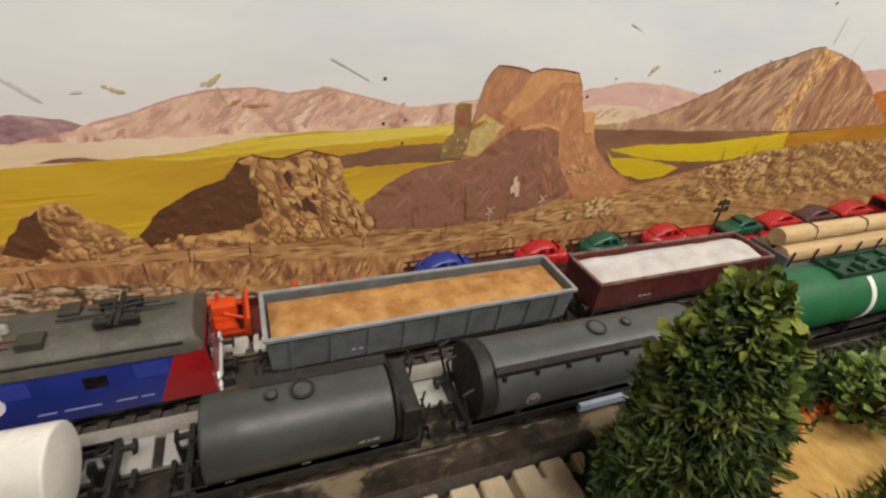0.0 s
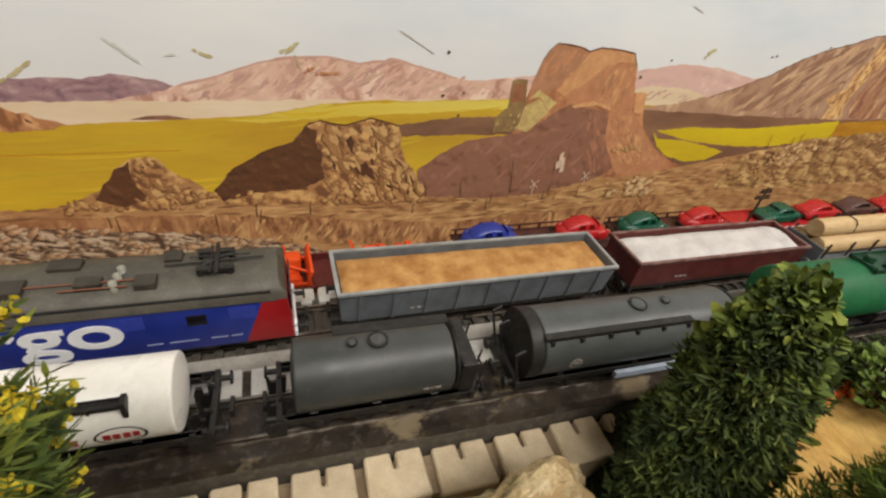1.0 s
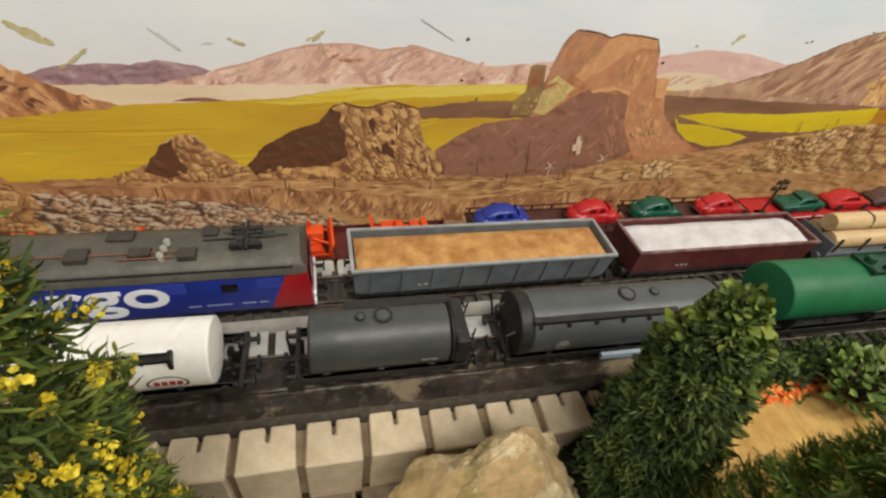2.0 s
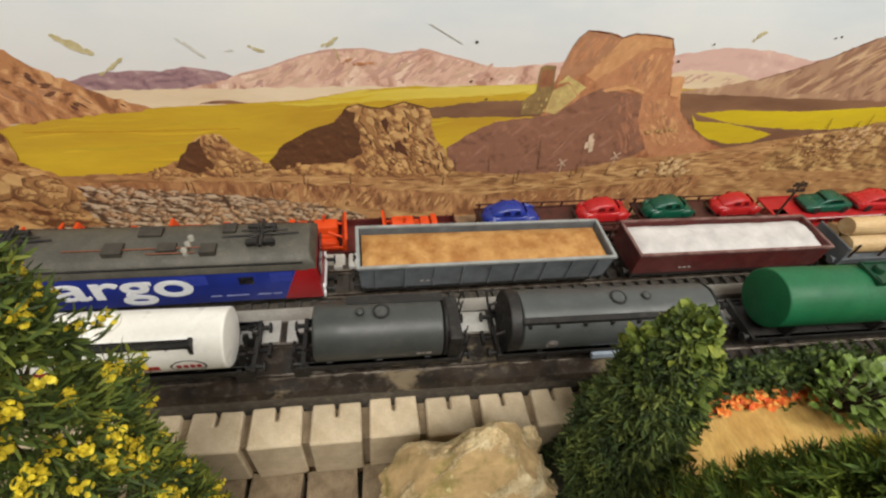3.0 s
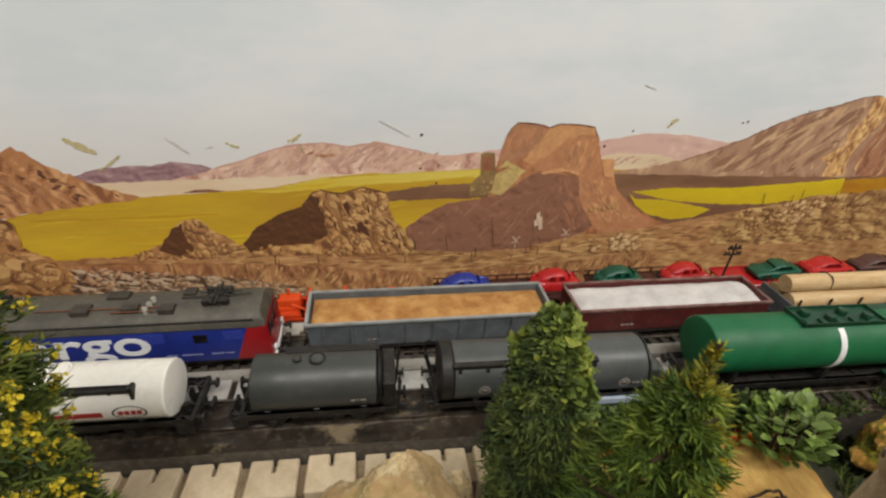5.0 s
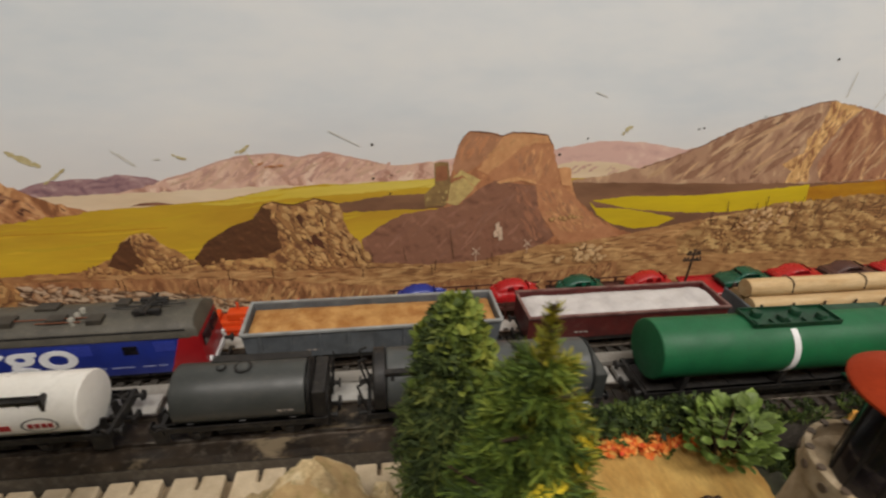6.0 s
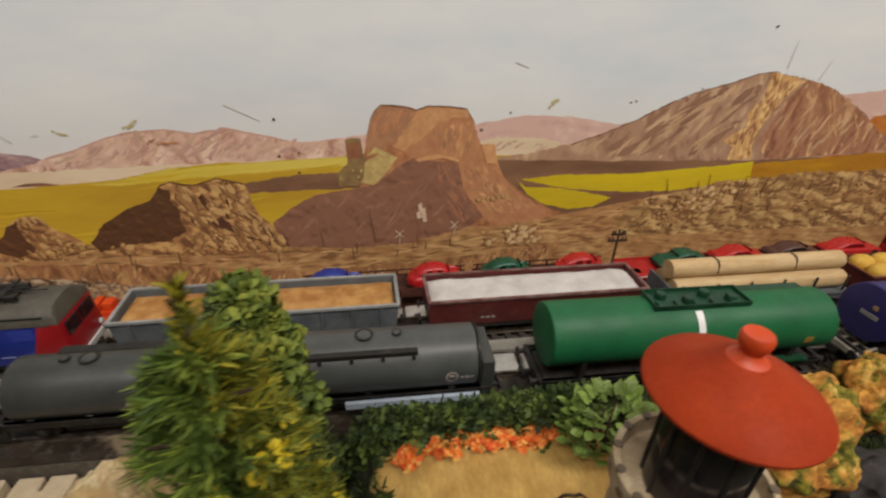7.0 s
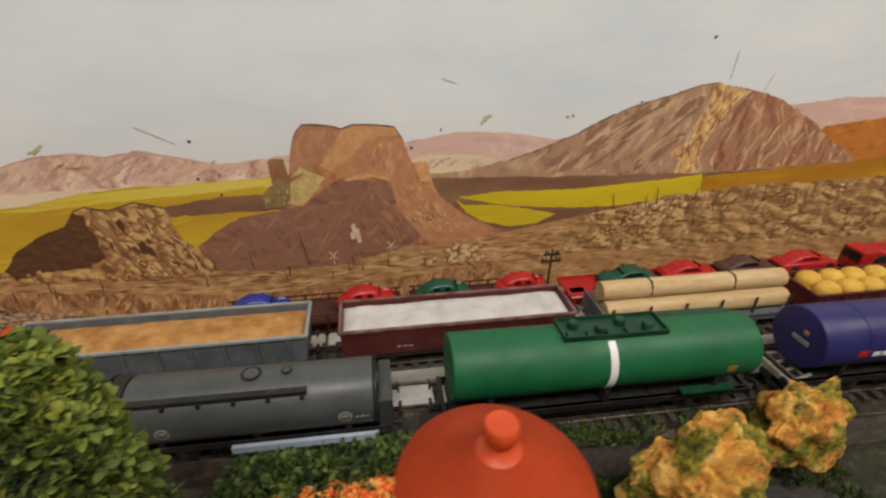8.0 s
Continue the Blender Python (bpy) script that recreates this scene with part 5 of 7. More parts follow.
    for k in range(3):
        bm = turned([(0, 2.8), (0.9, 2.6), (1.4, 2.0), (0.8, 1.6), (1.4, 1.0), (0.8, 0.5), (1.3, 0), (1.3, -1.6), (0, -1.6)], 14)
        bmesh.ops.translate(bm, vec=(20 + k * 0.6, -8.5 + k * 4.0, top), verts=bm.verts)
        part("pale_insulator", bm, M_PALEGREY, lo, "pale ribbed roof insulator", smooth=True)
    bm = R((-30, -6, top + 0.6), (32, -6, top + 0.6), 0.35, seg=6)
    rod(bm, (4, -9, top + 0.4), (24, -9, top + 0.4), 0.35, seg=6)
    part("roof_line", bm, paint("copper_wire", lin(130, 84, 62), None, 3, metal=0.6, rough=0.5), lo)
    for s in (-1, 1):
        y = s * (hw + 0.25)
        for x in (-66, 44):
            part("side_window", B(x - 3.4, x + 3.4, min(y, y - s * 0.6), max(y, y - s * 0.6) + 0.02, z0 + 13, z0 + 18.2, bevel=0.2), M_GLASS, lo)
        for x in (22, 60):
            part("side_grille", B(x - 5, x + 5, min(y, y - s * 0.5), max(y, y - s * 0.5), z0 + 14, z0 + 20), paint("blue_grille", lin(52, 66, 160), lin(36, 50, 136), 2, stretch=(1, 1, 3)), lo)
        for k, wbar in enumerate((5, 7, 3, 6, 4)):
            part("printed_bar", B(26 + k * 7.2 - 0, 26 + k * 7.2 + wbar, min(y, y - s * 0.4), max(y, y - s * 0.4), z0 + 5.0, z0 + 5.5), paint("faint_print", lin(140, 146, 180), None, 5), lo)
    for s in (-1, 1):  # cab windscreens, lamps, buffer beam
        x = s * h * 0.985
        for y0, y1 in ((-11.4, -0.8), (0.8, 11.4)):
            part("windscreen", B(min(x, x + s * 0.7), max(x, x + s * 0.7), y0, y1, z0 + 13.5, z0 + 21, bevel=0.2), M_GLASS, lo)
        for y in (-11, 11):
            bm = R((s * h, y, z0 + 5), (s * (h + 1.0), y, z0 + 5), 1.6, seg=14)
            part("headlight", bm, M_LETTER, lo)
        part("bumper", B(min(s * h, s * (h + 1.2)), max(s * h, s * (h + 1.2)), -13.4, 13.4, z0 - 1, z0 + 2.4, bevel=0.4), M_LETTER, lo, "dirty pale buffer beam")
    buffers(lo, h + 0.5, z0 + 1.6)
    for bx in (-46, 46):
        bm = bmesh.new()
        for y in (-11.5, 11.5):
            box(bm, bx - 22, bx + 22, y - 1, y + 1, 3.0, 6.4, bevel=0.3)
            for dx in (-14, 0, 14):
                box(bm, bx + dx - 2.2, bx + dx + 2.2, y - 1.8, y + 1.8, 3.4, 7.4, bevel=0.3)
        part("bogie_frame", bm, M_BLACK, lo)
        for dx in (-14, 14):
            wheelset(lo, bx + dx, 6.0)
    part("underframe", B(-20, 20, -11, 11, 2.6, 6.5, bevel=0.5), M_BLACK, lo)
    for s, yy in ((1, -hw - 0.22), (-1, hw + 0.22)):
        m_ = at_mm(-52 if s > 0 else 20, yy, z0 + 7.6, 90, 0, 0 if s > 0 else 180)
        lettering("cargo", 22.5, M_LETTER, lo, m_, "cargo_lettering", bold=0.4, squeeze=1.44)
    return lo


locomotive()


# ---- open wagons of the moving train, standing ----
def heap(x0, x1, y0, y1, z, lift, seed, waves=0.0, nx=60, ny=18):
    def hgt(x, y):
        fx = min(1, (x - x0) / 5, (x1 - x) / 5)
        fy = min(1, (y - y0) / 6, (y1 - y) / 6)
        e = max(0, fx) ** 0.6 * max(0, fy) ** 0.6
        return z + lift * e * (0.8 + 0.35 * nz(x, y, 9, seed) + 0.15 * nz(x, y, 3, seed)) + waves * e * math.cos(x * 2 * math.pi / 26)
    return rough_sheet(x0, x1, y0, y1, nx, ny, hgt)


def open_wagon(name, label, x0, x1, body_m, load_m, load_name, load_label, top=26, low=9, flare=1.4, ribs=9, hw=12.9, waves=0.0, lift=3.0, seed=1, rim_m=None):
    mid, half = (x0 + x1) / 2, (x1 - x0) / 2
    w = on_track(name, label, mid, main_y, TURN_M, 0, "open wagon", "wagons of the middle train")
    t = 1.1
    bm = bmesh.new()

    def shell(z, d):
        f = flare * (z - low) / (top - low) - d
        return [(-half - f, -hw - f), (half + f, -hw - f), (half + f, hw + f), (-half - f, hw + f)]
    rings = [[bm.verts.new((x, y, z)) for x, y in shell(z, d)] for z, d in ((low, 0), (top, 0), (top, t), (low + 1.5, t))]
    for a, b in zip(rings, rings[1:]):
        for k in range(4):
            bm.faces.new((a[k], a[(k + 1) % 4], b[(k + 1) % 4], b[k]))
    bm.faces.new(rings[0])
    bm.faces.new(rings[-1])
    bmesh.ops.recalc_face_normals(bm, faces=bm.faces)
    part("body", bm, body_m, w)
    bm = bmesh.new()
    f = flare
    for s in (-1, 1):
        box(bm, -half - f - 0.5, half + f + 0.5, s * (hw + f) - 0.8, s * (hw + f) + 0.8, top - 0.6, top + 0.7)
        box(bm, s * (half + f) - 0.8, s * (half + f) + 0.8, -hw - f, hw + f, top - 0.6, top + 0.69)
    part("rim", bm, rim_m or body_m, w)
    for k in range(ribs):
        x = -half + 2 * half * (k + 0.5) / ribs
        for s in (-1, 1):
            bm = extruded([(s * hw, low + 0.5), (s * (hw + 1.0), low + 0.5), (s * (hw + f + 0.7), top - 0.5), (s * (hw + f - 0.2), top - 0.5)], x - 0.6, x + 0.6)
            part("rib", bm, body_m, w)
    part(load_name, heap(-half + 0.6, half - 0.6, -hw + 0.6, hw - 0.6, top - 3.4, lift, seed, waves), load_m, w, load_label, smooth=True)
    chassis(w, half - 1, (-half * 0.6, half * 0.6), 6.0)
    for k in range(3):
        part("printed_bar", B(-half * 0.55 + k * 3, -half * 0.55 + k * 3 + 1.8, -hw - 0.75, -hw - 0.3, low + 4, low + 4.7), M_DULLPRINT, w)
    return w


open_wagon("sand_wagon", "blue-grey open wagon heaped with orange sand", 84, 217, M_HOPGREY, M_LOAD_O, "sand_load", "orange sand", seed=2, rim_m=paint("pale_grey_rim", lin(148, 150, 148), lin(126, 127, 124), 10, rough=0.5))
open_wagon("gravel_wagon", "oxide red open wagon full of white gravel", 235, 358, M_MAROON, M_LOAD_W, "gravel_load", "white gravel", seed=5, flare=0.6, ribs=0, top=25, lift=4.6, rim_m=M_DUSTRIM)
open_wagon("sulphur_wagon", "pale grey open wagon with a wavy yellow load", 854, 946, M_PALEGREY, M_LOAD_Y, "sulphur_load", "yellow powder in waves", seed=7, waves=1.1, flare=0.6, ribs=5, top=22, lift=4.4)
open_wagon("earth_wagon", "oxide red open wagon full of light brown earth", 960, 1054, M_MAROON, M_LOAD_B, "earth_load", "light brown earth", seed=11, flare=0.6, ribs=0, top=21, lift=4.6)


def flat_wagon(name, label, x0, x1, deck=8.4, frame_m=None):
    frame_m = frame_m or M_MAROON
    mid, half = (x0 + x1) / 2, (x1 - x0) / 2
    w = on_track(name, label, mid, main_y, TURN_M, 0, "flat wagon", "wagons of the middle train")
    part("deck", B(-half, half, -13.4, 13.4, deck - 1.8, deck, bevel=0.3), frame_m, w)
    chassis(w, half - 1, (-half * 0.62, half * 0.62), deck - 5.4, frame_m)
    return w, half


def log_wagon(x0, x1, rows, stakes, r=5.6, seed=1, deck=8.4, frame_m=None, label="oxide red stake wagon stacked with pale peeled logs"):
    frame_m = frame_m or M_MAROON
    w, half = flat_wagon("log_wagon", label, x0, x1, deck, frame_m)
    rr = random.Random(seed)
    for k in range(stakes):
        x = -half + 6 + (2 * half - 12) * k / (stakes - 1)
        for s in (-1, 1):
            part("stake", B(x - 0.6, x + 0.6, s * (2 * r + 0.5 if r > 5 else 13.0) - 0.5, s * (2 * r + 0.5 if r > 5 else 13.0) + 0.5, deck - 2, deck + 1.9 * r, bevel=0.2), M_TIMBER, w)
    part("headboard", B(-half, -half + 1.5, -12.8, 12.8, deck - 0.4, deck + 8), frame_m, w)
    base = None
    for lvl, n in enumerate(rows):
        for k in range(n):
            y = (k - (n - 1) / 2) * (2 * r + 0.1)
            z = deck + r + lvl * r * 1.72
            a, b = -half + 2 + rr.uniform(0, 2), half - 3 - rr.uniform(0, 2)
            prof = [(0, 0), (r * 0.96, 0.0), (r, 0.5)] + [(r * (1 + 0.012 * math.sin(9 * f)), (b - a) * f) for f in (0.2, 0.4, 0.6, 0.8)] + [(r, b - a - 0.5), (r * 0.96, b - a), (0, b - a)]
            bm = turned(prof, 18, "X")
            bmesh.ops.translate(bm, vec=(a, y, z), verts=bm.verts)
            part("log", bm, M_LOG, w, smooth=True)
    for x in (-half * 0.5, half * 0.35):
        n = rows[-1]
        ytop = ((n - 1) / 2) * 2 * r + r
        ztop = deck + r + (len(rows) - 1) * r * 1.72
        pts = [(-ytop - 0.2, ztop - 1.5)] + [(-ytop * 0.86, ztop + r * 0.72), (-ytop * 0.55, ztop + r + 0.25), (ytop * 0.55, ztop + r + 0.25), (ytop * 0.86, ztop + r * 0.72), (ytop + 0.2, ztop - 1.5)]
        bm = bmesh.new()
        for (y0, z0_), (y1, z1_) in zip(pts, pts[1:]):
            rod(bm, (x, y0, z0_), (x, y1, z1_), 0.4, seg=6)
        part("tie_wire", bm, M_TIMBER, w)
    return w


log_wagon(1070, 1194, (2, 1), 6, 5.7, seed=3, deck=12.6)
log_wagon(376, 500, (2, 1), 6, 5.7, seed=6, deck=12.6, frame_m=M_HOPGREY, label="blue-grey stake wagon stacked with pale peeled logs")
log_wagon(602, 690, (4, 3), 8, 3.9, seed=4, deck=10)

# low-sided wagon with yellow balls
w = open_wagon("ball_wagon", "dark red open wagon filled with yellow foam balls", 512, 588, M_MAROON, M_BALE, "padding", "yellow padding under the balls", top=21, low=8, flare=0.4, ribs=6, lift=0.6, seed=9)
for k in range(4):
    for j in range(2):
        bm = bmesh.new()
        ball(bm, (-25 + k * 16.6 + pr.uniform(-1, 1), -6 + 12 * j, 20.0), 7.4, 3, (1.08, 0.9, 0.75))
        part("ball", bm, M_BALE, w, smooth=True)

w, half = flat_wagon("block_wagon", "flat wagon stacked with white blocks", 702, 840)
for k in range(5):
    part("white_block", B(-half + 4 + k * 27, -half + 28 + k * 27, -12, 12, 8.4, 20, bevel=0.8), M_WHITEBLOCK, w)

# ---- rear track: bulldozer wagons and car carriers ----
RZ = LOW


def bulldozer(parent_x, y, z, flip=1, turn=0.0):
    d = thing("toy_bulldozer", "bright orange plastic bulldozer on a low wagon", "bulldozer", (parent_x, y, z), turn + (0 if flip > 0 else 180), "orange bulldozers")
    for s in (-7.2, 7.2):
        n = 10
        outline = [(-13 + 3.2 * math.cos(a), 3.6 + 3.4 * math.sin(a)) for a in [math.pi / 2 + math.pi * k / n for k in range(n + 1)]] + [(11 + 3.2 * math.cos(a), 3.6 + 3.4 * math.sin(a)) for a in [-math.pi / 2 + math.pi * k / n for k in range(n + 1)]]
        tr = part("crawler_track", soft_edges(extruded(outline, s - 2.4, s + 2.4, axis="Y"), 0.5), M_ORANGE, d, smooth=True)
        for k in range(5):
            bm = R((-12 + k * 5.8, s - 2.9, 3.4), (-12 + k * 5.8, s + 2.9, 3.4), 1.7, seg=12)
            part("roller", bm, M_ORANGE, tr)
    part("hull", B(-14, 13, -5, 5, 3.5, 10, bevel=0.8), M_ORANGE, d, smooth=True)
    part("engine_hood", B(0, 14, -4.2, 4.2, 9, 15.6, bevel=1.4), M_ORANGE, d, smooth=True)
    part("seat", B(-10, -4, -4, 4, 9, 15, bevel=1.2), M_ORANGE, d, smooth=True)
    part("rear_tank", B(-15, -11, -5.5, 5.5, 8, 15.5, bevel=1.2), M_ORANGE, d, smooth=True)
    part("exhaust", R((6, 2, 14), (6, 2, 20), 0.9, seg=10), M_ORANGE, d)
    bl = extruded([(17.5, 0.4), (19.2, 0.4), (18.0, 4), (18.0, 9), (19.6, 13.4), (18.0, 13.4), (16.4, 9), (16.4, 4)], -12.5, 12.5, axis="Y")
    part("blade", soft_edges(bl, 0.3), M_ORANGE, d, smooth=True)
    for s in (-10.4, 10.4):
        part("push_arm", B(-2, 17, s - 0.8, s + 0.8, 3, 5, bevel=0.3), M_ORANGE, d)
    part("rams", rod(R((8, -4.5, 12), (16.5, -6, 9), 0.8, seg=8), (8, 4.5, 12), (16.5, 6, 9), 0.8, seg=8), M_ORANGE, d)
    return d


def low_wagon(x0, x1):
    mid, half = (x0 + x1) / 2, (x1 - x0) / 2
    w = thing("low_side_wagon", "dark red-brown low-sided wagon carrying orange bulldozers", "wagon", (mid, 266, RZ + 5), 0, "bulldozer wagons")
    part("deck", B(-half, half, -14, 14, 9, 10.4), M_MAROON, w)
    for s in (-1, 1):
        part("side_board", B(-half, half, s * 14 - 0.6, s * 14 + 0.6, 8, 15, bevel=0.2), M_MAROON, w)
        part("end_board", B(s * half - 0.6, s * half + 0.6, -14, 14, 8, 17, bevel=0.2), M_MAROON, w)
        for k in range(6):
            x = -half + 4 + k * (2 * half - 8) / 5
            part("stanchion", B(x - 0.5, x + 0.5, s * 15 - 0.5, s * 15 + 0.5, 7, 15.2), M_MAROON, w)
    chassis(w, half - 1, (-half * 0.6, half * 0.6), 5.0)
    return mid, half


for x0, x1 in ((-128, 14), (28, 148)):
    mid, half = low_wagon(x0, x1)
bulldozer(-5, 266, RZ + 15.4, -1)
bulldozer(-55, 266, RZ + 15.4, -1)
bulldozer(-100, 266, RZ + 15.4, 1)
bulldozer(58, 266, RZ + 15.4, 1)
bulldozer(119, 266, RZ + 15.4, -1)


def loft(sections, n_top):
    """Joins cross-sections given as lists of (y, z), each at its own x."""
    bm = bmesh.new()
    rings = [[bm.verts.new((x, y, z)) for y, z in sec] for x, sec in sections]
    n = len(rings[0])
    for a, b in zip(rings, rings[1:]):
        for k in range(n):
            bm.faces.new((a[k], a[(k + 1) % n], b[(k + 1) % n], b[k]))
    bm.faces.new(rings[0])
    bm.faces.new(rings[-1][::-1])
    bmesh.ops.recalc_face_normals(bm, faces=bm.faces)
    return bm


def car_section(w, z0, z1, n=12, power=0.55):
    out = [(-w, z0)]
    for k in range(n + 1):
        a = math.pi * k / n
        c, s = math.cos(a), math.sin(a)
        out.append((-w * math.copysign(abs(c) ** power, c), z0 + 0.6 + (z1 - z0 - 0.6) * s ** power))
    out.append((w, z0))
    return out


def toy_wheels(car, xs, hw, r):
    for x in xs:
        for s in (-1, 1):
            wh = part("wheel", R((x, s * (hw - 1.6), r), (x, s * (hw + 0.1), r), r, seg=18), M_BLACK, car)
            part("rim", R((x, s * (hw - 0.2), r), (x, s * (hw + 0.3), r), r * 0.55, seg=14), M_STEEL, wh)


def beetle(x, z, material, glass, label, turn=0.0):
    c = thing("toy_beetle_car", label, "toy car", (x, 266, z), turn, "small round cars on the carrier")
    lens = [(-19, 2.5, 5.2, 4), (-17, 5.0, 7.6, 6.5), (-13, 6.8, 9.2, 7), (-8, 7.2, 9.8, 7.2), (0, 7.3, 9.2, 7.3), (8, 7.2, 9.0, 7.2), (13, 6.8, 8.2, 6.8), (17, 5.2, 6.6, 6), (19, 3, 4.6, 4)]
    part("body", loft([(q, car_section(wd, 2.0, h)) for q, wd, h, _ in lens], 0), material, c, smooth=True)
    cab = [(-14, 4.6, 9.4), (-11, 5.8, 12.2), (-6, 6.1, 14.2), (-1, 6.1, 14.8), (4, 5.9, 14.2), (7.2, 5.6, 12.2), (10, 5.2, 9.2)]
    cabin = part("cabin", loft([(q, car_section(wd, 7.0, h)) for q, wd, h in cab], 0), material, c, smooth=True)
    for s in (-1, 1):
        for a, b in ((-8.5, -2.0), (-1.0, 4.6)):
            bm = extruded([(a + 0.8, 9.8), (b - 0.2, 9.8), (b - 1.2, 13.0), (a + 1.8, 13.0)], min(s * 5.5, s * 6.15), max(s * 5.5, s * 6.15), axis="Y")
            part("side_window", bm, glass, cabin)
        for q in (-11.5, 12):
            bm = bmesh.new()
            ball(bm, (q, s * 6.4, 4.4), 4.6, 2, (1.15, 0.42, 0.95))
            part("fender", bm, material, c, smooth=True)
        bm = bmesh.new()
        ball(bm, (17.0, s * 6.0, 6.2), 1.2, 2)
        part("headlight", bm, material, c, smooth=True)
    bm = extruded([(-5, 9.9), (5, 9.9), (4.0, 12.6), (-4.0, 12.6)], 8.1, 8.9)
    part("windscreen", bm, glass, cabin)
    for q in (-19.6, 19.4):
        part("bumper", B(q - 0.5, q + 0.5, -6.6, 6.6, 2.6, 3.8, bevel=0.3), M_STEEL, c)
    toy_wheels(c, (-11.5, 12), 7.4, 3.2)
    return c


def coupe(x, z, ln, material, glass, label, turn=0.0):
    c = thing("toy_coupe_car", label, "toy car", (x, 266, z), turn, "low cars on the red carrier")
    k = ln / 48
    lens = [(-24, 6.4, 5.4), (-22, 7.8, 7.4), (-12, 8.4, 8.0), (0, 8.6, 7.6), (12, 8.4, 7.2), (20, 7.8, 6.4), (24, 6.6, 4.8)]
    part("body", loft([(q * k, car_section(wd, 2.0, h, power=0.4)) for q, wd, h in lens], 0), material, c, smooth=True)
    cab = [(-17, 5.8, 7.6), (-10, 6.4, 11.6), (-2, 6.4, 12.2), (4, 6.2, 11.6), (11, 5.8, 7.2)]
    cabin = part("cabin", loft([(q * k, car_section(wd, 6.4, h, power=0.4)) for q, wd, h in cab], 0), material, c, smooth=True)
    for s in (-1, 1):
        bm = extruded([(-11 * k, 8.4), (6 * k, 8.4), (2.5 * k, 11.0), (-8.5 * k, 11.0)], min(s * 5.9, s * 6.55), max(s * 5.9, s * 6.55), axis="Y")
        part("side_window", bm, glass, cabin)
    part("windscreen", extruded([(-5, 7.9), (5, 7.9), (4.2, 11.2), (-4.2, 11.2)], 6.6 * k, 7.5 * k), glass, cabin)
    for q in (-24, 24):
        part("bumper", B(q * k - 0.6, q * k + 0.6, -7.4, 7.4, 2.4, 4.0, bevel=0.3), M_STEEL, c)
    toy_wheels(c, (-15 * k, 15 * k), 8.6, 3.0)
    return c


def carrier(x0, x1, material, label, deck_z, stripe=None, posts=True):
    mid, half = (x0 + x1) / 2, (x1 - x0) / 2
    w = thing("car_carrier_wagon", label, "wagon", (mid, 266, RZ + 5), 0, "car carriers on the rear track")
    part("deck", B(-half, half, -13, 13, deck_z - 1.2, deck_z), material, w)
    part("lower_frame", B(-half + 2, half - 2, -10, 10, 8, 10), material, w)
    for k in range(8):
        x = -half + 3 + k * (2 * half - 6) / 7
        for s in (-12, 12):
            part("post", B(x - 0.6, x + 0.6, s - 0.6, s + 0.6, 8, deck_z + (4.5 if posts else 1)), material, w)
    for s in (-12, 12):
        part("side_rail", B(-half, half, s - 0.4, s + 0.4, deck_z + 0.2, deck_z + 1.2) if not posts else box(B(-half, half, s - 0.4, s + 0.4, deck_z + 4.0, deck_z + 4.8), -half, half, s - 0.4, s + 0.4, deck_z + 0.2, deck_z + 1.0), material, w)
        if stripe:
            part("stripe", B(-half, half, s - 0.9 if s < 0 else s + 0.45, s - 0.45 if s < 0 else s + 0.9, deck_z - 1.0, deck_z + 0.2), stripe, w, "white stripe")
            for k in range(9):
                x = -half + 8 + k * (2 * half - 16) / 8
                part("deck_plate", B(x - 5, x + 5, -7, -1.5, deck_z, deck_z + 0.3), stripe, w)
    chassis(w, half - 1, (-half * 0.75, half * 0.75), 5.0)
    return w


CAR_Z = -1.0
M_CARRIER = paint("dark_brown_carrier", lin(76, 40, 31), lin(56, 31, 25), 8, rough=0.55)
M_CARRIER_R = paint("red_carrier", lin(171, 31, 34), lin(153, 25, 29), 8, rough=0.45)
carrier(162, 272, M_CARRIER, "dark brown two-deck car carrier wagon with thin rails", CAR_Z - RZ - 5)
carrier(278, 376, M_CARRIER, "dark brown two-deck car carrier wagon with thin rails", CAR_Z - RZ - 5)
beetle(183, CAR_Z, M_CARBLUE, M_CARBLUE_W, "small round blue plastic car")
beetle(249, CAR_Z, M_CARRED, M_CARRED_W, "small round red plastic car")
beetle(299, CAR_Z, M_CARGREEN, M_CARGREEN_W, "small round dark green plastic car")
beetle(354, CAR_Z, M_CARRED, M_CARRED_W, "small round red plastic car")
carrier(386, 612, M_CARRIER_R, "bright red car carrier wagon with white deck plates", CAR_Z - RZ - 5, M_LETTER, posts=False)
coupe(433, CAR_Z, 40, M_CARGREEN, M_CARGREEN_W, "low dark green plastic car", 180)
coupe(482, CAR_Z, 44, M_CARRED, M_CARRED_W, "low red plastic car")
coupe(531, CAR_Z, 46, M_CARBROWN, M_CARBROWN_W, "low dark brown plastic car")
coupe(584, CAR_Z, 50, M_CARRED, M_CARRED_W, "low red plastic car")
# red lorry at the far end
lorry = thing("toy_lorry", "red plastic lorry with a round tank", "toy lorry", (650, 266, CAR_Z - 12), 0)
part("cab", soft_edges(B(-22, -6, -9, 9, 6, 24), 1.5), M_CARRED, lorry, smooth=True)
part("windscreen", B(-22.6, -21.6, -7, 7, 15, 22), M_GLASS, lorry)
part("bed", B(-6, 60, -10, 10, 6, 10, bevel=0.6), M_CARRED, lorry)
part("load_box", soft_edges(B(-3, 60, -9.6, 9.6, 10, 22), 1.2), M_CARRED, lorry, smooth=True)
part("spare_wheel", R((-5, -10.4, 16), (-5, -8, 16), 5, seg=20), M_BLACK, lorry)
toy_wheels(lorry, (-14, 20, 44), 9, 5)
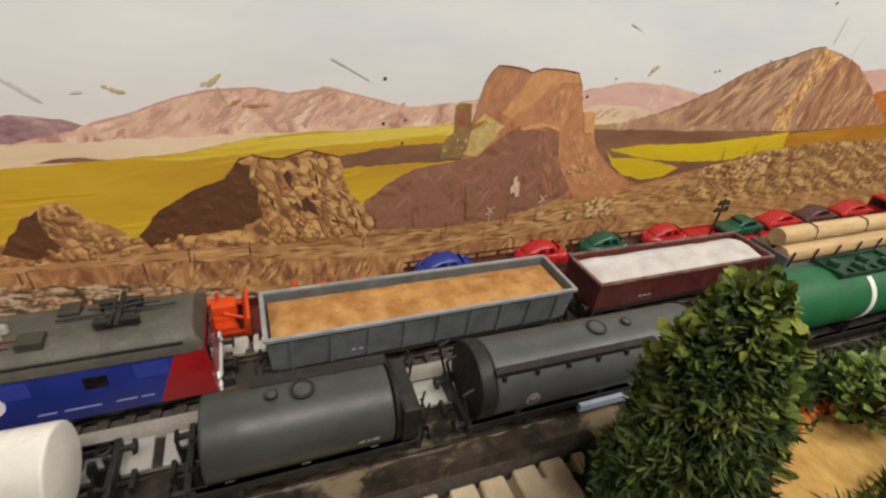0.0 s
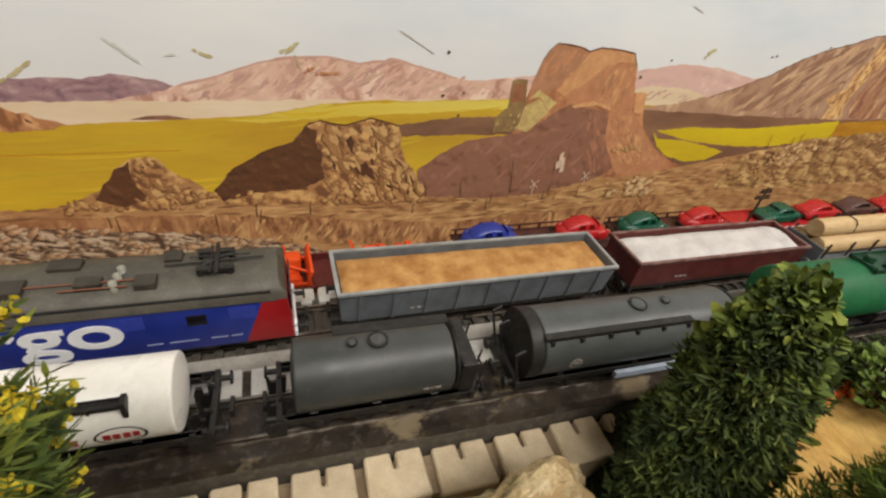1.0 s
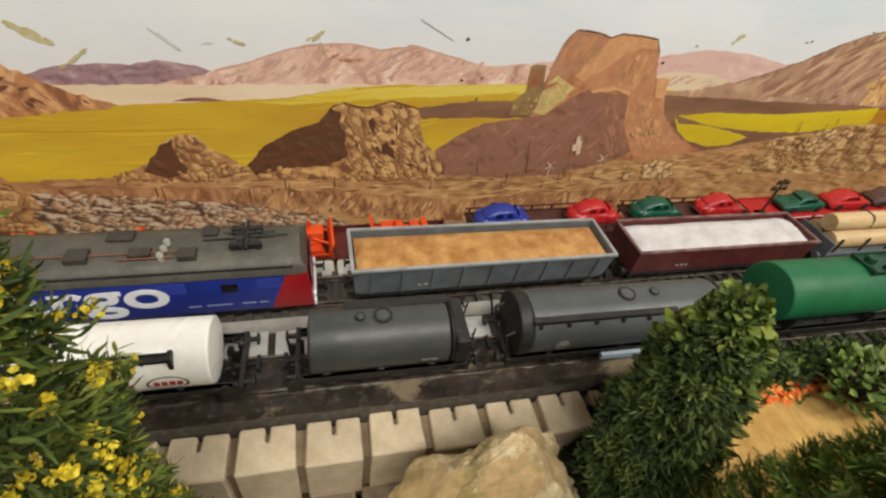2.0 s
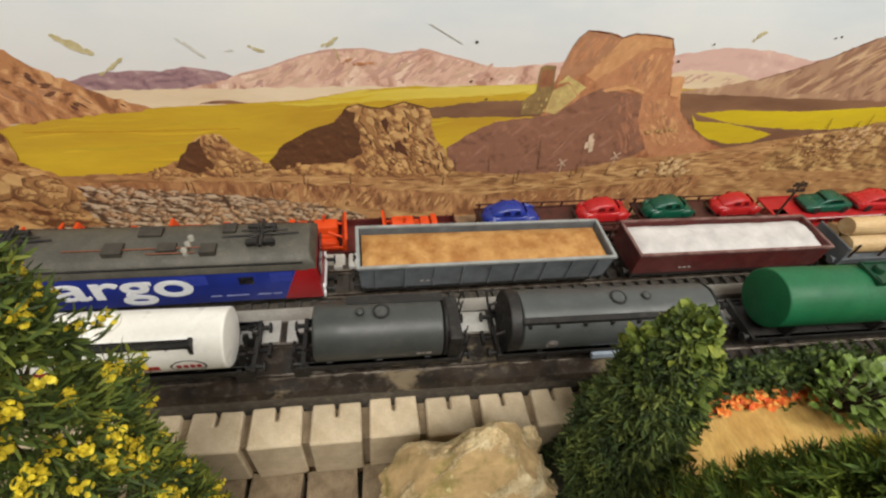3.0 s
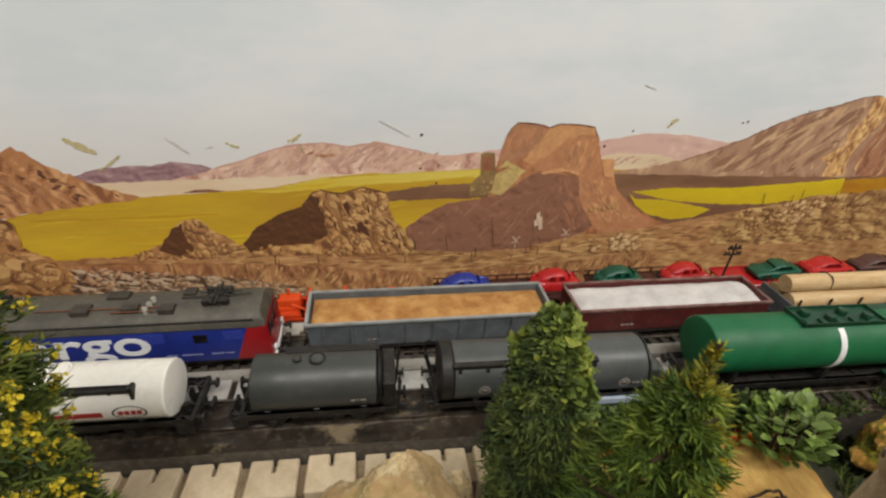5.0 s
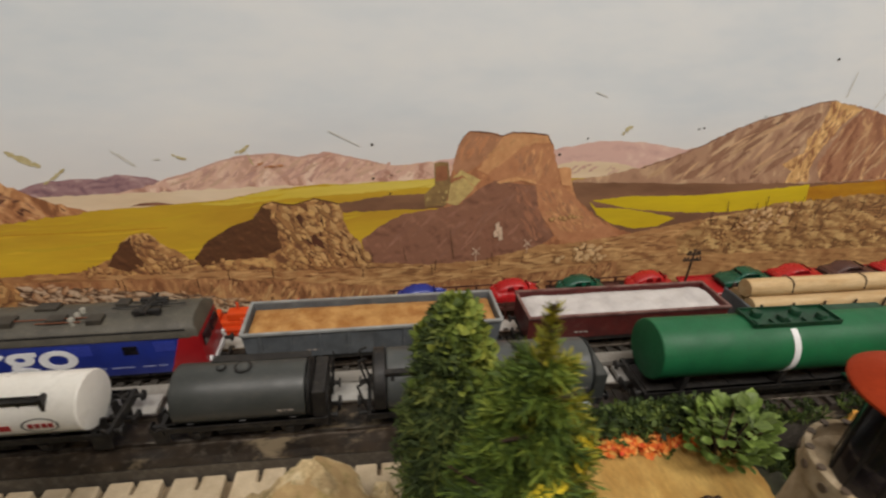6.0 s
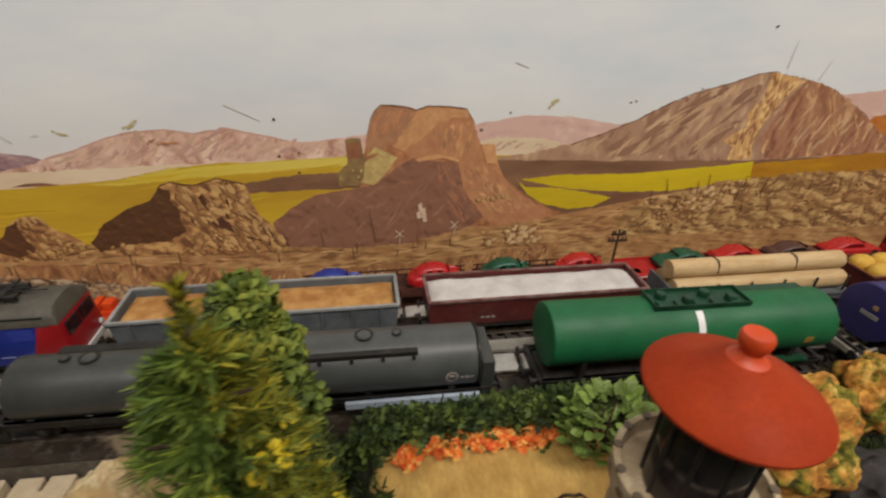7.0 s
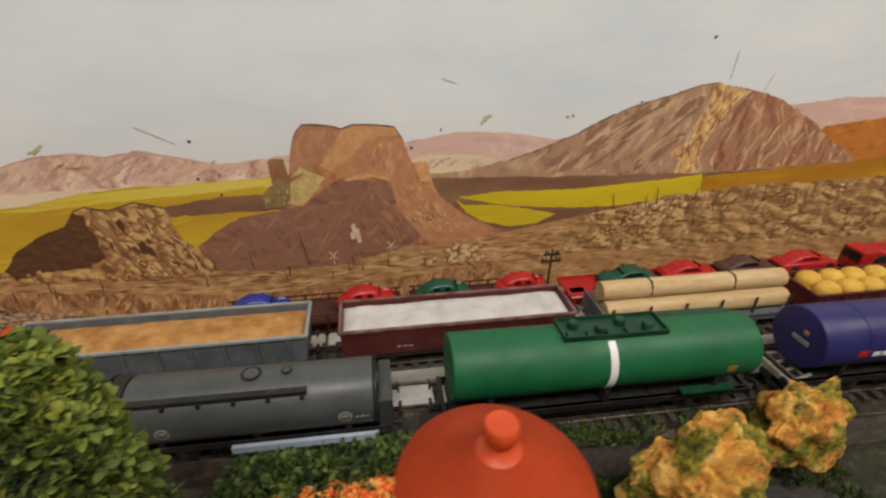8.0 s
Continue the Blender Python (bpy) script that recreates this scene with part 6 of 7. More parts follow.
carrier(626, 760, M_CARRIER_R, "red flat wagon under the lorry", CAR_Z - RZ - 5 - 12.5, None, posts=False)

# telegraph pole
pole = thing("telegraph_pole", "thin dark telegraph pole with two cross arms", "telegraph pole", (360, 240, -6))
part("mast", R((0, 0, 0), (0, 0, 52), 0.9, 0.7, 8), M_TIMBER, pole)
for z, l in ((44, 6.5), (48.5, 5)):
    part("cross_arm", B(-l, l, -0.6, 0.6, z - 0.6, z + 0.6), M_TIMBER, pole)
    for q in (-l + 1, -l / 2, l / 2, l - 1):
        part("insulator", R((q, 0, z + 0.6), (q, 0, z + 2.4), 0.55, seg=8), M_TIMBER, pole)


# ---- front terrain: low ground before the wall, a sandy rise beside it ----
def smooth(a, b, x):
    t = max(0.0, min(1.0, (x - a) / (b - a)))
    return t * t * (3 - 2 * t)


def ground_z(x, y):
    rise = smooth(150, 205, x) * (1 - 0.55 * smooth(300, 350, x))
    z = -58 + 80 * rise
    z -= 22 * rise * smooth(128, 146, y)          # falls to the track
    z -= 45 * smooth(70, 10, y) * rise            # and to the front
    return z + 1.6 * nz(x, y, 17) + 0.6 * nz(x, y, 5, 2)


M_SCATTER = paint("green_brown_scatter", lin(48, 50, 28), lin(37, 33, 22), 10, 1.0, rough=0.95, bump=0.9, dust=0.2)
M_SAND = paint("yellow_sand", lin(203, 166, 94), lin(167, 124, 59), 9, 0.9, rough=0.95, bump=0.8, grain=0.2, stretch=(0.6, 0.25, 1))
terrain = rough_sheet(XW, XE, 0, 1, 360, 90, lambda x, y: 0.0)
for v_ in terrain.verts:
    x, f = v_.co.x, v_.co.y
    v_.co.y = -160 + (front_edge(x) - 0.2 + 160 - 16 * (1 - smooth(165, 190, x))) * f
    v_.co.z = ground_z(x, v_.co.y)
tagged(part("ground", terrain, M_SCATTER, None, smooth=True), "green and brown scattered ground before the tracks", "ground", kind="structure")
sand = rough_sheet(196, 300, 70, 126, 70, 40, lambda x, y: ground_z(x, y) + 0.7 + 0.5 * nz(x, y, 7, 5) - 3.0 * (smooth(6, 0, min(x - 196, 300 - x, y - 70, 126 - y) + 3 * nz(x, y, 6, 8))))
tagged(part("sand_patch", sand, M_SAND, None, smooth=True), "patch of yellow sand on the rise", "sand", kind="structure")


# ---- plants ----
def foliage(name, a, b, c, rough=0.55):
    m, nt, p = nodes_of(name)
    g = nt.nodes.new("ShaderNodeNewGeometry")
    v = coords(nt)
    clump = ramp(nt, noise_tex(nt, v, 11, 3), [(0.3, (0, 0, 0, 1)), (0.7, (1, 1, 1, 1))])
    fac = mixed(nt, "MIX", 0.5, clump, g.outputs["Random Per Island"])
    col = ramp(nt, fac, [(0.15, a), (0.5, b), (0.9, c)])
    nt.links.new(col, p.inputs["Base Color"])
    p.inputs["Roughness"].default_value = rough
    return m


class Leaves:
    """Gathers many small leaves into one mesh."""

    def __init__(self):
        self.v, self.f = [], []

    def leaf(self, at, way, up, ln, wd, fold=0.25):
        d = way.normalized()
        s = d.cross(up)
        s = s.normalized() if s.length > 1e-5 else Vector((1, 0, 0))
        n = s.cross(d)
        k = len(self.v)
        rim = ((0.0, 0.0), (0.22, 0.38), (0.55, 0.5), (0.86, 0.3), (1.0, 0.0), (0.86, -0.3), (0.55, -0.5), (0.22, -0.38))
        for u, w_ in rim:
            self.v.append(tuple((at + d * ln * u + s * wd * w_ + n * wd * fold * abs(w_) * 2) * MM))
        self.f += [(k, k + 1, k + 7), (k + 1, k + 2, k + 6, k + 7), (k + 2, k + 3, k + 5, k + 6), (k + 3, k + 4, k + 5)]

    def flower(self, at, way, r, n=5):
        d = way.normalized()
        s = d.orthogonal().normalized()
        for k in range(n):
            q = Matrix.Rotation(2 * math.pi * k / n, 3, d) @ s
            self.leaf(at, q + d * 0.5, d, r, r * 1.05, 0.1)

    def put(self, name, material, parent, label="", kind=""):
        me = bpy.data.meshes.new(name)
        me.from_pydata(self.v, [], self.f)
        me.materials.append(material)
        ob = new(name, me)
        ob.parent = parent
        return tagged(ob, label, kind=kind)


def rand_dir(rnd):
    while True:
        q = Vector((rnd.uniform(-1, 1), rnd.uniform(-1, 1), rnd.uniform(-1, 1)))
        if 0.05 < q.length < 1:
            return q.normalized()


def trunk_of(parent, h, r, material, reach):
    bm = bmesh.new()
    rnd = random.Random(7)
    p_ = Vector((0, 0, -4))
    for k in range(8):
        q_ = Vector((rnd.uniform(-0.6, 0.6), rnd.uniform(-0.6, 0.6), -4 + (h + 4) * (k + 1) / 8))
        rod(bm, p_, q_, r * (1 - k / 8.5), r * (1 - (k + 1) / 8.5), 8)
        p_ = q_
    for k in range(14):
        z = h * (0.15 + 0.8 * k / 14)
        a = k * 2.4
        ln = min((h - z) * 0.28 + 3, reach)
        rod(bm, (0, 0, z), (math.cos(a) * ln, math.sin(a) * ln, z + ln * 0.6), r * 0.3, r * 0.1, 6)
    part("trunk", bm, material, parent, "brown trunk and limbs", smooth=True)


M_BARK = paint("dark_bark", lin(77, 56, 38), lin(54, 38, 27), 4, 0.8, rough=0.9, bump=0.8, stretch=(1, 1, 0.3))
M_CORE_G = paint("dark_green_core_fill", lin(41, 49, 22), lin(31, 36, 16), 5, 1.0, rough=0.95, bump=0.8)
# cypress greens: sunlit top and shaded foot are partly put into these colours
F_CYPRESS = foliage("sunlit_olive_foliage", lin(58, 74, 22), lin(96, 112, 38), lin(148, 152, 58), 0.75)
F_CYPRESS_D = foliage("shaded_green_needles", lin(38, 50, 22), lin(66, 82, 34), lin(112, 120, 52), 0.8)
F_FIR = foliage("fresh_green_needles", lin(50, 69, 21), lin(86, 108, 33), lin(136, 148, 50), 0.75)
F_FIR_D = foliage("yellow_green_needles", lin(88, 96, 21), lin(127, 125, 28), lin(171, 157, 37), 0.75)
F_LAUREL = foliage("long_green_leaves", lin(38, 52, 17), lin(77, 94, 31), lin(134, 140, 52), 0.75)
F_YELLOW = foliage("yellow_blossom", lin(176, 152, 16), lin(206, 184, 32), lin(226, 208, 70), 0.85)
F_HEDGE = foliage("creeping_green_leaves", lin(30, 42, 15), lin(54, 72, 24), lin(98, 112, 42), 0.75)
F_FLAME = foliage("orange_and_red_blossom", lin(196, 44, 19), lin(227, 123, 42), lin(236, 198, 106), 0.7)


def cypress(x, y, z0, z1, rad, seed, label):
    t = thing("cypress_tree", label, "tree", (x, y, z0), 0)
    h = z1 - z0
    trunk_of(t, h * 0.9, 2.4, M_BARK, rad * 0.7)
    rnd = random.Random(seed)
    lv = Leaves()
    shape = ((0.0, 0.62), (0.35, 0.92), (0.6, 0.8), (0.82, 0.56), (0.94, 0.3), (1.0, 0.06))

    def girth(f):
        for (f0, g0), (f1, g1) in zip(shape, shape[1:]):
            if f <= f1:
                return rad * (g0 + (g1 - g0) * (f - f0) / (f1 - f0))
        return rad * 0.06

    dark = Leaves()
    for k in range(1900):
        f = rnd.random() ** 0.85
        a = rnd.uniform(0, 2 * math.pi)
        rr = girth(f) * (0.92 + 0.42 * nz(a * 2.2, f * 8, 1.0, seed)) + 0.5
        q = rr * (0.5 + 0.5 * rnd.random() ** 0.4)
        c = Vector((q * math.cos(a) - 2 * f * f, q * math.sin(a) + 5.5 * f * f, 6 + (h - 8) * f))
        out = Vector((math.cos(a), math.sin(a), 0.55))
        if rnd.random() < smooth(0.45, 1.0, f + 0.28 * math.cos(a - 0.5)):   # broad leaves high up and on one side, in a sunlit tone
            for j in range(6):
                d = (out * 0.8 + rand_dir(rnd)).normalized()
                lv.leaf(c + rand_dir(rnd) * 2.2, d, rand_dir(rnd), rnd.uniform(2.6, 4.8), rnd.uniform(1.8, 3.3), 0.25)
        else:                                                               # fine needles below, their dark green holds the shade
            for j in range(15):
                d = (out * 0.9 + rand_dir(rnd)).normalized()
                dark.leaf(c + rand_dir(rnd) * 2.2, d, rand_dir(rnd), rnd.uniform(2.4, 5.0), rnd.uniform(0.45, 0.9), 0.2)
    dark.put("needle_crown", F_CYPRESS_D, t, "fine needles low on the crown, shade in their dark green")
    # added solid cone blocks the view through; its dark colour stands for inner shade
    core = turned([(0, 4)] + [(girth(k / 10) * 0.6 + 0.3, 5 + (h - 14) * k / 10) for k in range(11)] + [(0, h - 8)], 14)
    part("inner_core", core, M_CORE_G, t, "added dark filler cone inside the crown")
    lv.put("crown", F_CYPRESS, t, "olive-green leafy crown with sunlit tone in its colour")
    red = Leaves()
    red.flower(Vector((-rad * 0.35, rad * 0.25, h * 0.76)), Vector((-0.6, -0.6, 0.6)), 2.4)
    red.put("red_blossom", F_FLAME, t, "single red blossom")
    return t


def fir(x, y, z0, z1, rad, seed, label):
    t = thing("fir_tree", label, "tree", (x, y, z0), 0)
    h = z1 - z0
    trunk_of(t, h + 1, 2.6, M_BARK, rad * 0.8)
    rnd = random.Random(seed)
    lv, tips, bl = Leaves(), Leaves(), Leaves()
    for k in range(330):
        f = rnd.random() ** 0.85
        a = rnd.uniform(0, 2 * math.pi)
        ln = rad * (1 - f) ** 0.75 + 3.0
        z = 5 + (h - 8) * f
        out = Vector((math.cos(a), math.sin(a), 0.42))
        for j in range(92):
            g = rnd.random() ** 0.7
            c = Vector((0, 0, z)) + out * ln * g
            d = (out * 1.1 + rand_dir(rnd) * 0.9).normalized()
            # most needles towards +x are yellow-green, the others fresh green
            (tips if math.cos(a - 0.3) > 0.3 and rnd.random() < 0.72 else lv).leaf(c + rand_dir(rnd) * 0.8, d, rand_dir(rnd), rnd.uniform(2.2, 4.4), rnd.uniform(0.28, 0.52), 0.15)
        if 0.1 < f < 0.85 and rnd.random() < 0.3 and math.cos(a + 0.3) > 0.1:
            for j in range(5):
                bl.flower(Vector((0, 0, z)) + out * (ln - 1) + rand_dir(rnd) * 1.6, (out + rand_dir(rnd) * 0.7).normalized(), 1.5)
    dry = Leaves()
    for k in range(620):
        up = rnd.random() ** 1.3
        c = Vector((rnd.gauss(0, 1.8) * (1.1 - up), rnd.gauss(0, 1.8) * (1.1 - up), h * (0.86 + 0.2 * up)))
        (dry if k % 7 == 0 else tips).leaf(c, (Vector((0, 0, 1.2)) + rand_dir(rnd)).normalized(), rand_dir(rnd), rnd.uniform(1.6, 3.4), rnd.uniform(0.4, 0.7), 0.15)
    dry.put("dry_tip", M_BARK, t, "brown dried tip")
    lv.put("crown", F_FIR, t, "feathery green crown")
    tips.put("yellow_green_foliage", F_FIR_D, t, "yellow-green needles at the top and on one side")
    bl.put("yellow_blossom", F_YELLOW, t, "yellow blossoms")
    return t


def blossom_tree(x, y, z0, z1, rad, seed):
    t = thing("blossom_tree", "green leafy tree covered in yellow blossoms", "tree", (x, y, z0), 0)
    h = z1 - z0
    trunk_of(t, h * 0.92, 2.6, M_BARK, rad * 0.8)
    rnd = random.Random(seed)
    lv, fl = Leaves(), Leaves()
    for k in range(1500):
        f = rnd.random() ** 0.9
        a = rnd.uniform(0, 2 * math.pi)
        rr = rad * (1 - f ** 14) ** 0.5 * (0.95 + 0.25 * nz(a * 2, f * 9, 1.0, seed)) + 1
        q = rr * (0.45 + 0.55 * rnd.random() ** 0.5)
        c = Vector((q * math.cos(a), q * math.sin(a), 8 + (h - 10) * f))
        out = Vector((math.cos(a), math.sin(a), 0.5))
        for j in range(18):
            d = (out + rand_dir(rnd) * 0.9).normalized()
            lv.leaf(c + rand_dir(rnd) * 2.4, d, rand_dir(rnd), rnd.uniform(2.4, 5.4), rnd.uniform(0.45, 0.95), 0.15)
        if q > rr * 0.72 and rnd.random() < 0.27:
            c2 = c + out * 3.2
            for j in range(20):
                fl.flower(c2 + rand_dir(rnd) * 2.5 * rnd.random(), (out + rand_dir(rnd)).normalized(), rnd.uniform(0.5, 0.95), 5)
    dry = Leaves()
    for k in range(260):
        c = Vector((rnd.gauss(0, 3.0), rnd.gauss(0, 3.0), h * rnd.uniform(0.93, 1.02)))
        dry.leaf(c, (Vector((0, 0, 1)) + rand_dir(rnd)).normalized(), rand_dir(rnd), rnd.uniform(2, 5), rnd.uniform(0.6, 1.2), 0.15)
    dry.put("dry_tip", M_BARK, t, "brown dried tip")
    lv.put("crown", F_LAUREL, t, "narrow green leaves")
    fl.put("yellow_blossom", F_YELLOW, t, "bright yellow blossom clusters")
    return t


cypress(171.5, 104, 0, 109, 17.5, 11, "tall olive-green leafy cypress beside the block wall")
fir(176, 63.5, -8, 129.5, 28.5, 12, "feathery green fir, partly yellow-green, on the rise")
blossom_tree(9, 103, -50, 160, 20.5, 13)

# creeping hedge along the front track
hedge = thing("hedge", "low creeping hedge of small dark green leaves", "hedge", (0, 0, 0))
rnd = random.Random(21)
lv = Leaves()
for k in range(1900):
    x = rnd.uniform(186, 352)
    y = rnd.gauss(128, 4.2) - 0.02 * (x - 240)
    z = ground_z(x, y) + rnd.random() ** 0.7 * 13 * (1 - 0.6 * smooth(280, 330, x))
    for j in range(6):
        lv.leaf(Vector((x, y, z)) + rand_dir(rnd) * 1.8, (rand_dir(rnd) + Vector((0, -0.3, 0.6))).normalized(), rand_dir(rnd), rnd.uniform(2.0, 4.2), rnd.uniform(1.2, 2.4), 0.2)
lv.put("hedge_leaves", F_HEDGE, hedge)
bm = bmesh.new()
for k in range(26):
    x = 190 + k * 4.8
    rod(bm, (x, 128, ground_z(x, 128) - 2), (x + rnd.uniform(-3, 3), 128 + rnd.uniform(-3, 3), ground_z(x, 128) + 9), 0.5, seg=5)
part("hedge_stems", bm, M_BARK, hedge)

# flame-coloured flowers at the foot of the hedge
for k in range(20):
    x = 211 + k * 3.4 + rnd.uniform(-1, 1)
    y = 119.5 + rnd.uniform(-3.4, 2.6) - (3 if k < 2 else 0)
    fl = thing("flower_clump", "clump of small orange and red flowers", "flowers", (x, y, ground_z(x, y)), 0, "orange flowers along the hedge")
    pet, stems = Leaves(), Leaves()
    for j in range(22):
        c = Vector((rnd.uniform(-3.2, 3.2), rnd.uniform(-2.6, 2.6), rnd.uniform(2.0, 5.4)))
        pet.flower(c, (Vector((0, -0.5, 1)) + rand_dir(rnd) * 0.7).normalized(), rnd.uniform(1.5, 2.6), 5)
        stems.leaf(Vector((c.x * 0.5, c.y * 0.5, 0)), c, rand_dir(rnd), c.z, 0.6)
    pet.put("petals", F_FLAME, fl)
    stems.put("stems", F_HEDGE, fl)

# broad-leaved bush
bush = thing("broad_leaved_bush", "bush with broad light green plastic leaves", "bush", (286, 111, ground_z(284, 110) - 1))


def broad_leaf():
    bm = bmesh.new()
    n = 6
    mid = [bm.verts.new((0, t * 12 / n, -1.2 * (t / n) ** 2)) for t in range(n + 1)]
    for s in (-1, 1):
        rim = [mid[0]] + [bm.verts.new((s * 4.0 * math.sin(math.pi * (t / n)) ** 0.8, t * 12 / n, 0.9 * math.sin(math.pi * t / n) - 1.2 * (t / n) ** 2)) for t in range(1, n)] + [mid[n]]
        for t in range(n):
            q = [mid[t], mid[t + 1], rim[t + 1], rim[t]]
            q = list(dict.fromkeys(q))
            bm.faces.new(q if s > 0 else q[::-1])
    return bm


one = None
for k in range(250):
    f = rnd.random()
    a = rnd.uniform(0, 2 * math.pi)
    rr = 17 * math.sin(math.pi * (0.2 + 0.62 * f)) * rnd.uniform(0.55, 1.0)
    m_ = at_mm(rr * math.cos(a), rr * math.sin(a) * 0.8, 5 + 20 * f, rnd.uniform(10, 65), rnd.uniform(-25, 25), math.degrees(a) - 90 + rnd.uniform(-40, 40)) @ Matrix.Scale(rnd.uniform(0.3, 0.46) + 0.16 * f, 4)
    if one is None:
        one = part("leaf", broad_leaf(), paint("broad_leaf_green", lin(140, 162, 78), lin(84, 110, 42), 4, 1.0, rough=0.5, spread=0.45), bush, smooth=True)
        one.matrix_basis = m_
    else:
        again("leaf", one, bush, m_)
for k in range(16):
    a = k * 2.4
    bm = bmesh.new()
    rod(bm, (0, 0, -3), (math.cos(a) * 12, math.sin(a) * 10, 12 + 16 * rnd.random()), 0.8, 0.4, 6)
    part("stem", bm, M_BARK, bush)


# ---- stones ----
def boulder(name, label, at, size, seed, material, rough=0.22, cuts=(), cut_m=None):
    """A rough stone; cuts are (direction, depth) of broken faces, of material cut_m."""
    t = bmesh.new()
    bmesh.ops.create_icosphere(t, subdivisions=5, radius=1)
    for v_ in t.verts:
        q = v_.co.copy()
        d = 1 + rough * noise.noise(q * 1.4 + Vector((seed, 0, 0))) + rough * 0.45 * noise.noise(q * 3.4 + Vector((0, seed, 0))) + rough * 0.2 * noise.noise(q * 9) + rough * 0.1 * noise.noise(q * 22) - rough * 0.35 * max(0, 0.25 - abs(noise.noise(q * 2.2 + Vector((0, 0, seed)))))
        q = q * d
        for way, depth in cuts:
            n_ = Vector(way).normalized()
            over = q.dot(n_) - depth - 0.05 * noise.noise(q * 2.6 + n_ * seed) - 0.02 * noise.noise(q * 9)
            if over > 0:
                q -= n_ * over * 0.93
                v_.tag = over > 0.035 or v_.tag
        v_.co = Vector((q.x * size[0], q.y * size[1], q.z * size[2]))
    if cut_m:
        for f in t.faces:
            f.material_index = int(all(v_.tag for v_ in f.verts) and noise.noise(f.calc_center_median() * 0.09) > -0.22)
    ob = part(name, t, material, None, smooth=True)
    if cut_m:
        ob.data.materials.append(cut_m)
    ob.matrix_basis = at_mm(*at)
    return tagged(ob, label, "rock", group="stones on the layout")


m, nt, p = nodes_of("pale_limestone")
v = coords(nt)
col = ramp(nt, noise_tex(nt, v, 16, 8, 0.72), [(0.32, lin(240, 226, 190)), (0.46, lin(216, 192, 146)), (0.56, lin(176, 150, 108)), (0.64, lin(224, 204, 160)), (0.8, lin(246, 236, 210))])
col = mixed(nt, "MIX", ramp(nt, noise_tex(nt, v, 10, 5, 0.7), [(0.54, (0, 0, 0, 1)), (0.64, (0.75, 0.75, 0.75, 1))]), col, lin(122, 114, 62))
col = mixed(nt, "MULTIPLY", 1.0, col, ramp(nt, noise_tex(nt, v, 2.2, 6, 0.7), [(0.34, (0.72, 0.68, 0.62, 1)), (0.48, (1, 1, 1, 1))]))
nt.links.new(col, p.inputs["Base Color"])
p.inputs["Roughness"].default_value = 0.9
bumped(nt, p, noise_tex(nt, v, 4, 8, 0.75), 1.0, 1.6)
M_LIME = m
m, nt, p = nodes_of("weathered_limestone_face")
v = coords(nt)
col = ramp(nt, noise_tex(nt, v, 14, 7, 0.65), [(0.3, lin(206, 178, 128)), (0.5, lin(180, 150, 104)), (0.7, lin(198, 168, 120))])
col = mixed(nt, "MIX", ramp(nt, noise_tex(nt, v, 16, 5, 0.7), [(0.5, (0, 0, 0, 1)), (0.66, (0.8, 0.8, 0.8, 1))]), col, lin(116, 112, 48))
col = mixed(nt, "MIX", ramp(nt, noise_tex(nt, v, 7, 4, 0.6), [(0.64, (0, 0, 0, 1)), (0.7, (1, 1, 1, 1))]), col, lin(216, 204, 150))
nt.links.new(col, p.inputs["Base Color"])
p.inputs["Roughness"].default_value = 0.9
bumped(nt, p, noise_tex(nt, v, 5, 7, 0.7), 0.6, 0.8)
M_LIME_FACE = m
boulder("limestone_boulder", "pale limestone boulder with mossy patches below the wall", (119, 104, 6), (38, 18, 42), 3.0, M_LIME, 0.34, (((-0.2, -0.62, 0.76), 0.62), ((-0.72, 0.1, 0.7), 0.74), ((0.75, 0.0, 0.66), 0.8)), M_LIME_FACE)
boulder("limestone_chip", "small pale stone beside the boulder", (148, 121, -6), (7.5, 6, 22), 8.0, M_LIME, 0.3)
boulder("limestone_boulder", "pale stone standing on the low ground", (60, 100, -46), (20, 14, 14), 5.0, M_LIME)

m, nt, p = nodes_of("orange_lichen_rock")
v = coords(nt)
col = ramp(nt, noise_tex(nt, v, 12, 6, 0.7), [(0.3, lin(76, 44, 18)), (0.4, lin(184, 116, 44)), (0.52, lin(228, 168, 74)), (0.68, lin(248, 214, 128))])
moss = ramp(nt, noise_tex(nt, v, 18, 5, 0.65), [(0.46, (0, 0, 0, 1)), (0.54, (1, 1, 1, 1))])
col = mixed(nt, "MIX", moss, col, ramp(nt, noise_tex(nt, v, 3, 5), [(0.35, lin(58, 60, 18)), (0.65, lin(172, 160, 46))]))
nt.links.new(col, p.inputs["Base Color"])
p.inputs["Roughness"].default_value = 0.9
bumped(nt, p, noise_tex(nt, v, 3.2, 8, 0.8), 1.0, 1.2)
M_LICHEN = m
boulder("lichen_rock", "orange lichen-covered rock with green moss", (366, 104, 20), (25, 18, 27), 12.0, M_LICHEN, 0.45)
boulder("lichen_rock", "orange lichen-covered rock with green moss", (428, 122, 17), (19, 12, 22), 17.0, M_LICHEN, 0.45)
M_GREYROCK = paint("grey_painted_rock", lin(60, 57, 56), lin(34, 31, 31), 8, 1.0, rough=0.85, bump=0.8, dust=0.25)
boulder("grey_rock", "grey painted rock with pale streaks", (402, 88, 2), (26, 16, 15), 21.0, M_GREYROCK, 0.3)
boulder("grey_rock", "grey painted rock with pale streaks", (322, 92, 2), (16, 12, 12), 27.0, M_GREYROCK, 0.3)
grass = thing("grass_tufts", "green grass tufts round the rocks and along the track", "grass", (0, 0, 0), kind="stuff")
lv = Leaves()
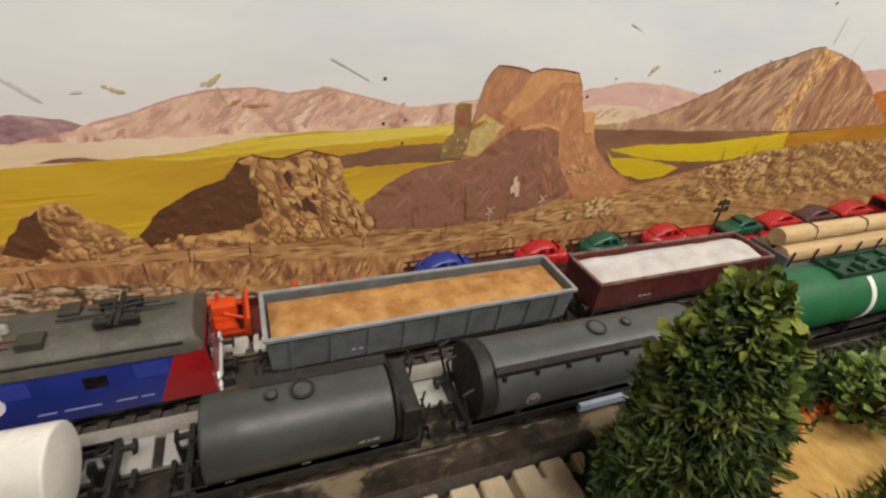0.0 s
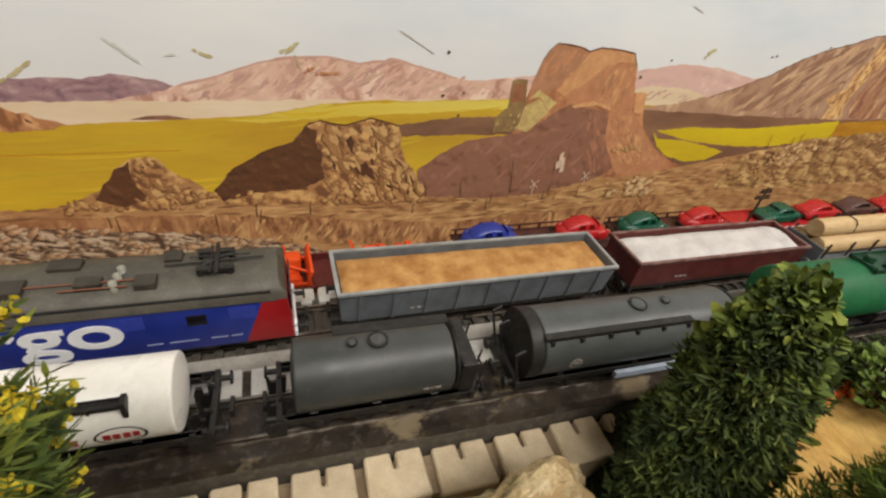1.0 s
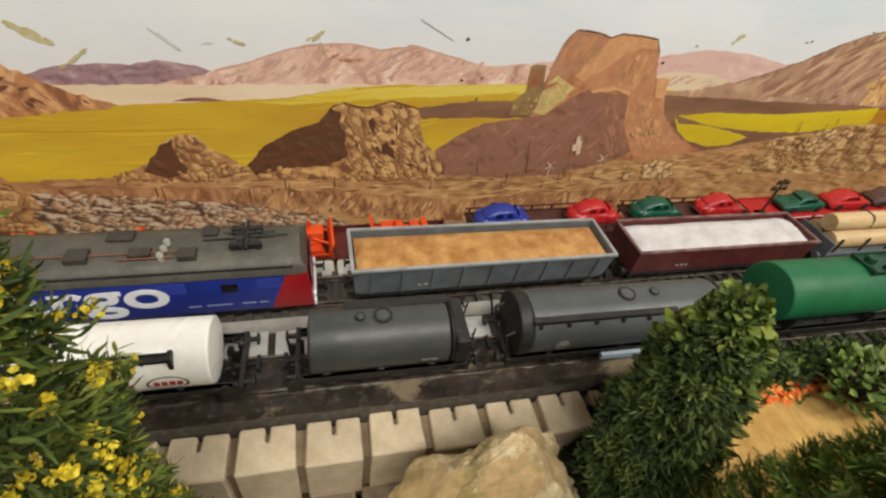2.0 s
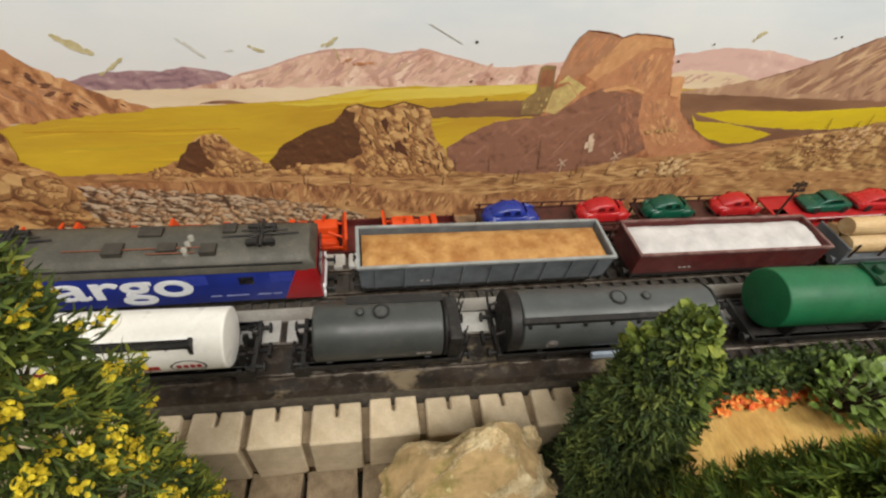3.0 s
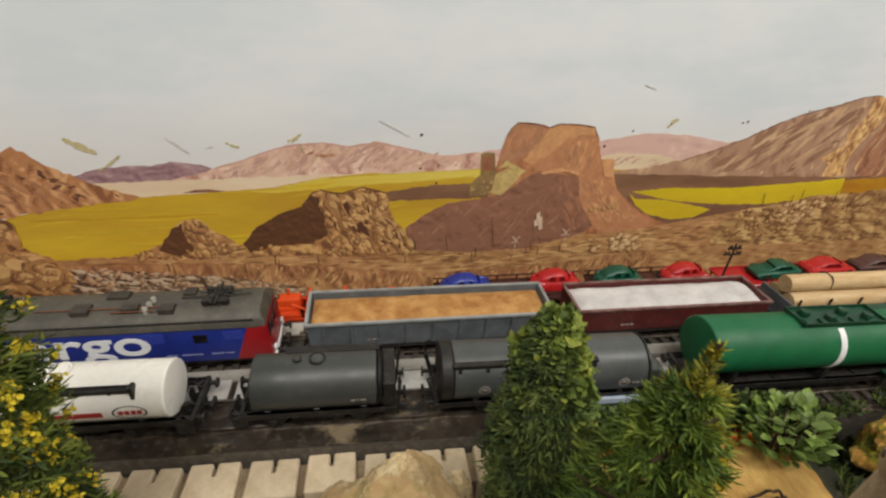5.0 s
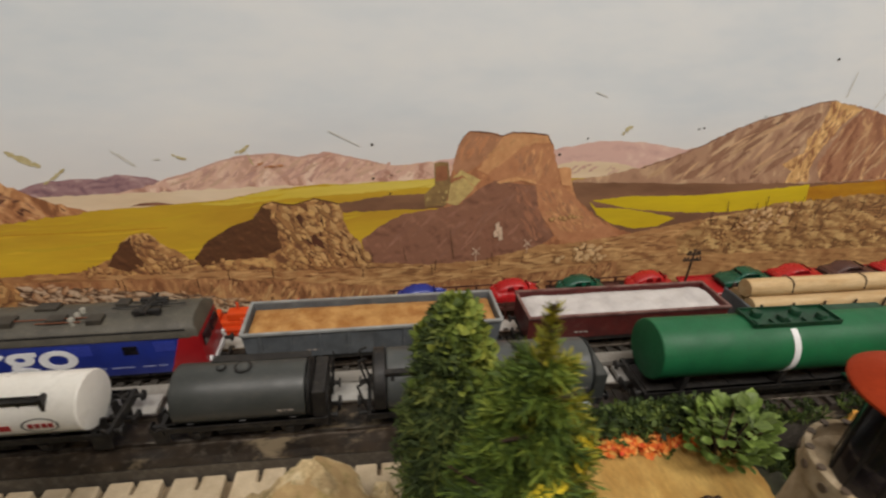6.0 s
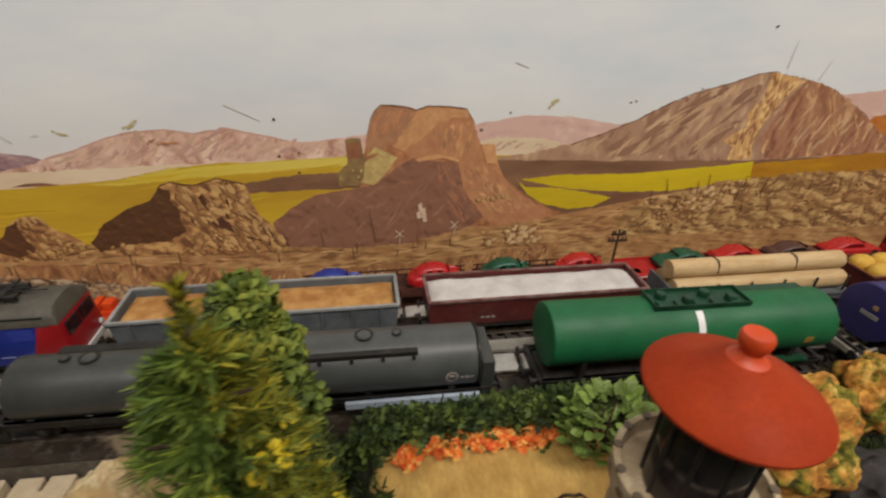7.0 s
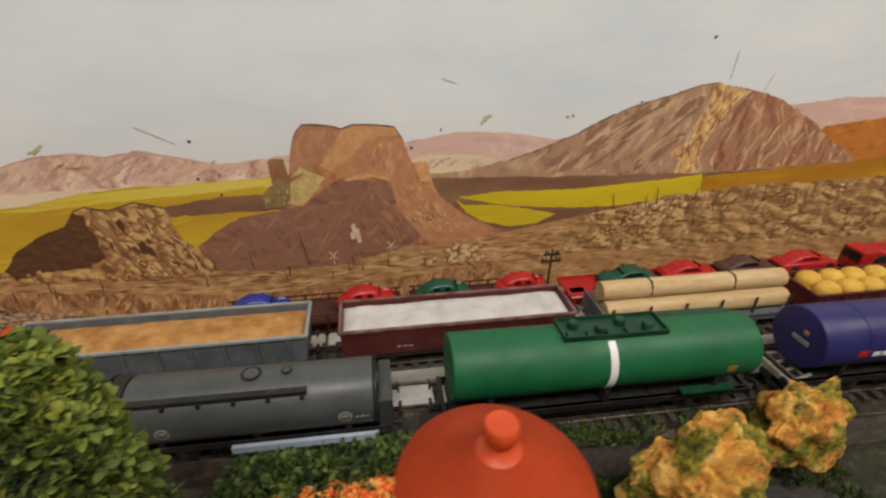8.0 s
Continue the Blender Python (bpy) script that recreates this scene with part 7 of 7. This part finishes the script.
for k in range(760):
    x, y = rnd.uniform(300, 470), rnd.uniform(75, 146)
    z = ground_z(x, y)
    for j in range(9):
        lv.leaf(Vector((x, y, z)) + rand_dir(rnd) * 1.0, (rand_dir(rnd) * 0.7 + Vector((0, 0, 1))).normalized(), rand_dir(rnd), rnd.uniform(3, 8), 0.7, 0.1)
for k in range(500):
    x, y = rnd.uniform(150, 205), rnd.uniform(60, 140)
    z = ground_z(x, y)
    for j in range(8):
        lv.leaf(Vector((x, y, z)), (rand_dir(rnd) * 0.9 + Vector((0, 0, 1))).normalized(), rand_dir(rnd), rnd.uniform(2.5, 6), 0.9, 0.1)
for k in range(620):
    x = rnd.uniform(296, 470)
    y = rnd.uniform(front_edge(x) - 2, tank_y(x) - 6 - 4 * rnd.random())
    if nz(x, y, 14, 9) > -0.12:
        for j in range(9):
            lv.leaf(Vector((x, y, 0.6)) + rand_dir(rnd) * 1.6, (rand_dir(rnd) * 1.1 + Vector((0, 0, 0.8))).normalized(), rand_dir(rnd), rnd.uniform(2.0, 4.4), 0.9, 0.1)
lv.put("grass_blades", F_HEDGE, grass)

# ---- lighthouse with a red hat ----
lt = thing("toy_lighthouse", "toy lighthouse with red cone roof and grey stone gallery", "lighthouse", (264.6, 57, 0))
M_HAT = paint("matte_orange_red_plastic", lin(162, 59, 25), lin(148, 50, 22), 16, 1.0, rough=0.75, bump=0.08, spec=0.15)
M_STONE = paint("grey_cast_stone", lin(194, 176, 148), lin(160, 140, 110), 6, 0.9, rough=0.85, bump=0.5)
base_z = ground_z(264, 57) - 4
part("tower", turned([(0, base_z), (16.5, base_z), (15, 40), (13.8, 80), (0, 80)], 40), M_STONE, lt, "grey cast stone tower", smooth=True)
gal = part("gallery", turned([(0, 79), (13.6, 79), (15.2, 81), (15.8, 83), (15.8, 88.5), (14.4, 88.8), (14.0, 84.5), (0, 84.5)], 48), M_STONE, lt, "grey stone gallery parapet", smooth=True)
M_SPOT = paint("brown_stone_spot", lin(101, 86, 72), None, 3)
for k in range(15):
    a = 2 * math.pi * k / 15
    part("rivet", R((14.9 * math.cos(a), 14.9 * math.sin(a), 88.2), (14.9 * math.cos(a), 14.9 * math.sin(a), 89.0), 1.0, seg=10), M_SPOT, gal)
    part("rivet", R((15.2 * math.cos(a + 0.2), 15.2 * math.sin(a + 0.2), 85.6), (16.1 * math.cos(a + 0.2), 16.1 * math.sin(a + 0.2), 85.6), 1.2, seg=10), M_SPOT, gal)
part("lantern", turned([(0, 84), (9.2, 84), (9.2, 112), (0, 112)], 32), M_GLASS, lt, "dark glazed lantern", smooth=True)
for k in range(10):
    a = 2 * math.pi * k / 10
    part("mullion", R((9.2 * math.cos(a), 9.2 * math.sin(a), 84), (9.2 * math.cos(a), 9.2 * math.sin(a), 112), 0.5, seg=6), M_BLACK, lt)
part("hat", turned([(0, 111.6), (14.8, 111.0), (15.5, 111.3), (15.6, 112.0), (14.8, 112.9), (10, 115.6), (5, 118.5), (3.4, 119.5), (0, 119.8)], 56), M_HAT, lt, "orange-red cone roof", smooth=True)
part("knob", turned([(3.7, 118.4), (3.4, 119.6), (2.3, 120.3), (1.9, 121.2), (2.3, 122.2), (2.7, 123.0), (2.75, 124.4), (2.4, 125.0), (1.6, 124.8), (0, 124.2)], 24), paint("bright_orange_knob", lin(206, 74, 30), None, 8, rough=0.5), lt, smooth=True)

# bent twig arch on the sand
arch = thing("twig_arch", "small arch of bent brown twigs on the sand", "arch", (262, 80, ground_z(262, 80)))
for j in range(4):
    bm = bmesh.new()
    pts = [Vector((-12 + 24 * k / 12, j * 3.2, 9.5 * math.sin(math.pi * k / 12) + 0.8 * math.sin(k * 2.1 + j))) for k in range(13)]
    for a, b in zip(pts, pts[1:]):
        rod(bm, a, b, 0.55, seg=6)
    part("twig", bm, M_BARK, arch)
